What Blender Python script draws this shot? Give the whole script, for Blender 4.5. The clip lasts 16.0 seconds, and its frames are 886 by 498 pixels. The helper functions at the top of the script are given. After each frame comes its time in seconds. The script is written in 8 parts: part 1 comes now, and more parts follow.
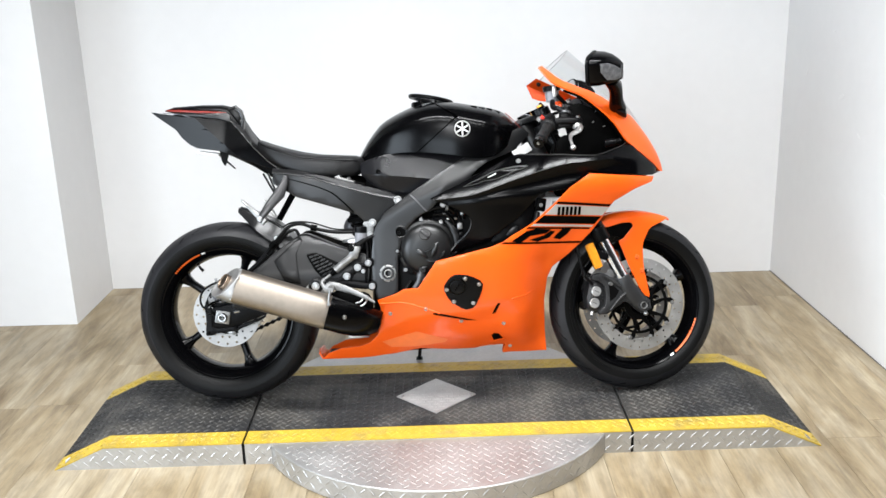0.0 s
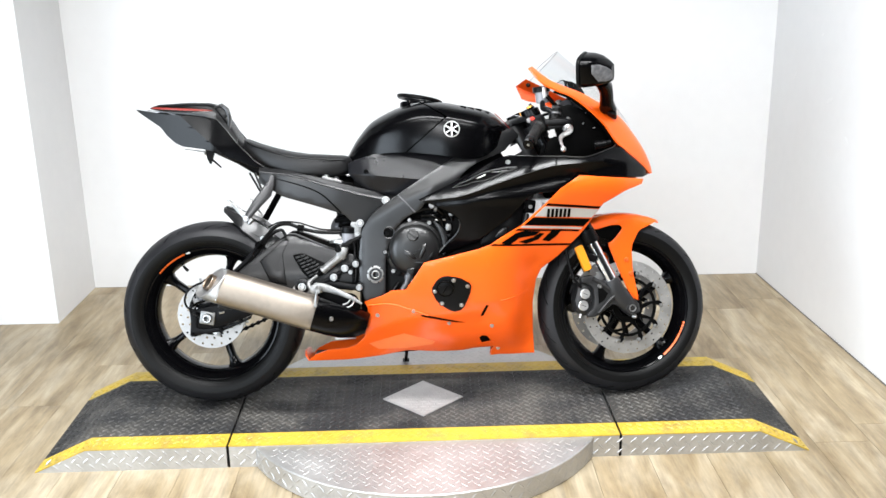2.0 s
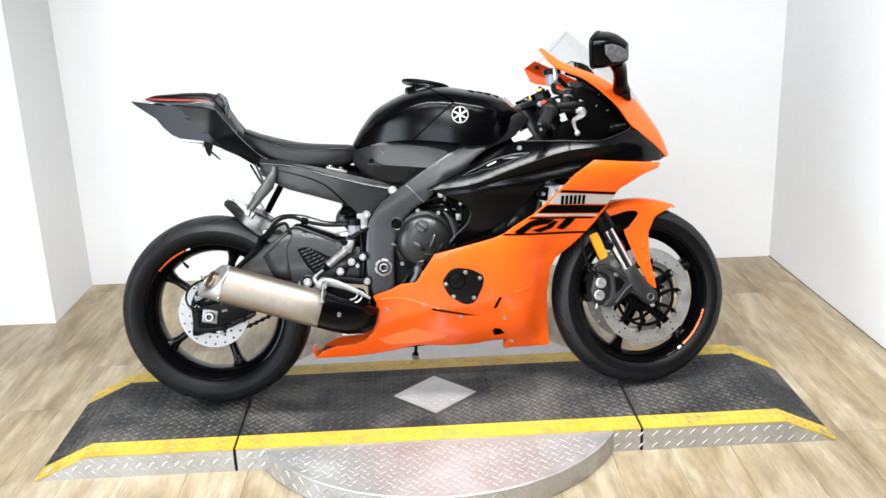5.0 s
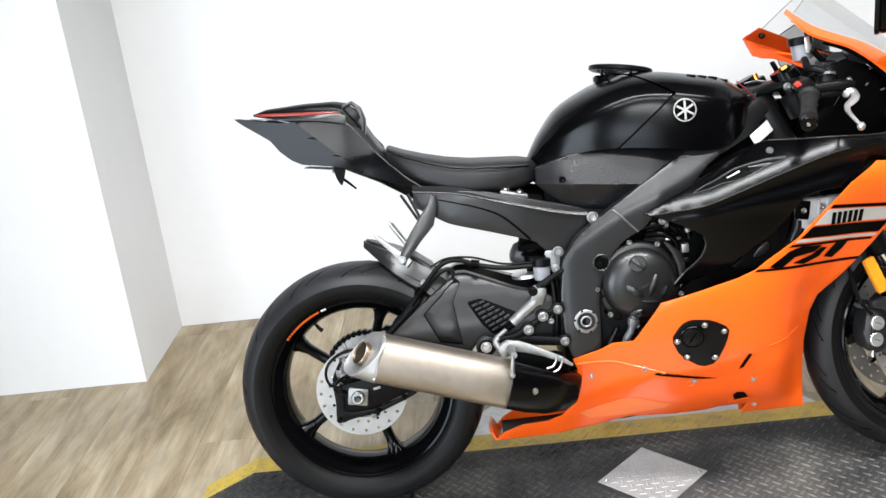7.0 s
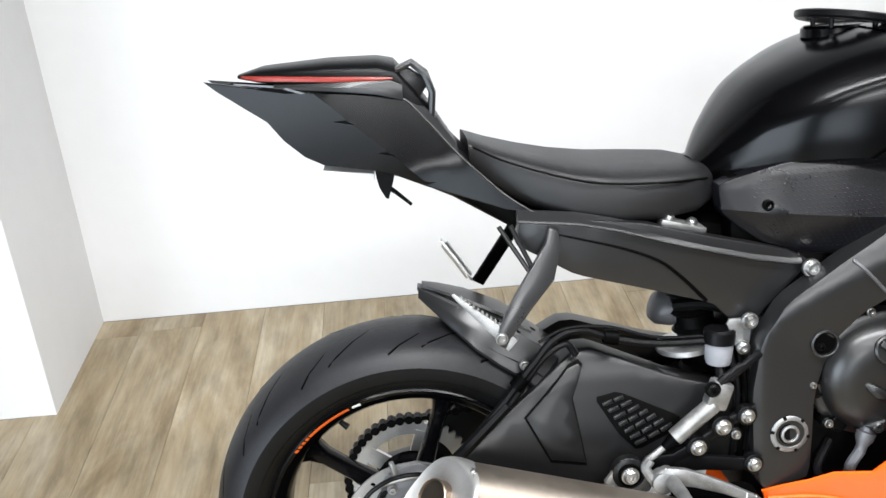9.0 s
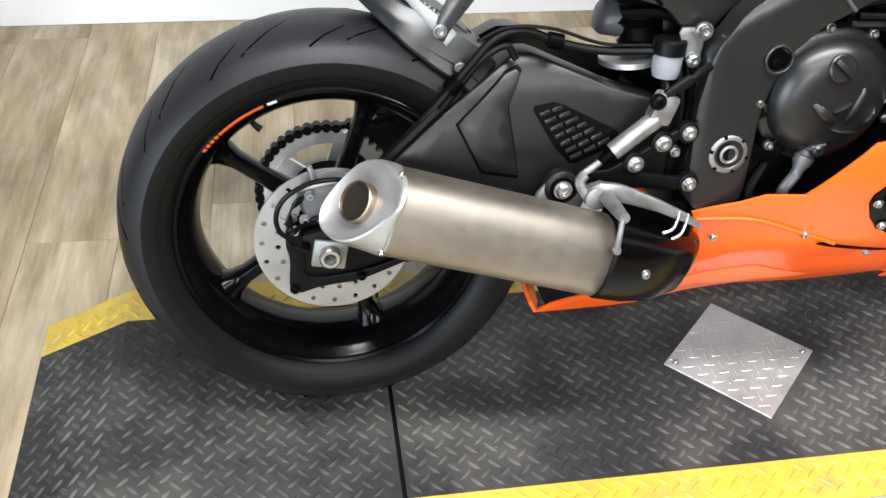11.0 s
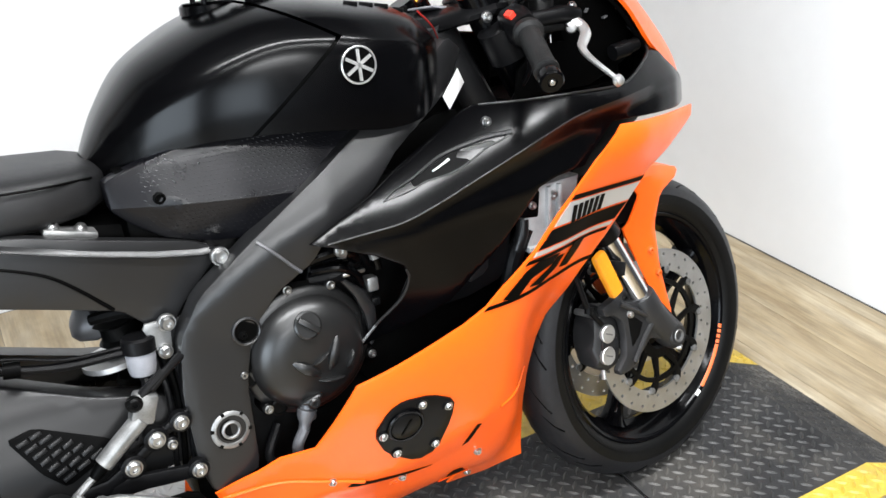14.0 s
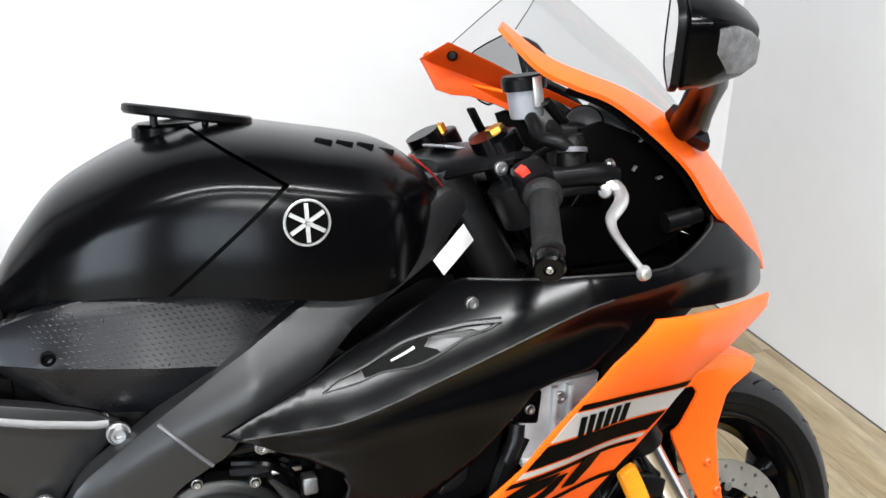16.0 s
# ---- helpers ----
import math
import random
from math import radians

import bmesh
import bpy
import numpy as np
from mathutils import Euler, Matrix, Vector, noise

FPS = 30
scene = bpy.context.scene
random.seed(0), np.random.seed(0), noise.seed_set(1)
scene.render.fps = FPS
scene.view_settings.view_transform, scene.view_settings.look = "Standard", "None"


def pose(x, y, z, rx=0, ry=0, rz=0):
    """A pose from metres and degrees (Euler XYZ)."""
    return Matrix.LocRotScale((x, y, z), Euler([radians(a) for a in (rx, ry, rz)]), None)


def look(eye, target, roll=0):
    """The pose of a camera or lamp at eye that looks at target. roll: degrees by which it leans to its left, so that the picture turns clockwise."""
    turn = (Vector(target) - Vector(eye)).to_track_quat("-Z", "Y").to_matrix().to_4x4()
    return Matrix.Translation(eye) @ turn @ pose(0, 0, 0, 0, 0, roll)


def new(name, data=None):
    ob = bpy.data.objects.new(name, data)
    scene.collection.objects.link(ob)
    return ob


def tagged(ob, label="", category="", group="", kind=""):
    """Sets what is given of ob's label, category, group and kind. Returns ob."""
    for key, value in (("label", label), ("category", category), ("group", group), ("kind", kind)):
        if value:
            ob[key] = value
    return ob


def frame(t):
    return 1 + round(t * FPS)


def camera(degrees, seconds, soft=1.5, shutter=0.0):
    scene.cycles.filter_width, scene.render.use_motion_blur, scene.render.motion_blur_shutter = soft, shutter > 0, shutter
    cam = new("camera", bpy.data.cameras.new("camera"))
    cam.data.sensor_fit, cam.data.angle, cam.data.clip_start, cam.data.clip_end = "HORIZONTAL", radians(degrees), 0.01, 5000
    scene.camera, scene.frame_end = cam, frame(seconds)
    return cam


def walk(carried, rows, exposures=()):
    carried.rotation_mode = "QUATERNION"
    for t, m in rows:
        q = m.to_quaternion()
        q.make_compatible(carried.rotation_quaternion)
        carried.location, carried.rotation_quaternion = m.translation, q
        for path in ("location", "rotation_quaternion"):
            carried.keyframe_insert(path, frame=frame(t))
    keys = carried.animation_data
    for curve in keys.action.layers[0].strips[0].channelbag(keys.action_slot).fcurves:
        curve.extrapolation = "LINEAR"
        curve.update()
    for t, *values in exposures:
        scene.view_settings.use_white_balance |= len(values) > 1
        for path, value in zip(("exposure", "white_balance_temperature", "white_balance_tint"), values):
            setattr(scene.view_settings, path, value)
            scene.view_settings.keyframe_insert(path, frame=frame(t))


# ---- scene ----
cam = camera(50.1, 16.0)
PATH = [
    (0, (0.062, -3.063, 1.48), (0.052, -1.147, 0.907), -1.7),
    (0.5, (0.056, -3.063, 1.48), (0.044, -1.145, 0.915), -1.5),
    (1, (0.06, -3.054, 1.481), (0.055, -1.138, 0.907), -1.7),
    (1.5, (0.054, -3.042, 1.473), (0.06, -1.128, 0.893), -1.7),
    (2, (0.045, -3.034, 1.48), (0.071, -1.119, 0.904), -1.0),
    (2.5, (0.05, -3.023, 1.474), (0.064, -1.105, 0.908), -1.1),
    (3, (0.049, -3.002, 1.477), (0.061, -1.086, 0.904), -0.9),
    (3.5, (0.053, -2.974, 1.47), (0.078, -1.062, 0.886), -1.6),
    (5.8, (-0.065, -2.807, 1.457), (-0.036, -0.902, 0.849), -2.3),
    (6, (-0.087, -2.724, 1.454), (-0.086, -0.82, 0.843), -2.8),
    (6.5, (-0.179, -2.434, 1.458), (-0.35, -0.554, 0.796), -2.8),
    (7, (-0.357, -2.146, 1.444), (-0.437, -0.261, 0.783), -6.7),
    (7.5, (-0.459, -1.871, 1.431), (-0.483, 0.003, 0.735), -7.2),
    (8, (-0.526, -1.554, 1.437), (-0.596, 0.301, 0.694), -7.6),
    (8.2, (-0.568, -1.453, 1.431), (-0.616, 0.39, 0.656), -7.1),
    (10.3, (-0.68, -1.134, 1.3), (-0.486, 0.49, 0.149), 0.5),
    (10.5, (-0.679, -1.147, 1.29), (-0.483, 0.419, 0.062), 1.4),
    (11, (-0.697, -1.151, 1.253), (-0.438, 0.356, -0.036), 2.9),
    (11.5, (-0.678, -1.163, 1.258), (-0.311, 0.377, 0.037), 2.4),
    (12, (-0.628, -1.168, 1.267), (-0.051, 0.335, 0.081), 3.8),
    (12.5, (-0.509, -1.183, 1.278), (0.18, 0.296, 0.122), 1.9),
    (13, (-0.429, -1.188, 1.29), (0.364, 0.308, 0.225), 0.7),
    (13.5, (-0.389, -1.197, 1.326), (0.427, 0.333, 0.33), -0.7),
    (14, (-0.374, -1.192, 1.346), (0.48, 0.359, 0.414), -1.4),
    (14.5, (-0.345, -1.194, 1.363), (0.514, 0.398, 0.509), -2.3),
    (15, (-0.264, -1.203, 1.367), (0.549, 0.452, 0.593), -2.6),
    (15.5, (-0.14, -1.194, 1.378), (0.564, 0.521, 0.629), -0.5),
    (16, (-0.035, -1.002, 1.357), (0.541, 0.74, 0.56), 0.9),
]
walk(cam, [(t, look(eye, target, roll)) for t, eye, target, roll in PATH],
     ((0, -0.18), (1.5, 0.05), (3.7, 0.08), (5.8, 0.0), (8.2, -0.05), (10.3, 0.05), (12.3, 0.05), (13.5, 0.02), (15, 0.02), (16, -0.05)))

# ---- world and lights ----
world = bpy.data.worlds.new("world")
scene.world = world
world.use_nodes = True
world.node_tree.nodes["Background"].inputs[0].default_value = (0.9, 0.95, 1.0, 1)
world.node_tree.nodes["Background"].inputs[1].default_value = 0.3


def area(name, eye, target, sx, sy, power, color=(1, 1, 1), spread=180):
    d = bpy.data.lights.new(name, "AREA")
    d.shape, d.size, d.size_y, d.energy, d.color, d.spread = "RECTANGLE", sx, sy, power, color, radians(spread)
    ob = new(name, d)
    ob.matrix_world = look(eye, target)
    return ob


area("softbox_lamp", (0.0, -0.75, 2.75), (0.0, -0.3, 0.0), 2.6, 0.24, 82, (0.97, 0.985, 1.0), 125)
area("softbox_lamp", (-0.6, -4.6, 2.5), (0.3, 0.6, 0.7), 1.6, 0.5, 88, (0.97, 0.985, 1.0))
area("ceiling_lamp", (0.0, -2.3, 2.84), (0.0, -1.9, 0.0), 3.2, 0.20, 88, (0.97, 0.985, 1.0), 150)
area("doorway_daylight", (-3.16, -2.5, 0.98), (1.5, -1.2, 0.9), 2.25, 1.85, 118, (0.78, 0.89, 1.0), 150)
area("window_daylight", (-1.95, -6.16, 1.15), (-0.3, 0.0, 0.9), 1.9, 1.5, 60, (0.78, 0.89, 1.0), 150)


# ---- materials ----
def mat(name, color, rough=0.5, metal=0.0, vary=0.0, scale=8.0, bump=0.0, bump_scale=200.0, rvary=0.0, coat=0.0, spec=0.5):
    """A surface with two scales of uneven tone, uneven gloss and fine relief."""
    m = bpy.data.materials.new(name)
    m.use_nodes = True
    n, l = m.node_tree.nodes, m.node_tree.links
    b = n["Principled BSDF"]
    b.inputs["Base Color"].default_value = (*color, 1)
    b.inputs["Roughness"].default_value = rough
    b.inputs["Metallic"].default_value = metal
    b.inputs["Specular IOR Level"].default_value = spec
    if coat:
        b.inputs["Coat Weight"].default_value = coat
        b.inputs["Coat Roughness"].default_value = 0.06
    tc = n.new("ShaderNodeTexCoord")
    if vary or rvary:
        big = n.new("ShaderNodeTexNoise")
        big.inputs["Scale"].default_value, big.inputs["Detail"].default_value = scale, 6
        l.new(tc.outputs["Object"], big.inputs["Vector"])
        fine = n.new("ShaderNodeTexNoise")
        fine.inputs["Scale"].default_value, fine.inputs["Detail"].default_value = scale * 14, 3
        l.new(tc.outputs["Object"], fine.inputs["Vector"])
        add = n.new("ShaderNodeMath")
        add.operation = "MULTIPLY_ADD"
        l.new(fine.outputs["Fac"], add.inputs[0])
        add.inputs[1].default_value = 0.5
        l.new(big.outputs["Fac"], add.inputs[2])
        if vary:
            r = n.new("ShaderNodeMapRange")
            l.new(add.outputs[0], r.inputs[0])
            r.inputs[1].default_value, r.inputs[2].default_value = 0.45, 1.05
            r.inputs[3].default_value, r.inputs[4].default_value = 1 - vary, 1 + vary
            mul = n.new("ShaderNodeMix")
            mul.data_type, mul.blend_type = "RGBA", "MULTIPLY"
            mul.inputs[0].default_value = 1
            mul.inputs[6].default_value = (*color, 1)
            l.new(r.outputs[0], mul.inputs[7])
            l.new(mul.outputs[2], b.inputs["Base Color"])
        if rvary:
            r2 = n.new("ShaderNodeMapRange")
            l.new(add.outputs[0], r2.inputs[0])
            r2.inputs[1].default_value, r2.inputs[2].default_value = 0.45, 1.05
            r2.inputs[3].default_value, r2.inputs[4].default_value = max(0.02, rough - rvary), min(1, rough + rvary)
            l.new(r2.outputs[0], b.inputs["Roughness"])
    if bump:
        t = n.new("ShaderNodeTexNoise")
        t.inputs["Scale"].default_value, t.inputs["Detail"].default_value = bump_scale, 4
        l.new(tc.outputs["Object"], t.inputs["Vector"])
        bm_ = n.new("ShaderNodeBump")
        bm_.inputs["Strength"].default_value, bm_.inputs["Distance"].default_value = bump, 0.002
        l.new(t.outputs["Fac"], bm_.inputs["Height"])
        l.new(bm_.outputs[0], b.inputs["Normal"])
    return m


M_WALL = mat("white_wall_paint", (0.675, 0.676, 0.678), 0.6, vary=0.03, scale=1.2, bump=0.05, bump_scale=120)
M_RUBBER_TYRE = mat("tyre_rubber", (0.0092, 0.0092, 0.0104), 0.46, vary=0.4, scale=7, bump=0.2, bump_scale=300, rvary=0.1, spec=0.24)
M_RUBBER_WALL = mat("tyre_sidewall_rubber", (0.0035, 0.0035, 0.0035), 0.42, vary=0.3, scale=14, bump=0.12, spec=0.12)
M_BLACK_RIM = mat("black_wheel_paint", (0.0015, 0.0015, 0.0018), 0.14, vary=0.2, scale=20, rvary=0.04, spec=0.11)
M_MAT = mat("black_rubber_mat", (0.0235, 0.0235, 0.0242), 0.5, vary=0.45, scale=5, rvary=0.12, bump=0.2, spec=0.14)


def dusty(m, dust, scale, lo, hi):
    """Pale trodden-in dust in uneven patches over a finished material."""
    n, l = m.node_tree.nodes, m.node_tree.links
    bs = n["Principled BSDF"]
    had = bs.inputs["Base Color"].links[0].from_socket
    tc, t = n.new("ShaderNodeTexCoord"), n.new("ShaderNodeTexNoise")
    t.inputs["Scale"].default_value, t.inputs["Detail"].default_value, t.inputs["Roughness"].default_value = scale, 8, 0.62
    l.new(tc.outputs["Object"], t.inputs["Vector"])
    r = n.new("ShaderNodeMapRange")
    l.new(t.outputs["Fac"], r.inputs[0])
    r.inputs[1].default_value, r.inputs[2].default_value = lo, hi
    mix = n.new("ShaderNodeMix")
    mix.data_type = "RGBA"
    l.new(r.outputs[0], mix.inputs[0])
    l.new(had, mix.inputs[6])
    mix.inputs[7].default_value = (*dust, 1)
    l.new(mix.outputs[2], bs.inputs["Base Color"])
    return m


dusty(M_MAT, (0.075, 0.070, 0.062), 4.5, 0.47, 0.74)
dusty(M_MAT, (0.26, 0.25, 0.23), 95.0, 0.70, 0.74)
M_MAT_LUG = mat("worn_rubber_lug", (0.027, 0.027, 0.027), 0.42, vary=0.4, scale=9, rvary=0.1, spec=0.22)
dusty(M_MAT_LUG, (0.12, 0.112, 0.10), 4.5, 0.45, 0.75)
M_YELLOW = mat("yellow_safety_paint", (0.455, 0.315, 0.034), 0.45, vary=0.22, scale=9, rvary=0.1, bump=0.1)
dusty(M_YELLOW, (0.22, 0.17, 0.07), 14, 0.5, 0.8)
M_PLATE_DULL = mat("worn_tread_plate", (0.40, 0.396, 0.39), 0.45, 0.7, vary=0.2, scale=14, rvary=0.08)
M_ALU_PLATE = mat("aluminium_tread_plate", (0.46, 0.455, 0.447), 0.46, 0.75, vary=0.18, scale=7, rvary=0.1, bump=0.06)


M_ORANGE = mat("orange_gloss_paint", (0.80, 0.098, 0.006), 0.32, vary=0.04, scale=6, rvary=0.04, coat=0.25, spec=0.3)
M_ORANGE_DECAL = mat("orange_decal", (0.62, 0.10, 0.01), 0.45, vary=0.1, scale=40)
M_BLACK_SATIN = mat("black_satin_paint", (0.0008, 0.0008, 0.0010), 0.20, vary=0.2, scale=6, rvary=0.03, spec=0.15)
M_BLACK_PLASTIC = mat("black_moulded_plastic", (0.003, 0.003, 0.0033), 0.32, vary=0.25, scale=15, bump=0.12, bump_scale=900, spec=0.10)
M_DARK = mat("dark_engine_metal", (0.0017, 0.0017, 0.0017), 0.40, 0.0, vary=0.4, scale=25, bump=0.2, bump_scale=300, spec=0.08)
# Darker copy of the orange: the shade inside the cowl put into colour.
M_ORANGE_SHADED = mat("shaded_orange_inside", (0.46, 0.048, 0.004), 0.42, vary=0.10, scale=10, rvary=0.05, spec=0.2)
M_FRAME = mat("dark_grey_frame_paint", (0.0075, 0.0075, 0.0079), 0.33, 0.0, vary=0.10, scale=9, rvary=0.02, spec=0.48)
# Paler copy of the satin black: edge highlights put into colour; footrest bracket too.
M_SCOOP = mat("pale_satin_black", (0.02, 0.02, 0.021), 0.30, vary=0.2, scale=30, rvary=0.05, spec=0.5)
M_CALIPER = mat("dark_grey_cast_fork_foot", (0.0125, 0.0125, 0.013), 0.44, vary=0.18, scale=25, rvary=0.04, spec=0.36)
# Brighter copy of M_ROTOR; what the turned front discs reflect is put into colour.
M_ROTOR_FRONT = mat("lit_steel_rotor", (0.50, 0.497, 0.49), 0.48, 1.0, vary=0.12, scale=20, rvary=0.08)
M_SWING = mat("grey_swingarm_paint", (0.0058, 0.0058, 0.0060), 0.32, 0.0, vary=0.15, scale=12, rvary=0.025, spec=0.25)
M_ENGINE = mat("dark_grey_engine_cover", (0.0072, 0.0072, 0.0072), 0.35, 0.1, vary=0.06, scale=8, rvary=0.015, spec=0.52)
M_TITAN = mat("brushed_titanium", (0.295, 0.258, 0.218), 0.52, 1.0, vary=0.16, scale=5, rvary=0.06, bump=0.05, bump_scale=500)
M_CAST = mat("dull_cast_aluminium", (0.24, 0.24, 0.236), 0.44, 0.8, vary=0.38, scale=45, rvary=0.1, bump=0.15, bump_scale=300)
M_CAST_DARK = mat("dark_cast_metal", (0.10, 0.10, 0.105), 0.42, 0.5, vary=0.15, scale=30, rvary=0.06)
M_TANK_END = mat("dull_radiator_metal", (0.40, 0.405, 0.405), 0.42, 0.3, vary=0.2, scale=40, rvary=0.08, bump=0.1, bump_scale=300)
M_FILM = mat("paint_protection_film", (0.80, 0.17, 0.04), 0.5, vary=0.1, scale=30, rvary=0.1)
M_ALU = mat("bare_aluminium", (0.66, 0.66, 0.65), 0.36, 0.9, vary=0.15, scale=30, rvary=0.1, bump=0.06, bump_scale=400)
M_STEEL = mat("zinc_steel_bolt", (0.44, 0.44, 0.436), 0.33, 1.0, vary=0.15, scale=60)
M_ROTOR = mat("ground_steel_rotor", (0.345, 0.343, 0.340), 0.50, 1.0, vary=0.14, scale=20, rvary=0.08)
M_CHROME = mat("chrome_fork_tube", (0.75, 0.75, 0.76), 0.1, 1.0, vary=0.05, scale=30)
M_SILVER = mat("silver_decal", (0.5, 0.5, 0.51), 0.35, 0.5, vary=0.06, scale=20)
# Near-black for print and small parts; also paints shade in gaps and hollows.
M_INK = mat("black_decal_and_shade", (0.0008, 0.0008, 0.0008), 0.45, vary=0.1, scale=20, spec=0.035)
M_WHITE = mat("white_label", (0.8, 0.8, 0.79), 0.5, vary=0.04, scale=20)
M_SEAT = mat("black_seat_vinyl", (0.007, 0.007, 0.0075), 0.44, vary=0.2, scale=10, rvary=0.05, bump=0.3, bump_scale=1200, spec=0.34)
M_RED = mat("red_lens", (0.20, 0.024, 0.018), 0.32, vary=0.2, scale=30, spec=0.3)
M_REDPAINT = mat("red_switch", (0.6, 0.03, 0.015), 0.4, vary=0.1, scale=30)
M_AMBER = mat("amber_reflector", (0.56, 0.20, 0.008), 0.3, vary=0.15, scale=60, bump=0.3, bump_scale=900)
M_GOLD = mat("gold_anodised", (0.7, 0.36, 0.06), 0.3, 1.0, vary=0.1, scale=40)
M_CUP = mat("milky_plastic", (0.22, 0.222, 0.24), 0.35, vary=0.12, scale=40)
M_GRIP = mat("grip_rubber", (0.004, 0.004, 0.004), 0.5, vary=0.2, scale=40, bump=0.4, bump_scale=900, spec=0.3)
M_BRONZE = mat("burnt_exhaust_pipe", (0.26, 0.20, 0.15), 0.38, 1.0, vary=0.3, scale=20)


def glass(name, color, rough=0.02):
    m = bpy.data.materials.new(name)
    m.use_nodes = True
    n, l = m.node_tree.nodes, m.node_tree.links
    out = n["Material Output"]
    g = n.new("ShaderNodeBsdfGlossy")
    g.inputs["Roughness"].default_value = rough
    t = n.new("ShaderNodeBsdfTransparent")
    t.inputs[0].default_value = (*color, 1)
    f = n.new("ShaderNodeFresnel")
    f.inputs[0].default_value = 1.4
    x = n.new("ShaderNodeMixShader")
    half = n.new("ShaderNodeMath")
    half.operation = "MULTIPLY"
    half.inputs[1].default_value = 0.10
    l.new(f.outputs[0], half.inputs[0])
    l.new(half.outputs[0], x.inputs[0])
    l.new(t.outputs[0], x.inputs[1])
    l.new(g.outputs[0], x.inputs[2])
    l.new(x.outputs[0], out.inputs[0])
    return m


M_SCREEN = glass("clear_windscreen", (0.90, 0.91, 0.915))
M_MIRROR = mat("mirror_glass", (0.72, 0.73, 0.74), 0.02, 1.0)


M_KNEE = mat("patterned_grip_panel", (0.0032, 0.0032, 0.0042), 0.29, vary=0.15, scale=10, rvary=0.04, spec=0.29)


# ---- shaping tools ----
from mathutils.geometry import delaunay_2d_cdt

SIDE_SHIFT = 0.055  # how far the upright line of the motorcycle drifts to its left with height
SHEAR = Matrix(((1, 0, 0, 0), (0, 1, SIDE_SHIFT, -0.25 * SIDE_SHIFT), (0, 0, 1, 0), (0, 0, 0, 1)))

def link_mesh(name, me, material, parent=None, label="", smooth=True):
    if parent and parent.parent and parent.parent.parent:
        parent = parent.parent
    ob = new(name, me)
    if material:
        me.materials.append(material)
    for p in me.polygons:
        p.use_smooth = smooth
    if smooth:
        me.set_sharp_from_angle(angle=radians(35))
    ob.parent = parent
    if label:
        tagged(ob, label)
    return ob


def part(name, bm, material, parent=None, label="", smooth=True):
    """Link a bmesh as one mesh object under a thing or a part."""
    me = bpy.data.meshes.new(name)
    bm.normal_update()
    bm.to_mesh(me)
    bm.free()
    return link_mesh(name, me, material, parent, label, smooth)


def box(x0, x1, y0, y1, z0, z1, bevel=0.0, bm=None):
    bm = bm or bmesh.new()
    r = bmesh.ops.create_cube(bm, size=1, matrix=Matrix.Translation(((x0 + x1) / 2, (y0 + y1) / 2, (z0 + z1) / 2)) @ Matrix.Diagonal((x1 - x0, y1 - y0, z1 - z0, 1)))
    if bevel:
        es = list({e for v in r["verts"] for e in v.link_edges})
        bmesh.ops.bevel(bm, geom=es, offset=bevel, segments=2, affect="EDGES", profile=0.5)
    return bm


def lathe(profile, steps=48, bm=None, m=None, a0=0.0, a1=360.0):
    """Turn (y, r) pairs about the y axis."""
    bm = bm or bmesh.new()
    full = abs(a1 - a0) >= 360
    rings = []
    n = steps if full else steps + 1
    m = m or Matrix()
    for i in range(n):
        a = radians(a0 + (a1 - a0) * i / steps)
        rings.append([bm.verts.new(m @ Vector((r * math.cos(a), y, r * math.sin(a)))) for y, r in profile])
    for i in range(steps):
        p, q = rings[i], rings[(i + 1) % n]
        for k in range(len(profile) - 1):
            try:
                bm.faces.new((p[k], p[k + 1], q[k + 1], q[k]))
            except ValueError:
                pass
    bmesh.ops.remove_doubles(bm, verts=bm.verts[:], dist=1e-6)
    return bm


def thing(name, label, category, m=None, group="", kind=""):
    ob = new(name)
    if m:
        ob.matrix_basis = m
    return tagged(ob, label, category, group, kind)


def put(name, bm, material, parent, label="", m=None, smooth=True):
    """part() with an optional pose for the shape itself."""
    if m:
        bm.transform(m)
    return part(name, bm, material, parent, label, smooth)


def soften(pts, n=1, cut=0.22):
    """Round the corners of a closed outline."""
    for _ in range(n):
        out = []
        for i, p in enumerate(pts):
            a, b = pts[i - 1], pts[(i + 1) % len(pts)]
            out.append((p[0] + cut * (a[0] - p[0]), p[1] + cut * (a[1] - p[1])))
            out.append((p[0] + cut * (b[0] - p[0]), p[1] + cut * (b[1] - p[1])))
        pts = out
    return pts


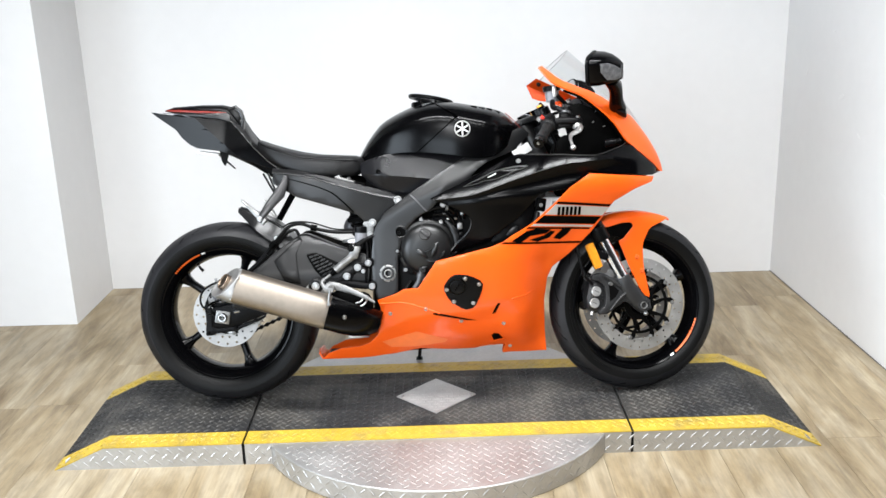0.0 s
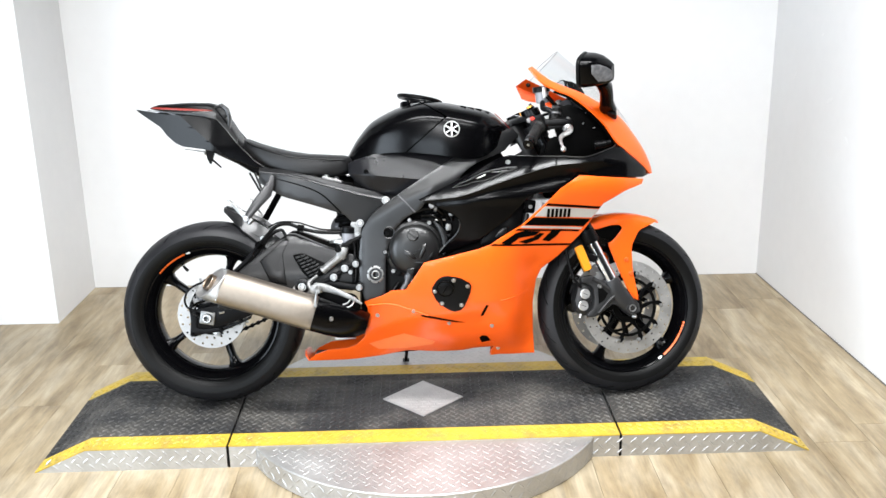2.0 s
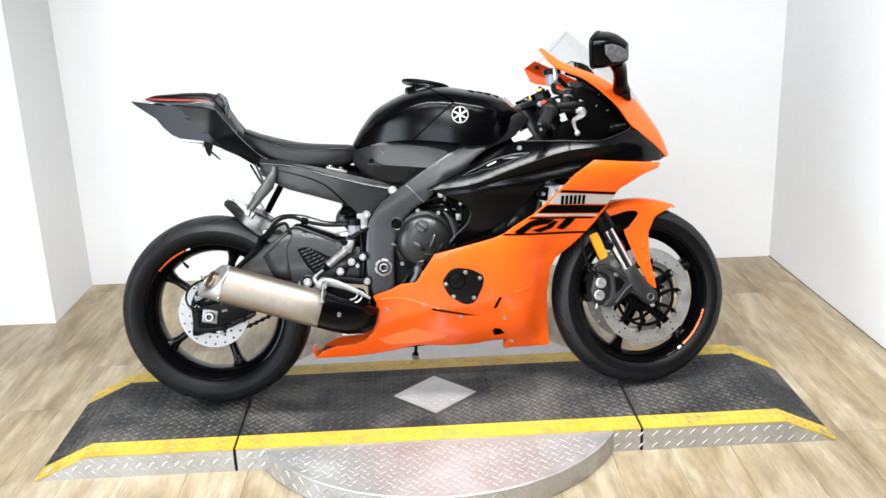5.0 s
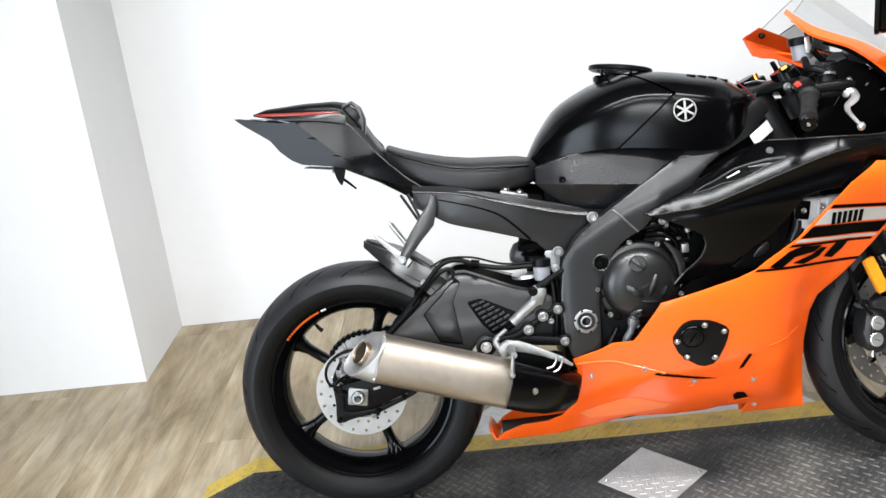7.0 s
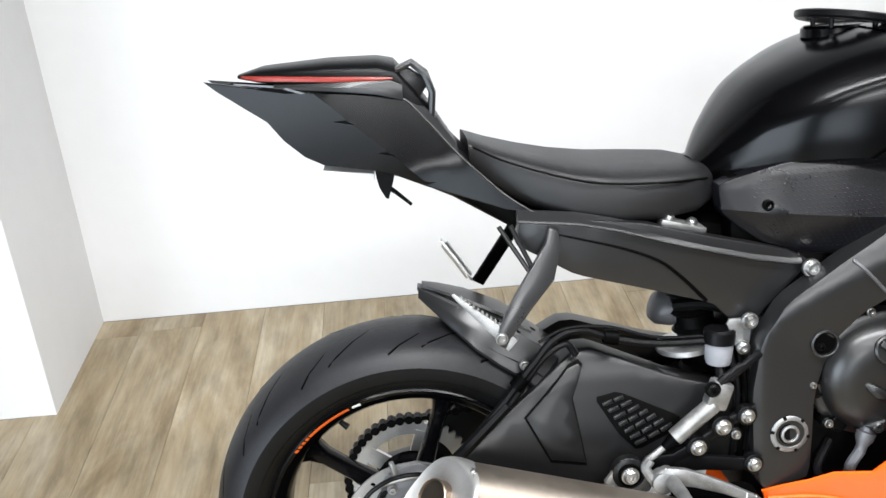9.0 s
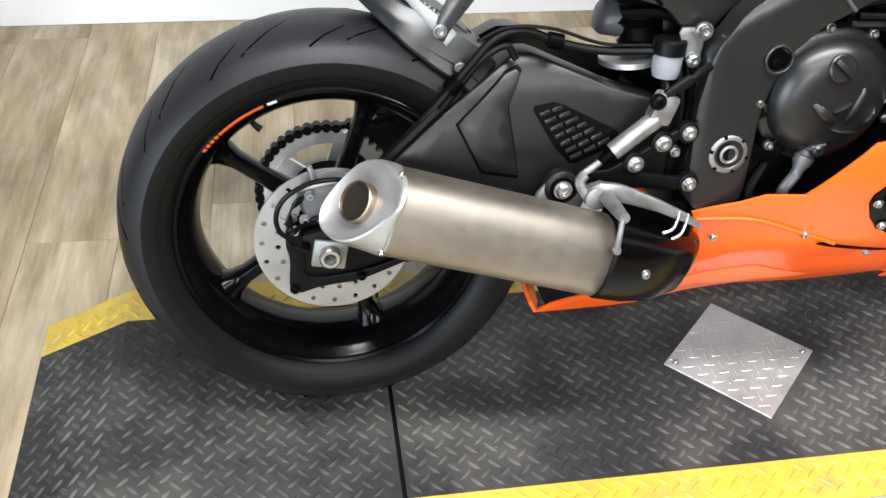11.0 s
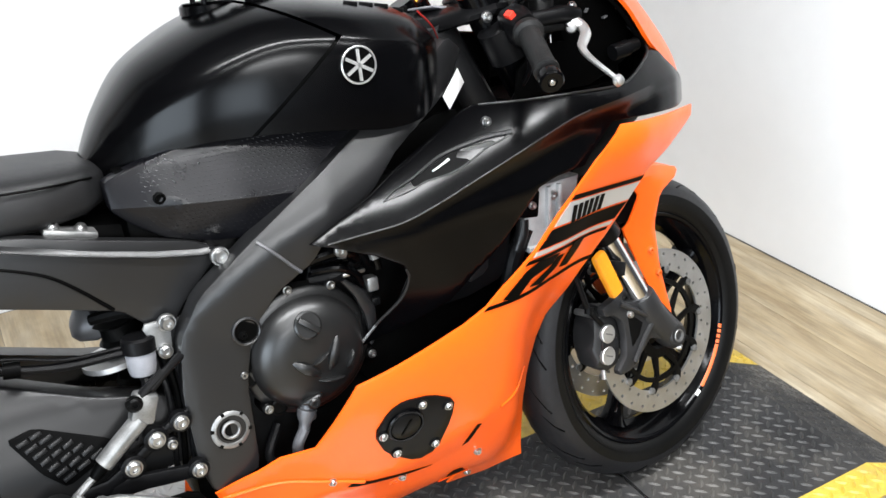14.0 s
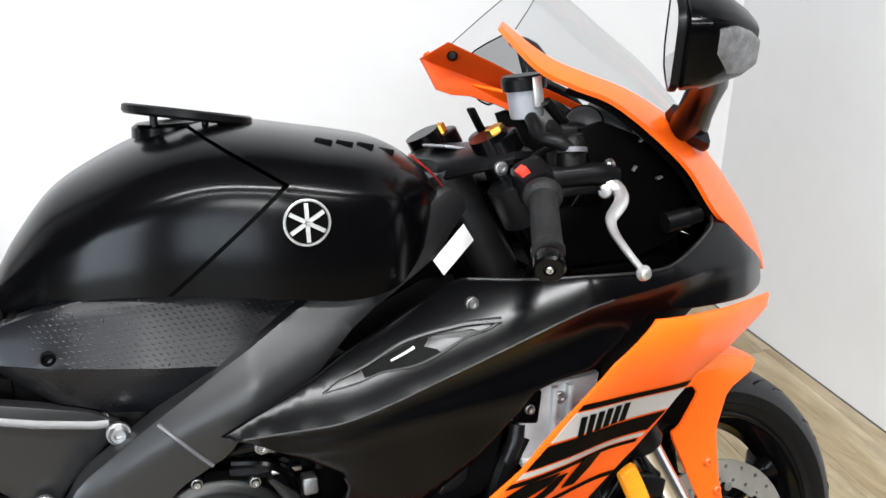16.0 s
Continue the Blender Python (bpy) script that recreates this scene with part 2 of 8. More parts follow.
def panel(outline, yfun, thick=0.004, res=0.025, rim=0.003, side=1, folds=()):
    """A shaped sheet: an outline in x and z, laid on the surface y = yfun(x, z), with thickness and rounded edges."""
    edge = []
    for i, p in enumerate(outline):
        q = outline[(i + 1) % len(outline)]
        n = max(1, int(math.hypot(q[0] - p[0], q[1] - p[1]) / res + 0.5))
        edge += [Vector((p[0] + (q[0] - p[0]) * t / n, p[1] + (q[1] - p[1]) * t / n)) for t in range(n)]
    E = np.array(edge)
    F = np.roll(E, -1, axis=0)
    pts, D = list(edge), F - E
    x0, z0 = E.min(axis=0)
    x1, z1 = E.max(axis=0)
    row, z = 0, z0 + res * 0.5
    while z < z1:
        x = x0 + res * (0.5 if row % 2 else 1.0)
        while x < x1:
            cross = ((E[:, 1] > z) != (F[:, 1] > z)) & (x < E[:, 0] + (z - E[:, 1]) * D[:, 0] / np.where(np.abs(D[:, 1]) < 1e-9, 1e-9, D[:, 1]))
            if cross.sum() % 2:
                t = np.clip(((x - E[:, 0]) * D[:, 0] + (z - E[:, 1]) * D[:, 1]) / np.maximum((D ** 2).sum(axis=1), 1e-12), 0, 1)
                if np.hypot(E[:, 0] + t * D[:, 0] - x, E[:, 1] + t * D[:, 1] - z).min() > 0.45 * res:
                    pts.append(Vector((x, z)))
            x += res
        row, z = row + 1, z + res * 0.866
    seams = [(i, (i + 1) % len(edge)) for i in range(len(edge))]
    for line in folds:
        fold = []
        for p, q in zip(line, line[1:]):
            n = max(1, int(math.hypot(q[0] - p[0], q[1] - p[1]) / res + 0.5))
            fold += [Vector((p[0] + (q[0] - p[0]) * t / n, p[1] + (q[1] - p[1]) * t / n)) for t in range(n)]
        fold.append(Vector(line[-1]))
        pts[len(edge):] = [p for p in pts[len(edge):] if min((p - f).length for f in fold) > 0.5 * res]
        k = len(pts)
        pts += fold
        seams += [(k + i, k + i + 1) for i in range(len(fold) - 1)]
        edge = pts[:]
    vs, _, fs, _, _, _ = delaunay_2d_cdt(pts, seams, [], 1, 1e-5)
    one = bmesh.new()
    put_in = [one.verts.new((p[0], 0, p[1])) for p in vs]
    for f in fs:
        one.faces.new([put_in[i] for i in f])
    for v in [v for v in one.verts if not v.link_faces]:
        one.verts.remove(v)
    for v in one.verts:
        v.co.y = yfun(v.co.x, v.co.z)
    bmesh.ops.recalc_face_normals(one, faces=one.faces[:])
    if sum(f.normal.y for f in one.faces) > 0:
        bmesh.ops.reverse_faces(one, faces=one.faces[:])
    outer = [e for e in one.edges if e.is_boundary]
    r = bmesh.ops.extrude_face_region(one, geom=one.faces[:], use_keep_orig=True)
    for v in r["geom"]:
        if isinstance(v, bmesh.types.BMVert):
            v.co.y += thick
    bmesh.ops.recalc_face_normals(one, faces=one.faces[:])
    if rim:
        bmesh.ops.bevel(one, geom=[e for e in outer if e.is_valid], offset=rim * 0.6, segments=2, affect="EDGES", profile=0.5, clamp_overlap=True)
    if side < 0:
        for v in one.verts:
            v.co.y = -v.co.y + 2 * SIDE_SHIFT * (v.co.z - 0.25)
        bmesh.ops.reverse_faces(one, faces=one.faces[:])
    return one


def facing(yfun, x, z, h=0.004):
    """The outward direction of the surface y = yfun(x, z) on the right side."""
    return Vector(((yfun(x + h, z) - yfun(x - h, z)) / (2 * h), -1.0, (yfun(x, z + h) - yfun(x, z - h)) / (2 * h))).normalized()


def both(name, outline, yfun, material, parent, label="", **kw):
    """The right panel and its mirror image on the left."""
    put(name, panel(outline, yfun, side=-1, **kw), material, parent, label)
    return put(name, panel(outline, yfun, **kw), material, parent, label)


def loft(rings, bm=None, cap=True, closed=True):
    bm = bm or bmesh.new()
    vs = [[bm.verts.new(p) for p in ring] for ring in rings]
    n = len(vs[0])
    for a, b in zip(vs, vs[1:]):
        for k in range(n if closed else n - 1):
            bm.faces.new((a[k], a[(k + 1) % n], b[(k + 1) % n], b[k]))
    if cap and closed:
        bm.faces.new(vs[0][::-1])
        bm.faces.new(vs[-1])
    bmesh.ops.recalc_face_normals(bm, faces=bm.faces[:])
    return bm


def oval(c, u, v, a, b, n=20, p=2.6):
    """A rounded-box ring round c, a along u and b along v."""
    out = []
    for i in range(n):
        t = 2 * math.pi * i / n
        cs, sn = math.cos(t), math.sin(t)
        out.append(Vector(c) + Vector(u) * (a * math.copysign(abs(cs) ** (2 / p), cs)) + Vector(v) * (b * math.copysign(abs(sn) ** (2 / p), sn)))
    return out


def spline(pts, n=6):
    P = [Vector(p) for p in pts]
    P = [2 * P[0] - P[1]] + P + [2 * P[-1] - P[-2]]
    out = []
    for i in range(1, len(P) - 2):
        a, b, c, d = P[i - 1:i + 3]
        for k in range(n):
            t = k / n
            out.append(0.5 * (2 * b + (c - a) * t + (2 * a - 5 * b + 4 * c - d) * t * t + (3 * b - a - 3 * c + d) * t ** 3))
    return out + [P[-2]]


def tube(pts, r, n=6, seg=10, bm=None, flat=1.0):
    """A round rod along a smooth line; r may be one radius or one for each end."""
    c = spline(pts, n) if len(pts) > 2 else [Vector(p) for p in pts]
    r0, r1 = r if isinstance(r, tuple) else (r, r)
    up, rings = Vector((0, 0, 1)), []
    for i, p in enumerate(c):
        d = (c[min(i + 1, len(c) - 1)] - c[max(i - 1, 0)]).normalized()
        u = d.cross(up)
        if u.length < 0.05:
            u = d.cross(Vector((0, 1, 0)))
        u.normalize()
        w = u.cross(d)
        up = w
        q = r0 + (r1 - r0) * i / max(1, len(c) - 1)
        rings.append([p + u * (q * math.cos(2 * math.pi * k / seg)) + w * (q * flat * math.sin(2 * math.pi * k / seg)) for k in range(seg)])
    return loft(rings, bm)


def aim(p, d):
    """A pose at p whose -y axis points along d."""
    return Matrix.Translation(p) @ Vector((0, -1, 0)).rotation_difference(Vector(d).normalized()).to_matrix().to_4x4()


def bolt(x, y, z, r, parent, material=None, d=(0, -1, 0), h=0.006, name="bolt"):
    """A button-head bolt with a washer and a socket, its head along d."""
    bm = lathe([(0.004, 0), (0.004, 1.25 * r), (0.0, 1.25 * r), (-0.0012, 1.22 * r), (-0.0012, r), (-h * 0.6, r), (-h, 0.75 * r), (-h, 0.42 * r), (-h * 0.4, 0.4 * r), (-h * 0.4, 0)], 14)
    bmesh.ops.recalc_face_normals(bm, faces=bm.faces[:])
    return put(name, bm, material or M_STEEL, parent, m=aim((x, y, z), d))


def drilled(r0, r1, rows, cols, hole, y0, y1):
    """A flat ring with staggered round holes, its faces at y0 and y1."""
    bm = bmesh.new()
    dr = (r1 - r0) / rows
    for j in range(rows):
        for i in range(cols):
            a0 = 2 * math.pi * (i + 0.37 * j) / cols
            a1 = a0 + 2 * math.pi / cols
            ra, rb = r0 + dr * j, r0 + dr * (j + 1)
            am, rm = (a0 + a1) / 2, (ra + rb) / 2
            edge = [(ra, a0), (ra, am), (ra, a1), (rm, a1), (rb, a1), (rb, am), (rb, a0), (rm, a0)]
            o = [Vector((r * math.cos(a), 0, r * math.sin(a))) for r, a in edge]
            c = Vector((rm * math.cos(am), 0, rm * math.sin(am)))
            if (i + j) % 2 == 0:
                q = [c + (p - c).normalized() * hole for p in o]
                for y, flip in ((y0, False), (y1, True)):
                    ov = [bm.verts.new((p.x, y, p.z)) for p in o]
                    qv = [bm.verts.new((p.x, y, p.z)) for p in q]
                    for k in range(8):
                        bm.faces.new((ov[k], ov[(k + 1) % 8], qv[(k + 1) % 8], qv[k]))
                va = [bm.verts.new((p.x, y0, p.z)) for p in q]
                vb = [bm.verts.new((p.x, y1, p.z)) for p in q]
                for k in range(8):
                    bm.faces.new((va[k], va[(k + 1) % 8], vb[(k + 1) % 8], vb[k]))
            else:
                for y in (y0, y1):
                    bm.faces.new([bm.verts.new((p.x, y, p.z)) for p in o])
    lathe([(y0, r0), (y1, r0)], cols * 2, bm)
    lathe([(y0, r1), (y1, r1)], cols * 2, bm)
    bmesh.ops.remove_doubles(bm, verts=bm.verts[:], dist=1e-5)
    bmesh.ops.recalc_face_normals(bm, faces=bm.faces[:])
    return bm


def field(xs, zs, rows):
    """A smooth table of half-widths over x and z."""
    def at(x, z):
        def span(g, v):
            v = min(max(v, g[0]), g[-1])
            k = max(i for i in range(len(g) - 1) if g[i] <= v or i == 0)
            return k, (v - g[k]) / (g[k + 1] - g[k])
        i, a = span(xs, x)
        k, b = span(zs, z)

        def hermite(p0, p1, p2, p3, t):
            return p1 + 0.5 * t * (p2 - p0 + t * (2 * p0 - 5 * p1 + 4 * p2 - p3 + t * (3 * (p1 - p2) + p3 - p0)))

        def row(r):
            r = rows[min(max(r, 0), len(zs) - 1)]
            return hermite(r[max(i - 1, 0)], r[i], r[i + 1], r[min(i + 2, len(xs) - 1)], a)
        return hermite(row(k - 1), row(k), row(k + 1), row(k + 2), b)
    return at



# ---- the room ----
def plank_material():
    m = bpy.data.materials.new("oak_vinyl_plank")
    m.use_nodes = True
    n, l = m.node_tree.nodes, m.node_tree.links
    b = n["Principled BSDF"]
    b.inputs["Roughness"].default_value = 0.42
    tc, oi = n.new("ShaderNodeTexCoord"), n.new("ShaderNodeObjectInfo")
    off = n.new("ShaderNodeVectorMath")
    off.operation = "MULTIPLY_ADD"
    com = n.new("ShaderNodeCombineXYZ")
    for k in range(3):
        l.new(oi.outputs["Random"], com.inputs[k])
    l.new(com.outputs[0], off.inputs[0])
    off.inputs[1].default_value = (37, 91, 13)
    l.new(tc.outputs["Object"], off.inputs[2])
    mp = n.new("ShaderNodeMapping")
    mp.inputs["Scale"].default_value = (7.0, 1.5, 1)
    l.new(off.outputs[0], mp.inputs[0])
    big = n.new("ShaderNodeTexNoise")
    big.inputs["Scale"].default_value, big.inputs["Detail"].default_value, big.inputs["Roughness"].default_value = 1.3, 7, 0.6
    big.inputs["Distortion"].default_value = 0.6
    l.new(mp.outputs[0], big.inputs["Vector"])
    mp2 = n.new("ShaderNodeMapping")
    mp2.inputs["Scale"].default_value = (90.0, 3.0, 1)
    l.new(off.outputs[0], mp2.inputs[0])
    grain = n.new("ShaderNodeTexNoise")
    grain.inputs["Scale"].default_value, grain.inputs["Detail"].default_value = 1.5, 5
    l.new(mp2.outputs[0], grain.inputs["Vector"])
    ramp = n.new("ShaderNodeValToRGB")
    e = ramp.color_ramp.elements
    e[0].position, e[0].color = 0.26, (0.135, 0.09, 0.040, 1)
    e[1].position, e[1].color = 0.74, (0.43, 0.37, 0.268, 1)
    mid = e.new(0.46)
    mid.color = (0.27, 0.21, 0.125, 1)
    l.new(big.outputs["Fac"], ramp.inputs[0])
    mp3 = n.new("ShaderNodeMapping")
    mp3.inputs["Scale"].default_value = (26.0, 6.0, 1)
    l.new(off.outputs[0], mp3.inputs[0])
    knot = n.new("ShaderNodeTexNoise")
    knot.inputs["Scale"].default_value, knot.inputs["Detail"].default_value, knot.inputs["Roughness"].default_value = 1.0, 6, 0.65
    l.new(mp3.outputs[0], knot.inputs["Vector"])
    kr = n.new("ShaderNodeMapRange")
    l.new(knot.outputs["Fac"], kr.inputs[0])
    kr.inputs[1].default_value, kr.inputs[2].default_value, kr.inputs[3].default_value, kr.inputs[4].default_value = 0.32, 0.56, 0.74, 1.05
    gr = n.new("ShaderNodeMapRange")
    l.new(grain.outputs["Fac"], gr.inputs[0])
    gr.inputs[1].default_value, gr.inputs[2].default_value, gr.inputs[3].default_value, gr.inputs[4].default_value = 0.3, 0.7, 0.86, 1.1
    tone = n.new("ShaderNodeMapRange")
    l.new(oi.outputs["Random"], tone.inputs[0])
    tone.inputs[3].default_value, tone.inputs[4].default_value = 0.90, 1.08
    mm = n.new("ShaderNodeMath")
    mm.operation = "MULTIPLY"
    l.new(gr.outputs[0], mm.inputs[0])
    l.new(tone.outputs[0], mm.inputs[1])
    mk = n.new("ShaderNodeMath")
    mk.operation = "MULTIPLY"
    l.new(mm.outputs[0], mk.inputs[0])
    l.new(kr.outputs[0], mk.inputs[1])
    mix = n.new("ShaderNodeMix")
    mix.data_type, mix.blend_type = "RGBA", "MULTIPLY"
    mix.inputs[0].default_value = 1
    l.new(ramp.outputs[0], mix.inputs[6])
    l.new(mk.outputs[0], mix.inputs[7])
    l.new(mix.outputs[2], b.inputs["Base Color"])
    bp = n.new("ShaderNodeBump")
    bp.inputs["Strength"].default_value, bp.inputs["Distance"].default_value = 0.15, 0.001
    l.new(grain.outputs["Fac"], bp.inputs["Height"])
    l.new(bp.outputs[0], b.inputs["Normal"])
    return m


M_PLANK = plank_material()
M_DIM = mat("grey_hall_paint", (0.07, 0.07, 0.074), 0.7, vary=0.15, scale=1.5)
wall_n = part("wall_north", box(-1.59, 1.75, 1.36, 1.5, 0, 2.9), M_WALL, smooth=False)
tagged(wall_n, "plain white painted back wall", "wall", kind="structure")
col = part("wall_column", box(-3.1, -1.59, 0.88, 1.5, 0, 2.9), M_WALL, smooth=False)
tagged(col, "white painted projecting wall corner", "wall", kind="structure")
wr = part("wall_east", box(0, 0.14, -1.8, 0.0, 0, 2.9), M_WALL, smooth=False)
wr.matrix_basis = pose(1.640, 1.36, 0, 0, 0, 1.45)
part("base_gap", box(-0.003, 0.0, -1.8, 0.0, 0.0, 0.003), M_CAST_DARK, wr, "grey gap along the floor", smooth=False)
tagged(wr, "plain white painted side wall with scuffs", "wall", kind="structure")
M_SCUFF = mat("grey_scuff", (0.70, 0.70, 0.70), 0.6, vary=0.08, scale=12)
for y, z, a, w, h in ((-0.62, 0.93, 20, 0.030, 0.010), (-0.80, 0.80, -30, 0.022, 0.007), (-0.26, 0.99, 55, 0.020, 0.006), (-0.50, 1.18, 10, 0.014, 0.005), (-1.05, 0.62, -12, 0.035, 0.006)):
    bm = lathe([(0.0008, 0.0), (0.0008, 0.92), (0.0, 1.0)], 11, m=pose(-0.001, y, z, 0, 0, 90) @ Matrix.Rotation(radians(a), 4, "Y") @ Matrix.Diagonal((w, 1, h, 1)))
    part("scuff", bm, M_SCUFF, wr, smooth=False)
bm = box(-3.24, -3.1, -6.14, -3.7, 0, 2.9)
box(-3.24, -3.1, -1.3, 1.5, 0, 2.9, bm=bm)
box(-3.24, -3.1, -3.7, -1.3, 1.98, 2.9, bm=bm)
ww = part("wall_west", bm, M_DIM, smooth=False)
tagged(ww, "plain grey hall wall with a wide doorway", "wall", kind="structure")
dr = thing("door_1", "white frame of a wide daylit doorway", "door", kind="structure")
for y0, y1, z0, z1 in ((-3.7, -3.64, 0, 1.98), (-1.36, -1.3, 0, 1.98), (-3.64, -1.36, 1.92, 1.98)):
    part("door_frame", box(-3.26, -3.08, y0, y1, z0, z1, 0.004), M_WALL, dr, smooth=False)
we = part("wall_far_east", box(3.4, 3.54, -6.28, 1.5, 0, 2.9), M_DIM, smooth=False)
tagged(we, "plain grey hall wall", "wall", kind="structure")
wb = part("wall_far_north", box(1.80, 3.4, 1.36, 1.5, 0, 2.9), M_DIM, smooth=False)
tagged(wb, "plain grey hall wall", "wall", kind="structure")
bm = box(-3.24, -3.0, -6.28, -6.14, 0, 2.9)
box(-0.9, 3.4, -6.28, -6.14, 0, 2.9, bm=bm)
box(-3.0, -0.9, -6.28, -6.14, 0, 0.35, bm=bm)
box(-3.0, -0.9, -6.28, -6.14, 1.95, 2.9, bm=bm)
ws = part("wall_south", bm, M_DIM, smooth=False)
win = thing("window_1", "white framed daylit window of the hall", "window", kind="structure")
for x0, x1, z0, z1 in ((-3.0, -2.94, 0.35, 1.95), (-0.96, -0.9, 0.35, 1.95), (-2.94, -0.96, 0.35, 0.41), (-2.94, -0.96, 1.89, 1.95)):
    part("window_frame", box(x0, x1, -6.29, -6.12, z0, z1, 0.004), M_WALL, win, smooth=False)
tagged(ws, "plain grey hall wall behind the visitor", "wall", kind="structure")
ce = part("ceiling", box(-3.24, 3.4, -6.28, 1.5, 2.9, 3.0), M_DIM, smooth=False)
tagged(ce, "plain grey ceiling", "ceiling", kind="structure")
fl = part("floor", box(-3.24, 3.4, -6.28, 1.5, -0.1, -0.004), M_DIM, smooth=False)
tagged(fl, "light brown oak-look vinyl plank floor", "floor", kind="structure")

# ---- the platform ----
H = 0.075
W = 0.288
platform = thing("display_platform", "low black display platform with yellow edges and tread plate sides", "platform", pose(0.012, -0.115, 0, 0, 0, 0.6))


def lugs(o, u, v, nu, nv, pitch, keep, size=1.0, out=(0, -0.1, 1), high=1.0, broad=1.0):
    """Raised lozenges of a tread plate on the plane through o along u and v, at lattice points that keep() lets stand."""
    o, u, v = Vector(o), Vector(u).normalized(), Vector(v).normalized()
    w = u.cross(v)
    if w.dot(Vector(out)) < 0:
        w = -w
    L, B, h = 0.0262 * size, 0.0056 * size * broad, 0.0020 * size * high
    shape = ((-L / 2, 0, 0), (-L / 5, B / 2, 0), (L / 5, B / 2, 0), (L / 2, 0, 0), (L / 5, -B / 2, 0), (-L / 5, -B / 2, 0), (-L / 4, 0, h), (L / 4, 0, h))
    faces = ((0, 6, 1), (1, 6, 7, 2), (2, 7, 3), (3, 7, 4), (4, 7, 6, 5), (5, 6, 0))
    vs, fs = [], []
    p, wide, tall = pitch * 0.86, nu * pitch, nv * pitch
    reach = int((wide + tall) / p) + 2
    if nu == 1 and nv == 1:
        spots = [(pitch / 2, pitch / 2, 1)]
    else:
        spots = []
        for i in range(-reach, reach):
            for j in range(-reach, reach):
                a, c = wide / 2 + p * (i - j) * 0.7071, tall / 2 + p * (i + j) * 0.7071
                if 0.3 * L < a < wide - 0.3 * L and 0.3 * L < c < tall - 0.3 * L:
                    spots.append((a, c, 1 if (i + j) % 2 else -1))
    for a, c, turn in spots:
        if not keep(a, c):
            continue
        cs, sn = 0.7071, 0.7071 * turn
        k = len(vs)
        for x, y, z in shape:
            vs.append(o + u * (a + x * cs - y * sn) + v * (c + x * sn + y * cs) + w * z)
        fs += [[k + q for q in f[::-1]] for f in faces]
    return vs, fs


def lug_part(sets, material, parent, smooth=False):
    vs, fs = [], []
    for a, b in sets:
        k = len(vs)
        vs += a
        fs += [[k + q for q in f] for f in b]
    me = bpy.data.meshes.new("tread_pattern")
    me.from_pydata([tuple(p) for p in vs], [], fs)
    bm = bmesh.new()
    bm.from_mesh(me)
    bmesh.ops.recalc_face_normals(bm, faces=bm.faces[:])
    bm.to_mesh(me)
    bm.free()
    return tagged(link_mesh("tread_pattern", me, material, parent, smooth=smooth), kind="stuff")


def slab(pts, y0, y1):
    """A profile in x and z drawn out along y."""
    bm = bmesh.new()
    a, b = [bm.verts.new((x, y0, z)) for x, z in pts], [bm.verts.new((x, y1, z)) for x, z in pts]
    n = len(pts)
    bm.faces.new(a)
    bm.faces.new(b)
    for i in range(n):
        bm.faces.new((a[i], a[(i + 1) % n], b[(i + 1) % n], b[i]))
    bmesh.ops.recalc_face_normals(bm, faces=bm.faces[:])
    return bm


PITCH = 0.0255
Y_IN = 0.210


# middle section
mid = part("middle_section", slab([(-0.603, 0), (0.603, 0), (0.603, H - 0.004), (-0.603, H - 0.004)], -W, W), M_ALU_PLATE, platform, "aluminium tread plate base", smooth=False)
part("rubber_mat", box(-0.604, 0.604, -Y_IN, Y_IN, H - 0.004, H), M_MAT, mid, "black rubber tread mat", smooth=False)
for s in (-1, 1):
    part("yellow_edge", box(-0.604, 0.604, min(s * Y_IN, s * (W + 0.001)), max(s * Y_IN, s * (W + 0.001)), H - 0.004, H), M_YELLOW, mid, "yellow safety edge", smooth=False)
nx, ny = int(1.2 / PITCH), int(2 * W / PITCH)
PLATE_Y = 0.005
lug_part([lugs((-0.6, -W, H), (1, 0, 0), (0, 1, 0), nx, ny, PITCH, lambda a, b: abs(b - W) < Y_IN - 0.004 and abs(a - 0.6) + abs(b - W - PLATE_Y) > 0.146, 1.05, high=1.3, broad=1.35)], M_MAT_LUG, mid, True)
lug_part([lugs((-0.6, -W, H), (1, 0, 0), (0, 1, 0), nx, ny, PITCH, lambda a, b: abs(b - W) > Y_IN + 0.008 and abs(b - W) < W - 0.008)], M_YELLOW, mid)
lug_part([lugs((-0.6, -W, 0.004), (1, 0, 0), (0, 0, 1), int(1.2 / 0.03), 2, 0.031, lambda a, b: True, 1.15, high=0.6), lugs((0.6, W, 0.004), (-1, 0, 0), (0, 0, 1), int(1.2 / 0.03), 2, 0.031, lambda a, b: True, 1.15, (0, 1, 0))], M_ALU_PLATE, mid)
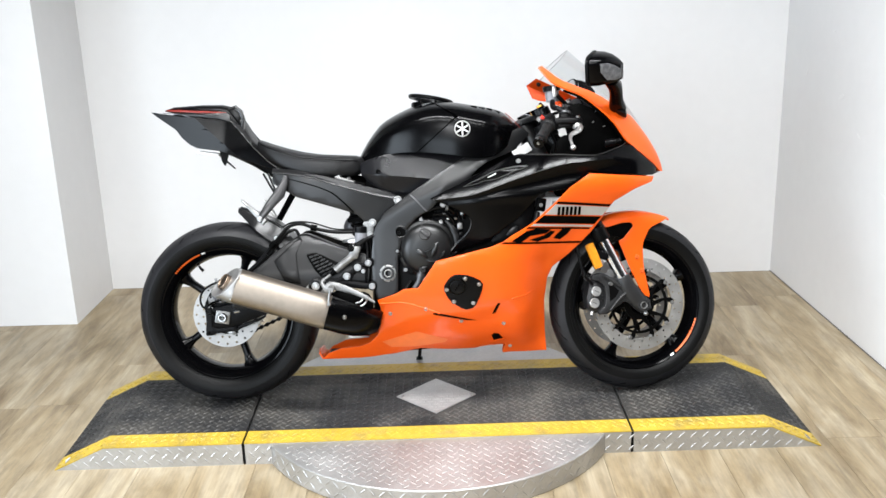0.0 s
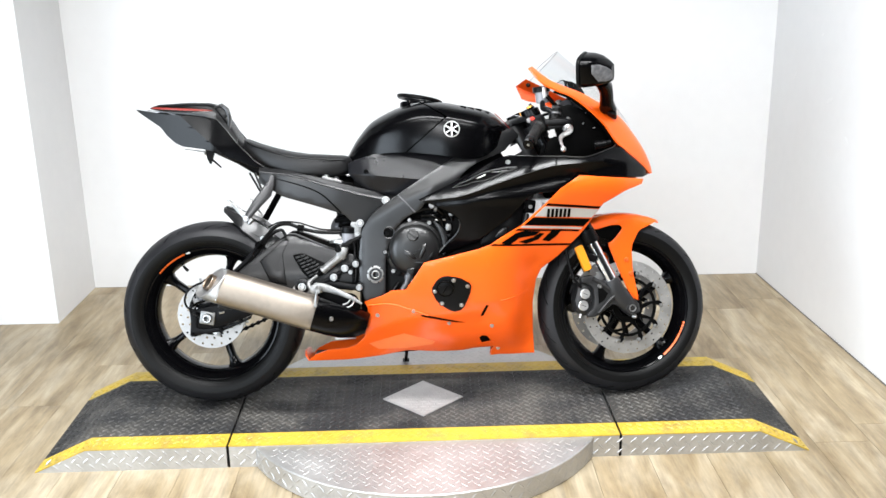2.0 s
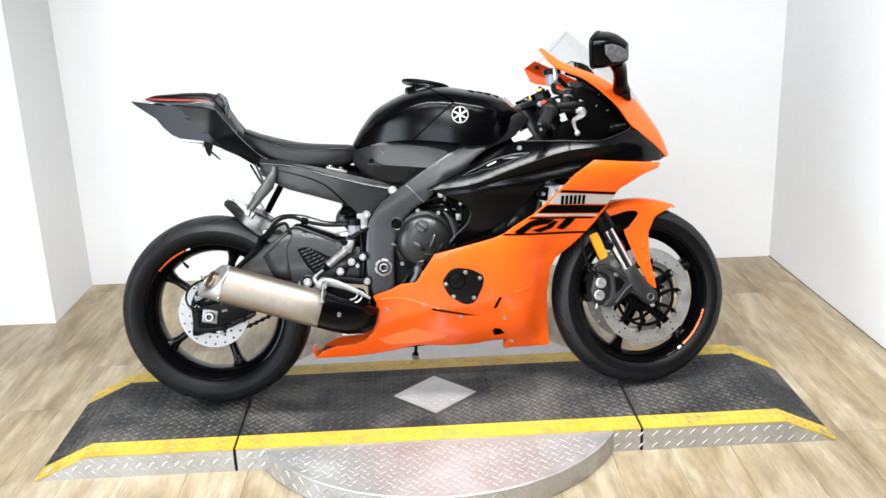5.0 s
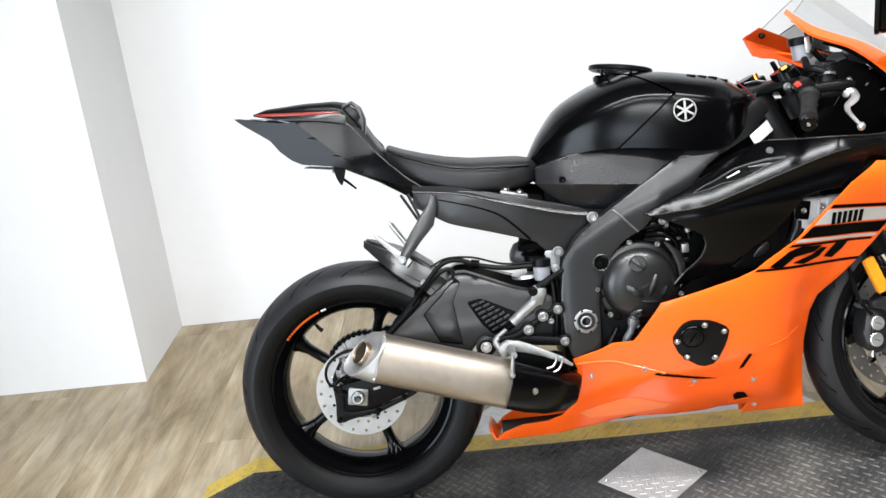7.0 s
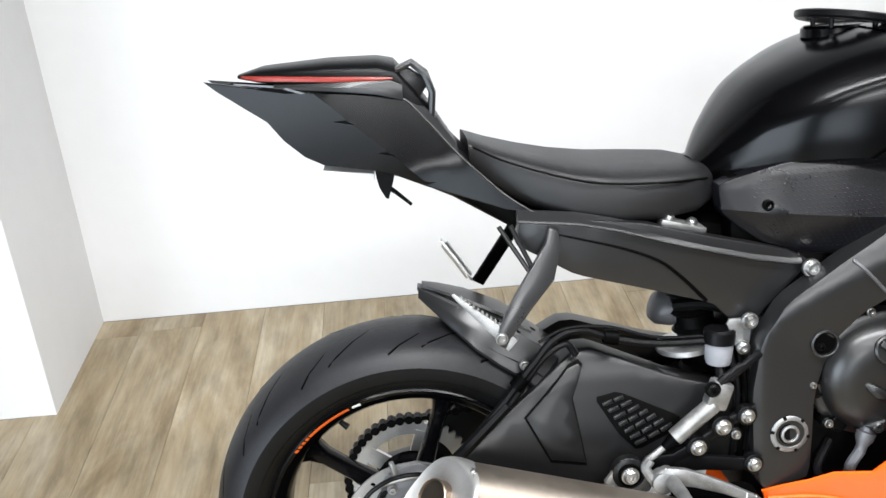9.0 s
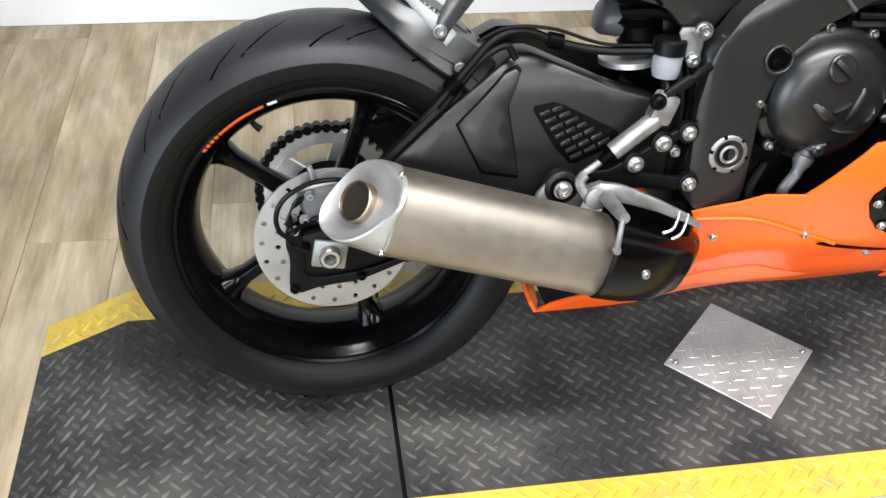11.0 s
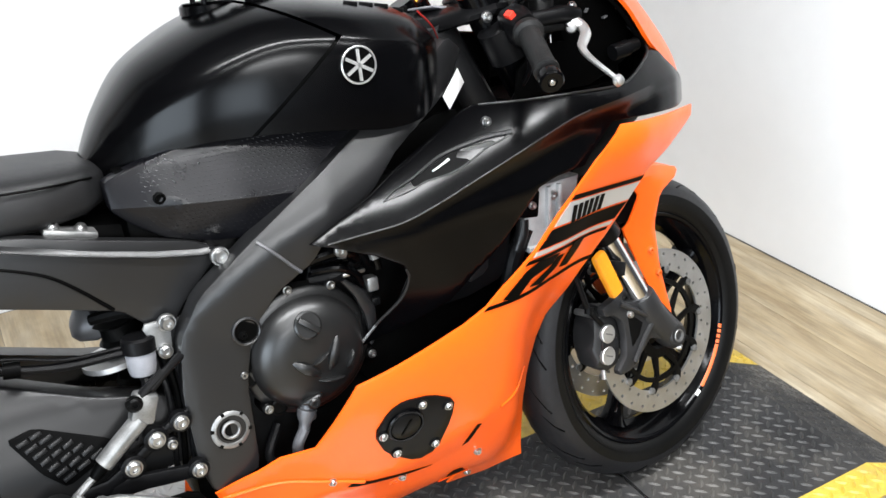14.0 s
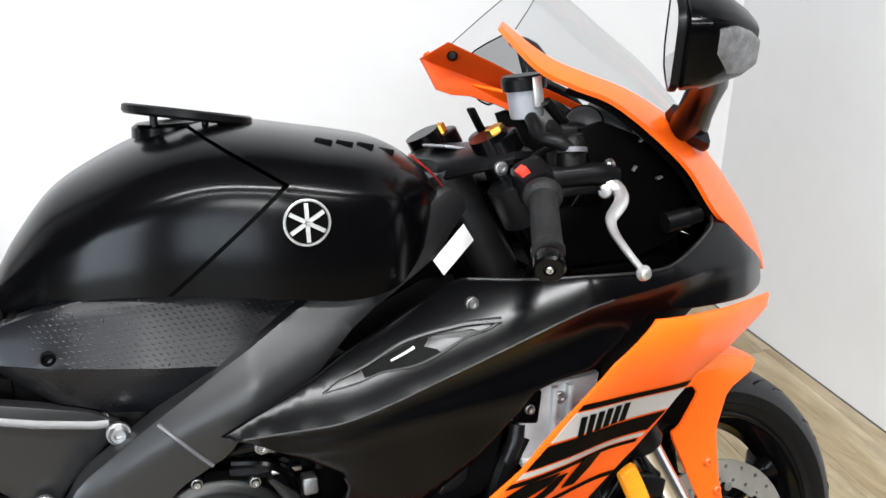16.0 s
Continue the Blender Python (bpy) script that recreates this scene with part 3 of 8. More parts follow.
# ramps at both ends
for s in (-1, 1):
    ramp = part("ramp", slab([(s * 0.612, 0), (s * 1.198, 0), (s * 1.042, H - 0.004), (s * 0.612, H - 0.004)], -W, W), M_ALU_PLATE, platform, "aluminium tread plate ramp", smooth=False)
    top = [(s * 0.611, H - 0.004), (s * 1.042, H - 0.004), (s * 1.200, 0.0005), (s * 1.203, 0.003), (s * 1.044, H), (s * 0.611, H)]
    part("rubber_mat", slab(top, -Y_IN, Y_IN), M_MAT, ramp, "black rubber tread mat", smooth=False)
    for q in (-1, 1):
        part("yellow_edge", slab(top, min(q * Y_IN, q * (W + 0.001)), max(q * Y_IN, q * (W + 0.001))), M_YELLOW, ramp, "yellow safety edge", smooth=False)
    flat = lambda f: lugs((s * 0.614, -W, H), (s, 0, 0), (0, 1, 0), int(0.434 / PITCH), ny, PITCH, f, 1.05, high=1.3, broad=1.35)
    d = Vector((s * 0.159, 0, -(H - 0.003)))
    slope = lambda f: lugs((s * 1.040, -W, H + 0.0022), d, (0, 1, 0), int(d.length / PITCH) + 1, ny, PITCH, f, 1.05, high=1.3, broad=1.35)
    black = lambda a, b: abs(b - W) < Y_IN - 0.004
    yell = lambda a, b: Y_IN + 0.008 < abs(b - W) < W - 0.008
    lug_part([flat(black), slope(black)], M_MAT_LUG, ramp, True)
    lug_part([flat(yell), slope(yell)], M_YELLOW, ramp)
    side = lambda y, f: lugs((s * 0.614, y, 0.004), (s, 0, 0), (0, 0, 1), 18, 2, 0.031, f, 1.15, high=0.6)
    lug_part([side(-W, lambda a, b: b < 0.035 or a < 0.44 or b < 0.07 - 0.48 * (a - 0.43) - 0.01)], M_ALU_PLATE, ramp)
    part("joint_strip", box(min(s * 0.604, s * 0.611), max(s * 0.604, s * 0.611), -W + 0.002, W - 0.002, 0.0, H - 0.006), M_RUBBER_WALL, platform, "black rubber joint strip", smooth=False)
# round turntable under the middle section
ZD = 0.069
bm = lathe([(0, 0.0), (0, 0.594), (0.002, 0.596), (ZD - 0.003, 0.596), (ZD, 0.593), (ZD, 0.0)], 128, m=Matrix.Rotation(radians(90), 4, "X"))
disc = part("turntable", bm, M_ALU_PLATE, platform, "round aluminium tread plate turntable")
lug_part([lugs((-0.6, -0.6, ZD), (1, 0, 0), (0, 1, 0), 40, 40, 0.030, lambda a, b: math.hypot(a - 0.6, b - 0.6) < 0.575 and abs(b - 0.6) > W + 0.016, 1.1, high=0.55)], M_ALU_PLATE, disc)
vs, fs = [], []
for k in range(126):
    a = 2 * math.pi * k / 126
    c = Vector((math.cos(a), math.sin(a), 0))
    t = Vector((-math.sin(a), math.cos(a), 0))
    for row in range(2):
        q = lugs(c * 0.5965 + t * -0.0155 + Vector((0, 0, 0.004 + 0.031 * row)), t, (0, 0, 1), 1, 1, 0.031, lambda a, b: True, 1.15, c, 0.6)
        if (k + row) % 2:
            o = c * 0.5965 + Vector((0, 0, 0.0195 + 0.031 * row))
            q = ([o + t * -((p - o).dot(t)) + Vector((0, 0, (p - o).z)) + c * (p - o).dot(c) for p in q[0]], q[1])
        n0 = len(vs)
        vs += q[0]
        fs += [[n0 + i for i in f] for f in q[1]]
lug_part([(vs, fs)], M_ALU_PLATE, disc)
# square plate let into the mat, standing on its corner
plate = part("centre_plate", box(-0.096, 0.096, -0.096, 0.096, 0.0, 0.004, 0.0012), M_PLATE_DULL, platform, "square aluminium tread plate with two screws", smooth=False)
plate.matrix_basis = pose(-0.003, PLATE_Y, H - 0.0005, 0, 0, 45)
lug_part([lugs((-0.096, -0.096, 0.004), (1, 0, 0), (0, 1, 0), 9, 9, 0.0225, lambda a, b: abs(a - 0.096) + abs(b - 0.096) < 0.165, 0.85, high=0.6)], M_PLATE_DULL, plate)
for x, y in ((-0.082, 0.082), (0.082, -0.082)):
    bm = lathe([(0.0, 0.0), (0.0, 0.006), (0.003, 0.0055), (0.0045, 0.0035), (0.0035, 0.0)], 14, m=Matrix.Translation((x, y, 0.004)) @ Matrix.Rotation(radians(90), 4, "X"))
    part("screw", bm, mat("screw_head_steel", (0.4, 0.4, 0.4), 0.3, 1.0, vary=0.2, scale=60), plate)

# ---- floor planks ----
PW, PL, Y_WALL = 0.181, 1.22, 1.358


def plank_mesh(y0, y1):
    me = bpy.data.meshes.new("plank")
    bmp = box(-PW / 2 + 0.0005, PW / 2 - 0.0005, y0 + 0.0005, y1 - 0.0005, -0.004, 0.0)
    bmp.to_mesh(me)
    bmp.free()
    me.materials.append(M_PLANK)
    return me


pm = plank_mesh(-PL / 2, PL / 2)
rnd = random.Random(11)
for i in range(35):
    x = -3.0 + PW * i
    end = (Y_WALL if x > -1.66 else 0.879)
    top = end + PL * (0.15 + 0.8 * rnd.random())
    for j in range(6):
        y = top - PL / 2 - PL * j
        cut = y + PL / 2 - end
        ob = new("plank", plank_mesh(-PL / 2, PL / 2 - cut) if cut > 0 else pm)
        ob.parent = fl
        ob.location = (x, y, 0)
        if cut <= 0 and rnd.random() < 0.5:
            ob.rotation_euler[2] = math.pi
# ---- the motorcycle ----
LEAN_BIKE = 11.0
bike = thing("motorcycle", "orange and black sport motorcycle leaning on its side stand", "motorcycle", pose(0.0, -0.082, H + 0.003, -LEAN_BIKE, 0, 0.6))
AXLE = Vector((0.688, 0, 0.287))
STEER = Matrix.Translation(AXLE + Vector((0, 0.008, 0))) @ Matrix.Rotation(radians(9.5), 4, Vector((-math.sin(radians(24)), 0, math.cos(radians(24))))) @ Matrix.Translation(-AXLE)


def sub(name, m=None):
    """A part of the motorcycle that has parts of its own."""
    e = new(name)
    e.parent = bike
    if m:
        e.matrix_basis = m
    return e


# -- wheels --
def wheel(name, m, R, w, spokes, decal, hub):
    e = sub(name, m)
    r0 = 0.219
    h = R - r0
    side = [(-0.37 * w, r0), (-0.45 * w, r0 + 0.12 * h), (-0.495 * w, r0 + 0.34 * h), (-0.495 * w, r0 + 0.5 * h)]
    side_in = [(-0.30 * w, r0 - 0.004)]
    tread = [(-0.495 * w, r0 + 0.5 * h), (-0.45 * w, r0 + 0.68 * h), (-0.36 * w, r0 + 0.84 * h), (-0.22 * w, r0 + 0.95 * h), (-0.08 * w, r0 + 0.995 * h)]
    part("tread", lathe(tread + [(-a, b) for a, b in tread[::-1]], 120), M_RUBBER_TYRE, e, "worn grey tyre tread")
    for s in (1, -1):
        part("sidewall", lathe([(s * a, b) for a, b in side_in + side], 96), M_RUBBER_WALL, e)
        # raised bead lines on the sidewall
        part("bead_ring", lathe([(s * -0.41 * w, r0 + 0.03), (s * (-0.465 * w - 0.0015), r0 + 0.2 * h), (s * (-0.475 * w - 0.0015), r0 + 0.24 * h), (s * -0.45 * w, r0 + 0.24 * h)], 96), M_RUBBER_WALL, e)
    b = 0.37 * w + 0.004
    rim = [(-b, 0.2225), (-b - 0.002, 0.219), (-b, 0.2145), (-b + 0.006, 0.211), (-b + 0.012, 0.203), (-b + 0.03, 0.194), (0, 0.188)]
    part("rim", lathe(rim + [(-a, q) for a, q in rim[-2::-1]], 120), M_BLACK_RIM, e, "gloss black alloy rim")
    bm = lathe(hub, 40)
    part("hub", bm, M_BLACK_RIM, e)
    for a in spokes:
        rings = []
        for r, hw, hy in ((0.03, 0.020, 0.022), (0.06, 0.016, 0.02), (0.11, 0.012, 0.017), (0.16, 0.012, 0.018), (0.18, 0.017, 0.022), (0.194, 0.028, 0.03)):
            rings.append(oval((r, 0, 0), (0, 1, 0), (0, 0, 1), hy, hw, 12, 3))
        put("spoke", loft(rings), M_BLACK_RIM, e, m=Matrix.Rotation(radians(-a), 4, "Y"))
    a0, a1, aw = decal
    face = [(-b + 0.0018, 0.2125), (-b - 0.0009, 0.2143), (-b - 0.0028, 0.2178)]
    part("rim_decal", lathe(face, 16, a0=a0, a1=a0 + 0.68 * (a1 - a0)), M_ORANGE_DECAL, e, "orange rim stripe")
    for q in range(4):
        s0 = a0 + (a1 - a0) * (0.70 + 0.078 * q)
        part("rim_decal", lathe(face, 3, a0=s0, a1=s0 + 0.055 * (a1 - a0)), M_ORANGE_DECAL, e)
    part("rim_decal", lathe(face, 5, a0=min(aw), a1=max(aw)), M_WHITE, e, "white rim mark")
    # cut grooves of the tread, swept back from the crown
    rnd = random.Random(5)
    for k in range(26):
        for s in (1, -1):
            a = 2 * math.pi * (k + (0.5 if s < 0 else 0)) / 26
            pts = []
            long = k % 2
            for q in range(7):
                t = q / 6
                yy = -s * w * ((0.06 + 0.32 * t) if long else (0.2 + 0.22 * t))
                # radius of the tread at that offset
                f = abs(yy) / w
                rr = r0 + h * np.interp(f, (0.0, 0.08, 0.22, 0.36, 0.45, 0.495), (1.0, 0.995, 0.95, 0.84, 0.68, 0.5))
                aa = a + (0.2 * t if long else 0.13 * t) + 0.05 * t * t
                rr -= 0.0011
                pts.append((rr * math.cos(aa), yy, rr * math.sin(aa)))
            put("tread_groove", tube(pts, (0.0013, 0.0022), 1, 5), M_INK, e)
    return e


rear = wheel("rear_wheel", Matrix.Translation((-0.677, 0, 0.3045)), 0.302, 0.178, (143, 215, 287, 359, 71), (112, 140, (107, 110.5)),
             [(-0.05, 0), (-0.05, 0.035), (-0.035, 0.05), (0.04, 0.05), (0.06, 0.06), (0.06, 0)])
front = wheel("front_wheel", STEER @ Matrix.Translation(AXLE), 0.2905, 0.108, (27, 99, 171, 243, 315), (-52, -16, (-58, -54.5)),
              [(-0.055, 0), (-0.055, 0.03), (-0.03, 0.045), (0.03, 0.045), (0.055, 0.03), (0.055, 0)])


def rotor(parent, y, r0, r1, cols, rows, holes, carrier_r, arms, steel):
    e = part("brake_rotor", drilled(r0, r1, rows, cols, holes, y, y + 0.0045), steel, parent, "drilled steel brake rotor")
    part("carrier", lathe([(y + 0.002, 0.03), (y - 0.002, 0.034), (y - 0.002, carrier_r), (y + 0.006, carrier_r), (y + 0.006, 0.03)], 40), M_DARK, e)
    rim_r = r0 - 0.020
    part("carrier_ring", lathe([(y - 0.001, rim_r - 0.005), (y - 0.001, rim_r + 0.004), (y + 0.005, rim_r + 0.004), (y + 0.005, rim_r - 0.005), (y - 0.001, rim_r - 0.005)], 60), M_DARK, e)
    for k in range(arms):
        spoke = loft([oval((r, y + 0.002, 0.012 * math.sin((r - carrier_r) * 40)), (0, 1, 0), (0, 0, 1), 0.0035, b, 8, 4) for r, b in ((carrier_r - 0.003, 0.009), (0.5 * (carrier_r + r0), 0.005), (rim_r, 0.006), (r0 - 0.004, 0.0095), (r0 + 0.006, 0.0075))])
        put("carrier_arm", spoke, M_DARK, e, m=Matrix.Rotation(radians(360 * k / arms), 4, "Y"))
    for k in range(arms):
        a = radians(-360 * k / arms)
        bolt((r0 + 0.001) * math.cos(a), y - 0.002, (r0 + 0.001) * math.sin(a), 0.0056, e, M_CAST, h=0.0020, name="rivet")
    return e


rotor(rear, -0.082, 0.066, 0.11, 40, 2, 0.0040, 0.05, 5, M_ROTOR)
for yy in (-0.066, 0.062):
    rotor(front, yy, 0.115, 0.155, 56, 2, 0.0034, 0.052, 10, M_ROTOR_FRONT)

put("valve_stem", tube([(-0.105, 0.004, 0.155), (-0.098, 0.004, 0.145), (-0.090, 0.002, 0.138)], (0.004, 0.0055), 3, 8), M_RUBBER_WALL, rear)
# sprocket and chain on the far side
bm = bmesh.new()
teeth = 43
ring = []
for k in range(teeth * 4):
    r = 0.106 if k % 4 in (0, 1) else 0.0985
    ring.append((r * math.cos(2 * math.pi * k / (teeth * 4)), r * math.sin(2 * math.pi * k / (teeth * 4))))
outer = [[bm.verts.new((x, y, z)) for x, z in ring] for y in (0.083, 0.09)]
inner = [[bm.verts.new((x * 0.078 / math.hypot(x, z), y, z * 0.078 / math.hypot(x, z))) for x, z in ring] for y in (0.083, 0.09)]
n = len(ring)
for k in range(n):
    q = (k + 1) % n
    bm.faces.new((outer[0][k], outer[0][q], outer[1][q], outer[1][k]))
    bm.faces.new((outer[0][k], inner[0][k], inner[0][q], outer[0][q]))
    bm.faces.new((outer[1][k], outer[1][q], inner[1][q], inner[1][k]))
    bm.faces.new((inner[0][k], inner[1][k], inner[1][q], inner[0][q]))
for k in range(5):
    b2 = box(0.03, 0.085, 0.082, 0.091, -0.013, 0.013)
    b2.transform(Matrix.Rotation(radians(72 * k), 4, "Y"))
    me = bpy.data.meshes.new("tmp")
    b2.to_mesh(me)
    bm.from_mesh(me)
    b2.free()
    bpy.data.meshes.remove(me)
bmesh.ops.recalc_face_normals(bm, faces=bm.faces[:])
part("sprocket", bm, M_ALU, rear, "bare metal rear sprocket", smooth=False)
chain = bmesh.new()
path = [Vector((-0.677 + 0.105 * math.cos(radians(a)), 0.0865, 0.3045 + 0.105 * math.sin(radians(a)))) for a in range(80, 281, 8)]
top_end, low_end = Vector((-0.20, 0.0865, 0.475)), Vector((-0.20, 0.0865, 0.40))
path = [top_end.lerp(path[0], k / 22) for k in range(22)] + path + [path[-1].lerp(low_end, k / 22) for k in range(1, 23)]
for k in range(len(path) - 1):
    a, b = path[k], path[k + 1]
    d = (b - a)
    m = Matrix.Translation((a + b) / 2) @ Matrix.Rotation(-math.atan2(d.z, d.x), 4, "Y")
    wy = 0.0065 if k % 2 else 0.009
    bmesh.ops.create_cube(chain, size=1, matrix=m @ Matrix.Diagonal((d.length * 0.9, wy * 2, 0.007, 1)))
    bmesh.ops.create_cone(chain, cap_ends=True, segments=10, radius1=0.0072, radius2=0.0072, depth=0.0185, matrix=Matrix.Translation(a) @ Matrix.Rotation(radians(90), 4, "X"))
tagged(part("drive_chain", chain, M_DARK, bike, "dark roller chain", smooth=False), kind="stuff")

# -- half-width of the side fairings --
side_w = field((-0.36, -0.15, 0.05, 0.22, 0.30, 0.38, 0.48, 0.60, 0.80), (0.13, 0.22, 0.30, 0.45, 0.53, 0.60, 0.72, 0.82), (
    (0.052, 0.045, 0.040, 0.030, 0.030, 0.032, 0.04, 0.05, 0.06),
    (0.105, 0.105, 0.130, 0.135, 0.115, 0.058, 0.06, 0.07, 0.07),
    (0.120, 0.130, 0.185, 0.190, 0.165, 0.085, 0.09, 0.09, 0.09),
    (0.130, 0.180, 0.235, 0.232, 0.205, 0.145, 0.12, 0.12, 0.10),
    (0.130, 0.180, 0.238, 0.238, 0.225, 0.190, 0.145, 0.13, 0.10),
    (0.130, 0.180, 0.225, 0.238, 0.235, 0.216, 0.180, 0.15, 0.11),
    (0.130, 0.160, 0.195, 0.215, 0.228, 0.230, 0.225, 0.195, 0.10),
    (0.120, 0.130, 0.145, 0.155, 0.155, 0.150, 0.150, 0.12, 0.06)))


def fair(x, z):
    """The orange fairing, with a fold along its belly."""
    w = side_w(x, z)
    fold = 0.258 + 0.22 * (x + 0.15)
    w -= 0.30 * max(0.0, min(fold - z, 0.05)) * float(np.interp(x, (-0.2, -0.12, 0.22, 0.3), (0.0, 1.0, 1.0, 0.0)))
    return -w


ORANGE = [(-0.369, 0.137), (-0.345, 0.160), (-0.300, 0.178), (-0.240, 0.182), (-0.205, 0.195), (-0.178, 0.222), (-0.165, 0.262), (-0.163, 0.319), (-0.172, 0.344), (-0.112, 0.366), (-0.083, 0.383), (-0.037, 0.388),
          (0.023, 0.477), (0.127, 0.501), (0.195, 0.516), (0.234, 0.530), (0.262, 0.549), (0.330, 0.587), (0.404, 0.650), (0.452, 0.697), (0.514, 0.737), (0.618, 0.728), (0.735, 0.719), (0.728, 0.703), (0.666, 0.682),
          (0.597, 0.645), (0.574, 0.615), (0.554, 0.583), (0.523, 0.543), (0.488, 0.507), (0.448, 0.472), (0.400, 0.436), (0.384, 0.400), (0.376, 0.321), (0.380, 0.220), (0.387, 0.140),
          (0.268, 0.137), (0.239, 0.133), (0.247, 0.171), (0.182, 0.166), (0.143, 0.157), (0.067, 0.156), (-0.038, 0.164), (-0.124, 0.146), (-0.239, 0.137)]
both("lower_fairing", ORANGE, fair, M_ORANGE, bike, "glossy orange lower fairing", res=0.02, thick=0.005, folds=(((-0.15, 0.258), (0.26, 0.348)),))


def on_fair(out, d=0.0016):
    return panel(out, lambda x, z: fair(x, z) - d, thick=0.0012, res=0.022, rim=0)


DECALS = (
    ("silver_band", [(0.403, 0.643), (0.581, 0.626), (0.560, 0.600), (0.370, 0.612)], M_SILVER),
    ("black_band", [(0.366, 0.609), (0.557, 0.596), (0.535, 0.572), (0.336, 0.586)], M_INK),
    ("silver_line", [(0.333, 0.584), (0.532, 0.569), (0.527, 0.563), (0.324, 0.578)], M_SILVER),
    ("black_line", [(0.412, 0.652), (0.588, 0.635), (0.582, 0.628), (0.405, 0.645)], M_INK),
    ("black_line", [(0.316, 0.575), (0.522, 0.561), (0.519, 0.556), (0.308, 0.570)], M_INK),
    ("black_line", [(0.236, 0.530), (0.496, 0.517), (0.490, 0.511), (0.228, 0.525)], M_INK))
for nm, out, mt in DECALS:
    put(nm, on_fair(out), mt, bike)
# lettering drawn as plain bars, the large mark as three slanted shapes
for k in range(6):
    x, z = 0.4095 + 0.0136 * k, 0.6075 - 0.0004 * k
    put("lettering_bar", on_fair([(x, z), (x + 0.0092, z - 0.0005), (x + 0.0108, z + 0.0265), (x + 0.0018, z + 0.0275)], 0.003), M_INK, bike)
for out in ([(0.262, 0.532), (0.289, 0.5245), (0.322, 0.546), (0.374, 0.5515), (0.390, 0.563), (0.339, 0.568), (0.310, 0.562)],
            [(0.318, 0.533), (0.346, 0.526), (0.384, 0.537), (0.404, 0.556), (0.388, 0.558), (0.366, 0.545)],
            [(0.398, 0.534), (0.421, 0.528), (0.446, 0.545), (0.464, 0.566), (0.432, 0.566), (0.412, 0.548)]):
    put("lettering_bar", on_fair(out, 0.003), M_INK, bike)

# access cover in the fairing
cov = soften([(0.041, 0.389), (0.063, 0.424), (0.085, 0.434), (0.130, 0.428), (0.170, 0.405), (0.165, 0.372), (0.142, 0.320), (0.110, 0.312), (0.061, 0.345)], 1, 0.2)
cover = put("engine_cover_plate", panel(cov, lambda x, z: fair(x, z) - 0.004, thick=0.012, res=0.018, rim=0.004), M_BLACK_PLASTIC, bike, "black plate bolted in the fairing")
pn = facing(fair, 0.088, 0.392, 0.02)
pc = Vector((0.087, fair(0.087, 0.394), 0.394)) + pn * 0.006
put("plug_ring", lathe([(0.004, 0.0235), (-0.001, 0.0235), (-0.0025, 0.0245), (-0.0025, 0.027), (-0.001, 0.0285), (0.004, 0.0285)], 32), M_BLACK_SATIN, cover, m=aim(pc, pn))
put("plug", lathe([(0.0, 0.0), (0.0, 0.0225), (-0.002, 0.0225), (-0.003, 0.021), (-0.003, 0.0)], 28), M_BLACK_PLASTIC, cover, m=aim(pc, pn))
put("plug_slot", box(-0.014, 0.014, -0.0042, -0.0028, -0.0015, 0.0015), M_INK, cover, m=aim(pc, pn) @ Matrix.Rotation(radians(-60), 4, "Y"))
for x, z in ((0.054, 0.385), (0.113, 0.420), (0.156, 0.400), (0.137, 0.338), (0.076, 0.345)):
    q = Vector((x, fair(x, z), z)) + facing(fair, x, z, 0.01) * 0.004
    put("bolt_boss", lathe([(0.004, 0.0095), (-0.0015, 0.009), (-0.002, 0.008), (-0.002, 0)], 16), M_BLACK_PLASTIC, cover, m=aim(q, facing(fair, x, z, 0.01)))
    bolt(q.x, q.y - 0.001, q.z, 0.0055, cover, h=0.005, d=facing(fair, x, z, 0.01))
for x, z in ((-0.132, 0.298), (-0.015, 0.316), (0.098, 0.272), (0.236, 0.258), (0.262, 0.165)):
    bolt(x, fair(x, z) - 0.001, z, 0.0055, bike, h=0.005, d=(0, -1, -0.2))
# Flat near-black patches paint the dark of the slots.
put("vent_slot", panel([(0.005, 0.299), (0.015, 0.305), (0.120, 0.279), (0.150, 0.272), (0.118, 0.274), (0.02, 0.295)], lambda x, z: fair(x, z) - 0.0018, thick=0.001, rim=0), M_INK, bike)
put("vent_slot", panel([(0.198, 0.293), (0.208, 0.297), (0.224, 0.331), (0.216, 0.333), (0.205, 0.312)], lambda x, z: fair(x, z) - 0.0018, thick=0.001, rim=0), M_INK, bike)
put("fairing_step", tube([(-0.163, fair(-0.163, 0.332) - 0.001, 0.332), (-0.09, fair(-0.09, 0.337) - 0.002, 0.337), (-0.03, fair(-0.03, 0.322) - 0.002, 0.322), (0.03, fair(0.03, 0.302) - 0.001, 0.302)], 0.003, 5, 6), M_ORANGE, bike)
put("tail_web", loft([[Vector((x, y, z)), Vector((x - 0.006, y, z)), Vector((x - 0.016 - 0.02 * q, y, z + 0.020 + 0.018 * q)), Vector((x - 0.010 - 0.02 * q, y, z + 0.021 + 0.018 * q))] for x, y, z, q in ((-0.364, -0.055, 0.138, 0.0), (-0.355, -0.02, 0.136, 0.6), (-0.350, 0.03, 0.136, 0.6), (-0.364, 0.07, 0.138, 0.0))]), M_ORANGE, bike)
put("belly_floor", loft([[Vector((x, -w, z)), Vector((x, w, z)), Vector((x, w, z + 0.006)), Vector((x, -w, z + 0.006))] for x, w, z in ((-0.35, 0.05, 0.146), (-0.15, 0.04, 0.15), (0.10, 0.035, 0.165), (0.24, 0.03, 0.175))]), M_INK, bike)
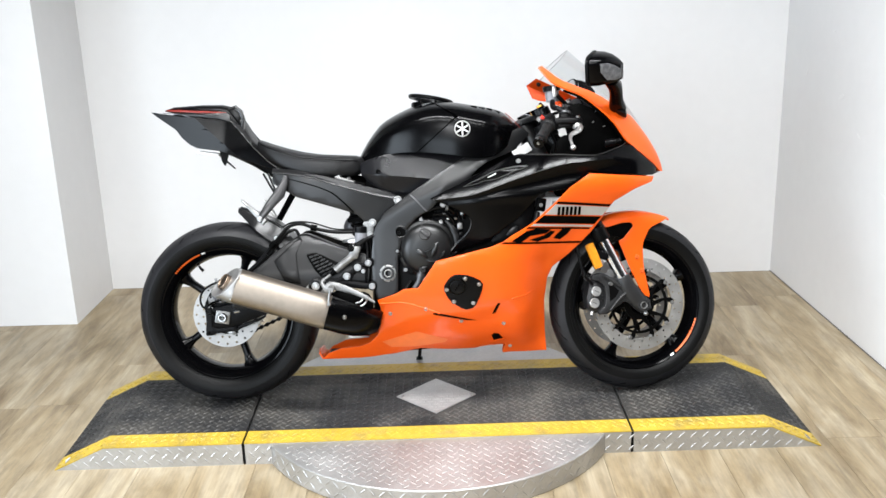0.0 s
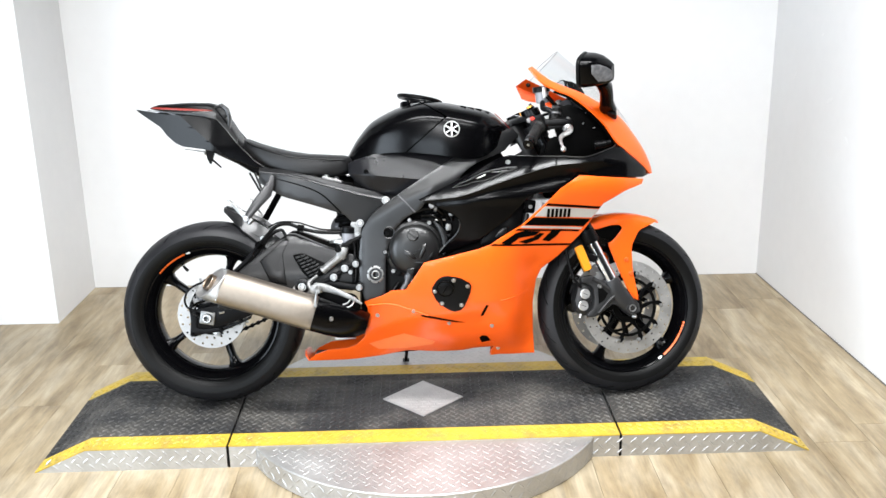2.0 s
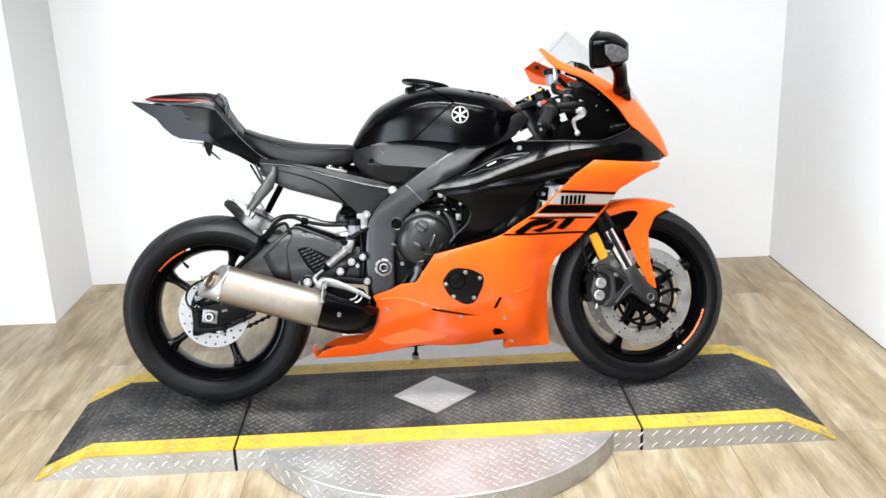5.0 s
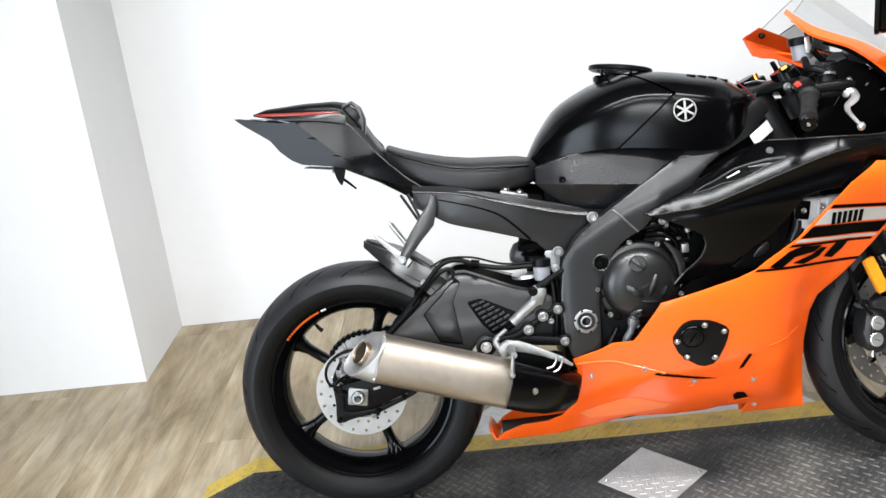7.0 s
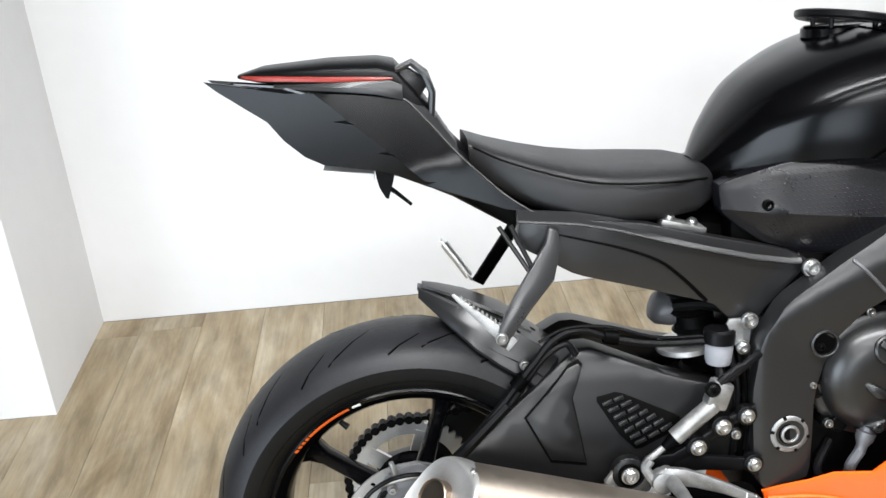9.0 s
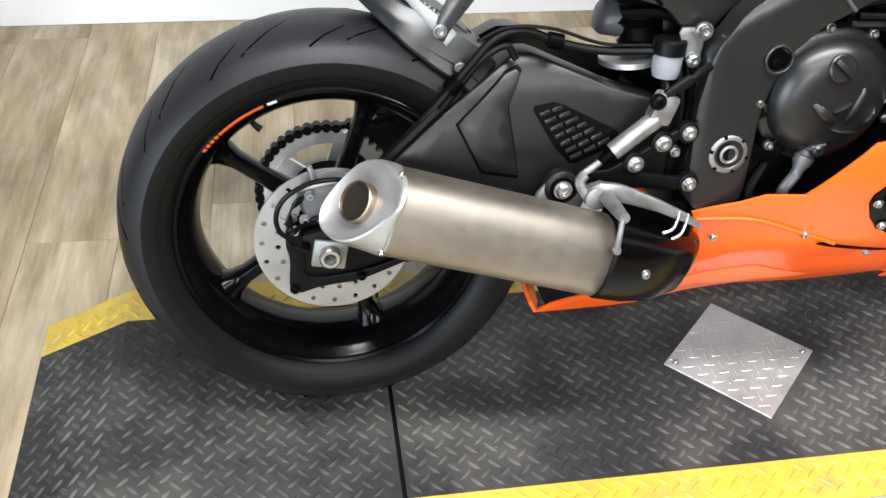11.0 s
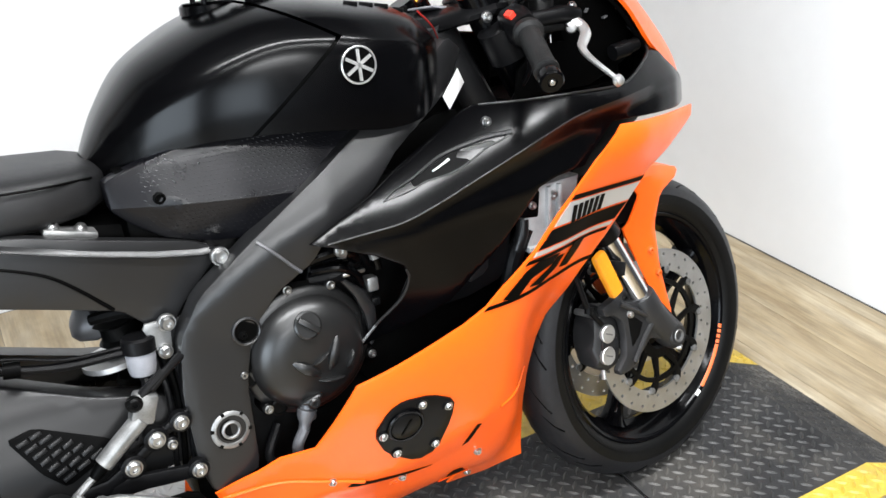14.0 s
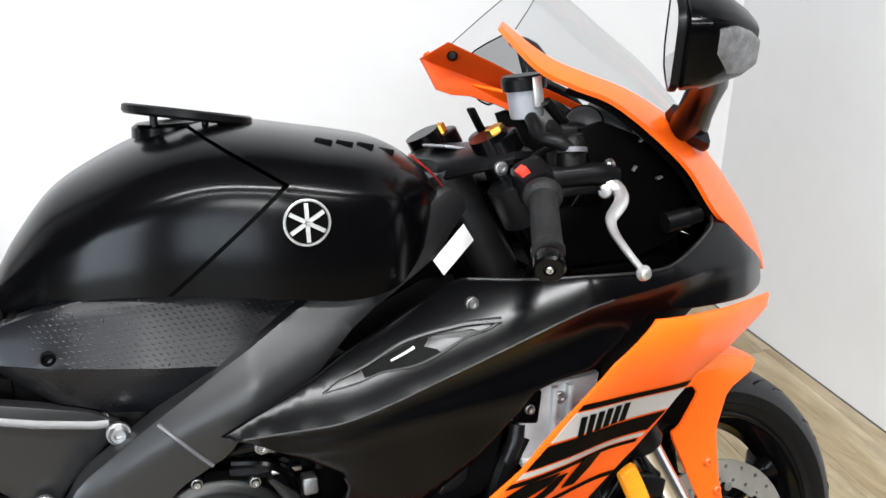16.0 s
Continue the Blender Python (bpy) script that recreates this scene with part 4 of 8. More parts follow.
# Flat near-black patch for the shaded inside of the opening.
put("vent_opening", panel([(0.197, 0.212), (0.205, 0.221), (0.222, 0.218), (0.236, 0.199), (0.206, 0.191)], lambda x, z: fair(x, z) - 0.0018, thick=0.001, rim=0), M_INK, bike)
put("belly_tab", panel([(0.192, 0.186), (0.206, 0.190), (0.238, 0.199), (0.246, 0.192), (0.205, 0.182)], lambda x, z: fair(x, z) - 0.005, thick=0.004, rim=0.001), M_ORANGE, bike)
put("belly_dimple", lathe([(0.0, 0.0), (0.0, 0.011), (-0.0015, 0.010), (-0.0015, 0.007), (0.0, 0.006)], 18), M_ORANGE, bike, m=aim((0.091, fair(0.091, 0.262), 0.262), facing(fair, 0.091, 0.262, 0.01)))
put("facet_edge", tube([(x, fair(x, z) - 0.0008, z) for x, z in ((0.262, 0.345), (0.300, 0.352), (0.345, 0.366))], (0.0022, 0.0006), 4, 6), M_ORANGE, bike)
# clear film on the belly
put("paint_film", panel([(-0.135, 0.172), (-0.165, 0.196), (-0.047, 0.232), (0.054, 0.201), (0.045, 0.188), (-0.05, 0.172)], lambda x, z: fair(x, z) - 0.0014, thick=0.0008, rim=0), M_FILM, bike)


# -- black side panels --
CREASE_X, CREASE_Z = (0.0, 0.149, 0.224, 0.321, 0.381, 0.438, 0.60, 0.80), (0.664, 0.680, 0.707, 0.739, 0.756, 0.770, 0.780, 0.765)


def crease(x):
    return float(np.interp(x, CREASE_X, CREASE_Z))


SIDE_LINE = field((0.0, 0.13, 0.30, 0.45, 0.53, 0.60, 0.68, 0.745, 0.79), (0, 1), ((0.184, 0.216, 0.230, 0.219, 0.206, 0.184, 0.150, 0.092, 0.016),) * 2)
TUCK = field((0.0, 0.06, 0.13, 0.20, 0.27, 0.8), (0, 1), ((0.45, 0.40, 0.24, 0.06, 0.0, 0.0),) * 2)
BULGE_X, BULGE_D = (0.14, 0.19, 0.26, 0.33, 0.40, 0.46, 0.55, 0.65), (0.020, 0.026, 0.040, 0.057, 0.066, 0.068, 0.056, 0.040)
ORANGE_X, ORANGE_Z = (0.023, 0.127, 0.234, 0.330, 0.404, 0.452, 0.514), (0.477, 0.501, 0.530, 0.587, 0.650, 0.697, 0.737)


def under_crease(d, b):
    """Depth below the crease line: a hollow, a rounded bulge, then a flank that falls away inwards."""
    depth = 0.0
    for k in (-2, -1, 0, 1, 2):
        q = max(0.0, d + 0.09 * b * k * min(1.0, d / (0.3 * b)))
        depth += float(np.interp(q / b, (0.0, 0.55, 1.05, 1.25, 1.6), (0.0, 0.30, 0.13, 0.15, 0.30))) * b + 0.17 * max(0.0, q - 1.6 * b)
    return depth / 5


def black_side(x, z):
    c = crease(x)
    w = SIDE_LINE(x, 0.5)
    if z > c:
        d = z - c
        w -= 0.50 * d + 6.0 * d * d if d < 0.08 else 0.081 + 1.0 * (d - 0.08)
    else:
        d = c - z
        b = float(np.interp(x, BULGE_X, BULGE_D))
        fade = float(np.interp(x, (0.0, 0.10, 0.55, 0.68), (0.55, 1.0, 1.0, 0.0)))
        w -= under_crease(d, b) * fade + 0.225 * (math.hypot(d - 0.02, 0.016) + d - 0.036) * TUCK(x, 0.5)
        near = float(np.interp(x, ORANGE_X, ORANGE_Z)) + 0.03 - z
        if near > 0 and x < 0.50:
            w = min(w, side_w(x, z) - 0.008)
    return -w


BLACK = [(0.008, 0.670), (0.044, 0.687), (0.107, 0.716), (0.171, 0.749), (0.273, 0.798), (0.293, 0.803), (0.362, 0.800), (0.448, 0.797), (0.517, 0.793), (0.552, 0.796), (0.603, 0.812), (0.642, 0.826), (0.644, 0.846), (0.630, 0.872), (0.604, 0.905), (0.619, 0.897), (0.656, 0.848),
         (0.680, 0.803), (0.725, 0.768), (0.777, 0.733), (0.735, 0.723), (0.618, 0.731), (0.514, 0.740), (0.453, 0.699), (0.444, 0.688), (0.385, 0.684), (0.354, 0.676), (0.337, 0.655), (0.314, 0.631), (0.286, 0.604), (0.243, 0.573), (0.200, 0.538), (0.142, 0.516), (0.064, 0.490),
         (0.090, 0.523), (0.126, 0.560), (0.138, 0.590), (0.132, 0.612), (0.096, 0.634), (0.049, 0.655)]
both("side_fairing", BLACK, black_side, M_BLACK_SATIN, bike, "satin black upper side fairing", res=0.0095, thick=0.005, folds=(tuple(zip(CREASE_X[:7], CREASE_Z[:7])),))
# raised scoop on the side panel
# Flat patch: the dark of the scoop mouth is put into colour.
put("scoop_opening", panel([(0.162, 0.7242), (0.197, 0.7397), (0.227, 0.7510), (0.237, 0.7523), (0.230, 0.7447), (0.243, 0.7418), (0.247, 0.7382), (0.217, 0.7277), (0.181, 0.7221), (0.163, 0.7186)], lambda x, z: black_side(x, z) - 0.0016, thick=0.001, rim=0, res=0.012), M_INK, bike)
# Paler facet: the light it catches is put into its colour.
put("scoop_facet", panel([(0.232, 0.7453), (0.241, 0.7533), (0.285, 0.7583), (0.290, 0.7569), (0.276, 0.7514), (0.245, 0.7447)], lambda x, z: black_side(x, z) - 0.003 + 0.5 * max(0.0, 0.757 - z), thick=0.003, rim=0.001, res=0.008), M_FRAME, bike)


def lip(pts, d, r):
    return tube([(x, black_side(x, z) - d, z) for x, z in pts], r, 5, 8)


# Paler lips: the highlights along the scoop are put into their colour.
put("scoop_lip", lip([(0.117, 0.7063), (0.142, 0.7187), (0.169, 0.7292), (0.207, 0.7474), (0.237, 0.7560), (0.262, 0.7607), (0.282, 0.7638), (0.318, 0.7652)], 0.0012, (0.0008, 0.0042)), M_SCOOP, bike)
put("scoop_lip", lip([(0.117, 0.7063), (0.141, 0.7103), (0.162, 0.7155), (0.181, 0.7221), (0.217, 0.7277), (0.247, 0.7382), (0.276, 0.7510), (0.302, 0.7579), (0.318, 0.7652)], 0.0008, (0.0008, 0.0018)), M_SCOOP, bike)
put("scoop_insert", lip([(0.193, 0.7332), (0.207, 0.7389), (0.220, 0.7447)], 0.004, (0.0014, 0.0022)), M_ALU, bike)
# Thin paler beads stand for the highlights on crease and panel edges.
put("crease_edge", lip([(x, crease(x)) for x in (0.03, 0.075, 0.132, 0.186, 0.241, 0.295, 0.367, 0.42, 0.455)], 0.0002, (0.0012, 0.0009)), M_SCOOP, bike)
put("lit_panel_edge", lip([(0.298, 0.803), (0.362, 0.800), (0.448, 0.797), (0.517, 0.793), (0.552, 0.796), (0.603, 0.812), (0.640, 0.826), (0.643, 0.846), (0.630, 0.871), (0.605, 0.903)], 0.001, 0.0018), M_FRAME, bike)
put("lit_panel_edge", lip([(0.134, 0.606), (0.138, 0.590), (0.127, 0.561), (0.091, 0.524), (0.068, 0.495)], 0.0006, (0.0016, 0.0022)), M_FRAME, bike)
put("lit_panel_edge", lip([(0.091, 0.524), (0.078, 0.508), (0.066, 0.493)], 0.0015, 0.0022), M_CAST, bike)
bolt(0.293, black_side(0.293, 0.781) - 0.001, 0.781, 0.0065, bike)
bolt(0.05, -0.18, 0.651, 0.007, bike)
st = [(0.279, 0.812), (0.336, 0.842), (0.354, 0.816), (0.296, 0.788)]
put("paper_label", panel(st, lambda x, z: -0.096 + 0.85 * (x - 0.279), thick=0.001, rim=0), M_WHITE, bike, "blank white paper sticker")

put("air_duct", panel(soften([(0.20, 0.52), (0.25, 0.52), (0.315, 0.535), (0.335, 0.60), (0.35, 0.66), (0.30, 0.64), (0.22, 0.57)], 1, 0.15), lambda x, z: -0.158, thick=0.02, res=0.04), M_BLACK_PLASTIC, bike)
put("duct_cover", panel(soften([(0.245, 0.540), (0.285, 0.552), (0.290, 0.578), (0.268, 0.570)], 1), lambda x, z: -0.163, thick=0.006, res=0.03), M_FRAME, bike)
# Near-black block and sheet added for the shaded depth behind the frame.
put("frame_gap_filler", box(0.02, 0.30, -0.07, 0.07, 0.69, 0.86, 0.01), M_INK, bike)
put("frame_front_filler", panel([(0.10, 0.72), (0.20, 0.755), (0.27, 0.785), (0.31, 0.785), (0.33, 0.70), (0.16, 0.66)], lambda x, z: -0.075, thick=0.01, res=0.06), M_INK, bike)

# -- frame --
FOLD = ((-0.172, 0.34), (-0.172, 0.557), (-0.161, 0.594), (-0.132, 0.616), (-0.028, 0.672), (0.123, 0.733), (0.182, 0.772), (0.242, 0.816), (0.32, 0.87))


def frame_y(x, z):
    w = float(np.interp(x, (-0.18, -0.1, 0.05, 0.2, 0.28, 0.345), (0.140, 0.152, 0.170, 0.145, 0.095, 0.05))) - 0.05 * max(0, 0.42 - z)
    # beyond the fold the spar slants inwards
    best, side = 9.0, 0.0
    for (ax, az), (bx, bz) in zip(FOLD, FOLD[1:]):
        dx, dz = bx - ax, bz - az
        t = min(1.0, max(0.0, ((x - ax) * dx + (z - az) * dz) / (dx * dx + dz * dz)))
        d = math.hypot(x - ax - t * dx, z - az - t * dz)
        if d < best:
            best, side = d, dx * (z - az) - dz * (x - ax)
    return -(w - (0.45 if side > 0 else 0.12) * (math.hypot(best, 0.011) - 0.011))


FRAME = [(0.345, 0.868), (0.285, 0.815), (0.179, 0.775), (0.116, 0.712), (0.045, 0.678), (0.016, 0.640), (-0.037, 0.610), (-0.078, 0.566), (-0.100, 0.491), (-0.104, 0.362), (-0.130, 0.352), (-0.172, 0.346), (-0.184, 0.402), (-0.186, 0.494),
         (-0.174, 0.575), (-0.140, 0.628), (-0.061, 0.684), (0.032, 0.744), (0.144, 0.810), (0.236, 0.858), (0.315, 0.893)]
both("main_frame", soften(FRAME, 1, 0.12), frame_y, M_FRAME, bike, "dark grey aluminium twin-spar frame", thick=0.04, res=0.011, rim=0.005, folds=(FOLD,))
put("weld_seam", tube([(x, frame_y(x, z) - 0.0005, z) for x, z in ((-0.054, 0.684), (-0.041, 0.672), (-0.028, 0.658), (-0.014, 0.642), (-0.002, 0.630))], 0.0026, 3, 6), M_CAST_DARK, bike)
pv = Vector((-0.134, frame_y(-0.134, 0.432) + 0.004, 0.432))
piv = put("swingarm_pivot", lathe([(0.004, 0), (0.004, 0.028), (-0.004, 0.028), (-0.006, 0.025), (-0.006, 0.0215), (-0.003, 0.020), (-0.003, 0.018), (-0.003, 0.017), (0.01, 0.017), (0.01, 0)], 28), M_CAST, bike, "bare metal swingarm pivot nut", m=Matrix.Translation(pv))
put("pivot_bore", lathe([(-0.004, 0.0), (-0.004, 0.0165), (0.008, 0.0165), (0.008, 0.0)], 24), M_DARK, piv, m=Matrix.Translation(pv))
put("pivot_axle", lathe([(-0.002, 0.0095), (-0.0065, 0.0095), (-0.0075, 0.011), (-0.0065, 0.0135), (-0.002, 0.0135)], 24), M_CAST, piv, m=Matrix.Translation(pv))
for k in range(6):
    put("notch", box(0.0240, 0.0285, -0.0068, -0.003, -0.0022, 0.0022), M_DARK, piv, m=Matrix.Translation(pv) @ Matrix.Rotation(radians(60 * k + 12), 4, "Y"))
fy = frame_y(-0.088, 0.566)
# Near-black disc paints the depth of the hole.
put("frame_hole", lathe([(-0.0015, 0), (-0.0015, 0.0145), (-0.003, 0.0165), (-0.003, 0.0185), (-0.001, 0.020), (0.006, 0.020)], 28), M_INK, bike, m=Matrix.Translation((-0.088, fy, 0.566)))
put("frame_hole_ring", lathe([(0.004, 0.0165), (-0.003, 0.0165), (-0.004, 0.018), (-0.003, 0.0205), (0.004, 0.0205)], 28), M_FRAME, bike, m=Matrix.Translation((-0.088, fy, 0.566)))
bolt(-0.094, fy - 0.001, 0.562, 0.005, bike, M_DARK)
# Near-black sheet paints the shade in the recess.
put("frame_recess", panel(soften([(-0.105, 0.530), (-0.085, 0.545), (-0.083, 0.515), (-0.100, 0.495)], 1), lambda x, z: frame_y(-0.1, 0.5) + 0.002, thick=0.004, res=0.03), M_INK, bike)

# -- engine --
eng = sub("engine")
put("crankcase", box(-0.14, 0.20, -0.105, 0.105, 0.27, 0.50, 0.02), M_DARK, eng)
bm = box(-0.11, 0.11, -0.12, 0.12, -0.11, 0.13, 0.015)
put("cylinder_head", bm, M_DARK, eng, m=pose(0.13, 0, 0.60, 0, 22, 0))
put("throttle_body", box(-0.16, 0.06, -0.09, 0.09, 0.58, 0.70, 0.015), M_DARK, eng)
put("gearbox", box(-0.19, -0.02, -0.10, 0.10, 0.30, 0.60, 0.02), M_DARK, eng)
c0 = Vector((-0.006, -0.112, 0.509))
clutch = put("clutch_cover", lathe([(0.0, 0.0), (0.0, 0.096), (-0.022, 0.096), (-0.026, 0.092), (-0.028, 0.084), (-0.036, 0.082), (-0.048, 0.074), (-0.056, 0.060), (-0.060, 0.040), (-0.061, 0.0)], 56), M_ENGINE, eng, "dark grey round clutch cover", m=Matrix.Translation(c0) @ Matrix.Rotation(radians(4), 4, "X"))
put("filler_cap", lathe([(0.0, 0.0), (0.0, 0.0195), (-0.012, 0.0195), (-0.014, 0.017), (-0.014, 0.0)], 26), M_ENGINE, clutch, m=Matrix.Translation((-0.011, -0.163, 0.556)) @ Matrix.Rotation(radians(-14), 4, "X"))
put("filler_grip", box(-0.017, 0.017, -0.019, -0.012, -0.004, 0.004, 0.0015), M_ENGINE, clutch, m=Matrix.Translation((-0.011, -0.164, 0.556)) @ Matrix.Rotation(radians(-14), 4, "X") @ Matrix.Rotation(radians(42), 4, "Y"))
for x, z, a, l, w in ((0.020, 0.508, -70, 0.026, 0.008), (-0.022, 0.496, 38, 0.024, 0.008), (0.044, 0.490, -62, 0.014, 0.004), (-0.020, 0.447, -12, 0.016, 0.006), (0.012, 0.470, 8, 0.02, 0.0025), (0.0, 0.505, -25, 0.016, 0.0025)):
    rings = [oval((t * l, dy, 0), (0, 0, 1), (0, 1, 0), w * q, 0.007 * q, 10, 2.4) for t, q, dy in ((-1.0, 0.25, 0.003), (-0.6, 0.8, 0.0), (0.0, 1.0, -0.001), (0.7, 0.7, 0.0), (1.0, 0.2, 0.003))]
    yy = -0.112 - float(np.interp(math.hypot(x + 0.006, z - 0.509), (0.0, 0.04, 0.06, 0.074), (0.061, 0.060, 0.056, 0.048)))
    put("cast_rib", loft(rings), M_ENGINE, clutch, m=Matrix.Translation((x, yy - 0.0008, z)) @ Matrix.Rotation(radians(a), 4, "Y"))
# Bosses darker than the cover: the shade of the bolt pockets put into colour.
for a in (62, 100, 140, 182, 222, 262, 20, -20):
    x, z = -0.004 + 0.098 * math.cos(radians(a)), 0.507 + 0.098 * math.sin(radians(a))
    put("bolt_boss", lathe([(0.01, 0.010), (-0.024, 0.009), (-0.026, 0.007), (-0.026, 0)], 12), M_DARK, clutch, m=Matrix.Translation((x, -0.116, z)))
    bolt(x, -0.142, z, 0.0052, clutch)
# Dark discs stand for the shaded recesses round the bolts.
for a in (158, 190, 232):
    x, z = -0.006 + 0.090 * math.cos(radians(a)), 0.509 + 0.090 * math.sin(radians(a))
    put("bolt_recess_shade", lathe([(0.006, 0.0), (0.006, 0.0125), (-0.018, 0.0125), (-0.019, 0.010), (-0.0165, 0.009), (-0.0165, 0.0)], 16), M_DARK, clutch, m=Matrix.Translation((x, -0.122, z)))
put("oil_sensor", lathe([(0.0, 0.0), (0.0, 0.013), (-0.010, 0.014), (-0.012, 0.011), (-0.022, 0.011), (-0.024, 0.014), (-0.034, 0.013), (-0.044, 0.008), (-0.052, 0.008), (-0.052, 0.0)], 14), M_CAST_DARK, eng, "grey oil sender", m=aim((-0.018, -0.150, 0.450), (-0.35, -0.10, -0.93)))
put("sensor_hose", tube([(-0.036, -0.156, 0.402), (-0.050, -0.155, 0.378), (-0.045, -0.145, 0.350)], 0.008, 4, 10), M_CAST_DARK, eng)
put("engine_pipe", loft([oval(c, (0.9, 0, 0.2), (0, 1, 0), a, 0.005, 10, 2.4) for c, a in (((0.058, -0.148, 0.598), 0.004), ((0.078, -0.150, 0.575), 0.010), ((0.090, -0.150, 0.545), 0.011), ((0.092, -0.148, 0.515), 0.008), ((0.088, -0.146, 0.492), 0.003))]), M_FRAME, eng)
bolt(-0.020, -0.17, 0.443, 0.008, eng, M_ENGINE)
for pts, r in (([(0.02, -0.12, 0.60), (0.06, -0.135, 0.605), (0.09, -0.13, 0.62), (0.10, -0.11, 0.65)], 0.011), ([(0.075, -0.13, 0.61), (0.095, -0.14, 0.56), (0.10, -0.13, 0.50)], 0.007), ([(0.04, -0.13, 0.628), (0.085, -0.14, 0.632), (0.11, -0.125, 0.60)], 0.006),
               ([(0.1, -0.14, 0.57), (0.085, -0.14, 0.53), (0.09, -0.13, 0.49)], 0.006), ([(-0.06, -0.11, 0.40), (-0.085, -0.125, 0.36), (-0.06, -0.13, 0.33)], 0.007)):
    put("hose", tube(pts, r, 5, 9), M_BLACK_PLASTIC, eng)
put("coolant_fitting", box(0.062, 0.090, -0.150, -0.110, 0.622, 0.655, 0.006), M_DARK, eng)
put("connector", box(0.094, 0.112, -0.150, -0.128, 0.568, 0.590, 0.004), M_CAST, eng)
put("connector", box(0.098, 0.112, -0.148, -0.125, 0.545, 0.558, 0.003), M_BLACK_PLASTIC, eng)
put("hose_clip", box(0.060, 0.095, -0.148, -0.140, 0.600, 0.606, 0.002), M_STEEL, eng)
for pts, r in (([(-0.005, -0.128, 0.628), (0.030, -0.146, 0.640), (0.062, -0.150, 0.640), (0.085, -0.142, 0.622)], 0.0085), ([(0.020, -0.135, 0.618), (0.055, -0.150, 0.618), (0.080, -0.148, 0.600), (0.088, -0.140, 0.570)], 0.0065), ([(0.100, -0.130, 0.655), (0.110, -0.146, 0.630), (0.116, -0.146, 0.600)], 0.006)):
    put("coolant_hose", tube(pts, r, 6, 10), M_BLACK_SATIN, eng)
for p, d, r in (((0.062, -0.150, 0.640), (1, 0.1, -0.2), 0.0088), ((0.112, -0.146, 0.620), (0.2, 0, -1), 0.0064)):
    put("hose_band", lathe([(-0.004, r), (-0.004, r + 0.0016), (0.004, r + 0.0016), (0.004, r)], 16), M_CAST, eng, m=aim(p, d))
put("sump", box(-0.10, 0.18, -0.03, 0.05, 0.17, 0.24, 0.02), M_DARK, eng)
# exhaust headers in front of the engine
for yy in (-0.075, -0.025, 0.025, 0.075):
    put("header_pipe", tube([(0.22, yy, 0.58), (0.30, yy, 0.52), (0.31, yy * 0.9, 0.38), (0.24, yy * 0.7, 0.26), (0.10, yy * 0.5, 0.22)], 0.017, 6, 10), M_DARK, eng)
# radiator
rad = sub("radiator")
RAD = pose(0.385, 0, 0.55, 0, 24, 0)
put("core", box(-0.018, 0.018, -0.155, 0.155, -0.12, 0.12), M_DARK, rad, m=RAD)
TANK_END = [(0.352, 0.648), (0.372, 0.664), (0.462, 0.664), (0.452, 0.625), (0.425, 0.585), (0.398, 0.562), (0.352, 0.566)]
both("side_tank", TANK_END, lambda x, z: -0.172 + 0.1 * max(0, x - 0.40), M_TANK_END, rad, "dull aluminium radiator end tank", thick=0.026, res=0.05, rim=0.004)
both("tank_rib", [(0.352, 0.566), (0.398, 0.562), (0.405, 0.570), (0.352, 0.575)], lambda x, z: -0.178, M_TANK_END, rad, thick=0.006, res=0.05)
for k in range(24):
    put("fin", box(-0.021, -0.0185, -0.15, 0.15, -0.118 + 0.0098 * k, -0.1165 + 0.0098 * k), M_SWING, rad, m=RAD)
for x in (0.392, 0.412):
    put("tank_ridge", loft([oval((x + 0.10 * (z - 0.60), -0.174, z), (1, 0, 0), (0, 1, 0), 0.0035, 0.005, 8, 4) for z in (0.572, 0.60, 0.63, 0.660)]), M_TANK_END, rad)
put("tank_bracket", box(-0.016, 0.016, -0.004, 0.004, -0.020, 0.022, 0.004), M_INK, rad, m=pose(0.362, -0.174, 0.640, 0, 10, 0))
put("radiator_hose", tube([(0.352, -0.166, 0.618), (0.347, -0.168, 0.595), (0.338, -0.164, 0.570)], 0.010, 4, 12), M_SWING, rad)
bolt(0.405, -0.174, 0.645, 0.006, rad)
put("spacer", lathe([(0.004, 0), (0.004, 0.011), (-0.004, 0.011), (-0.004, 0)], 18), M_INK, rad, m=Matrix.Translation((0.362, -0.176, 0.640)))
bolt(0.362, -0.182, 0.640, 0.005, rad)
put("hose", tube([(0.36, -0.16, 0.60), (0.335, -0.16, 0.56), (0.32, -0.15, 0.50), (0.30, -0.13, 0.44)], 0.014, 5, 10), M_BLACK_PLASTIC, rad)
# Near-black sheet added to darken the gap and hide the far fairing.
put("dark_inner_filler", panel([(0.06, 0.46), (0.17, 0.53), (0.33, 0.62), (0.40, 0.66), (0.44, 0.62), (0.38, 0.48), (0.30, 0.40), (0.12, 0.38)], lambda x, z: -0.122, thick=0.01, res=0.08), M_INK, rad)

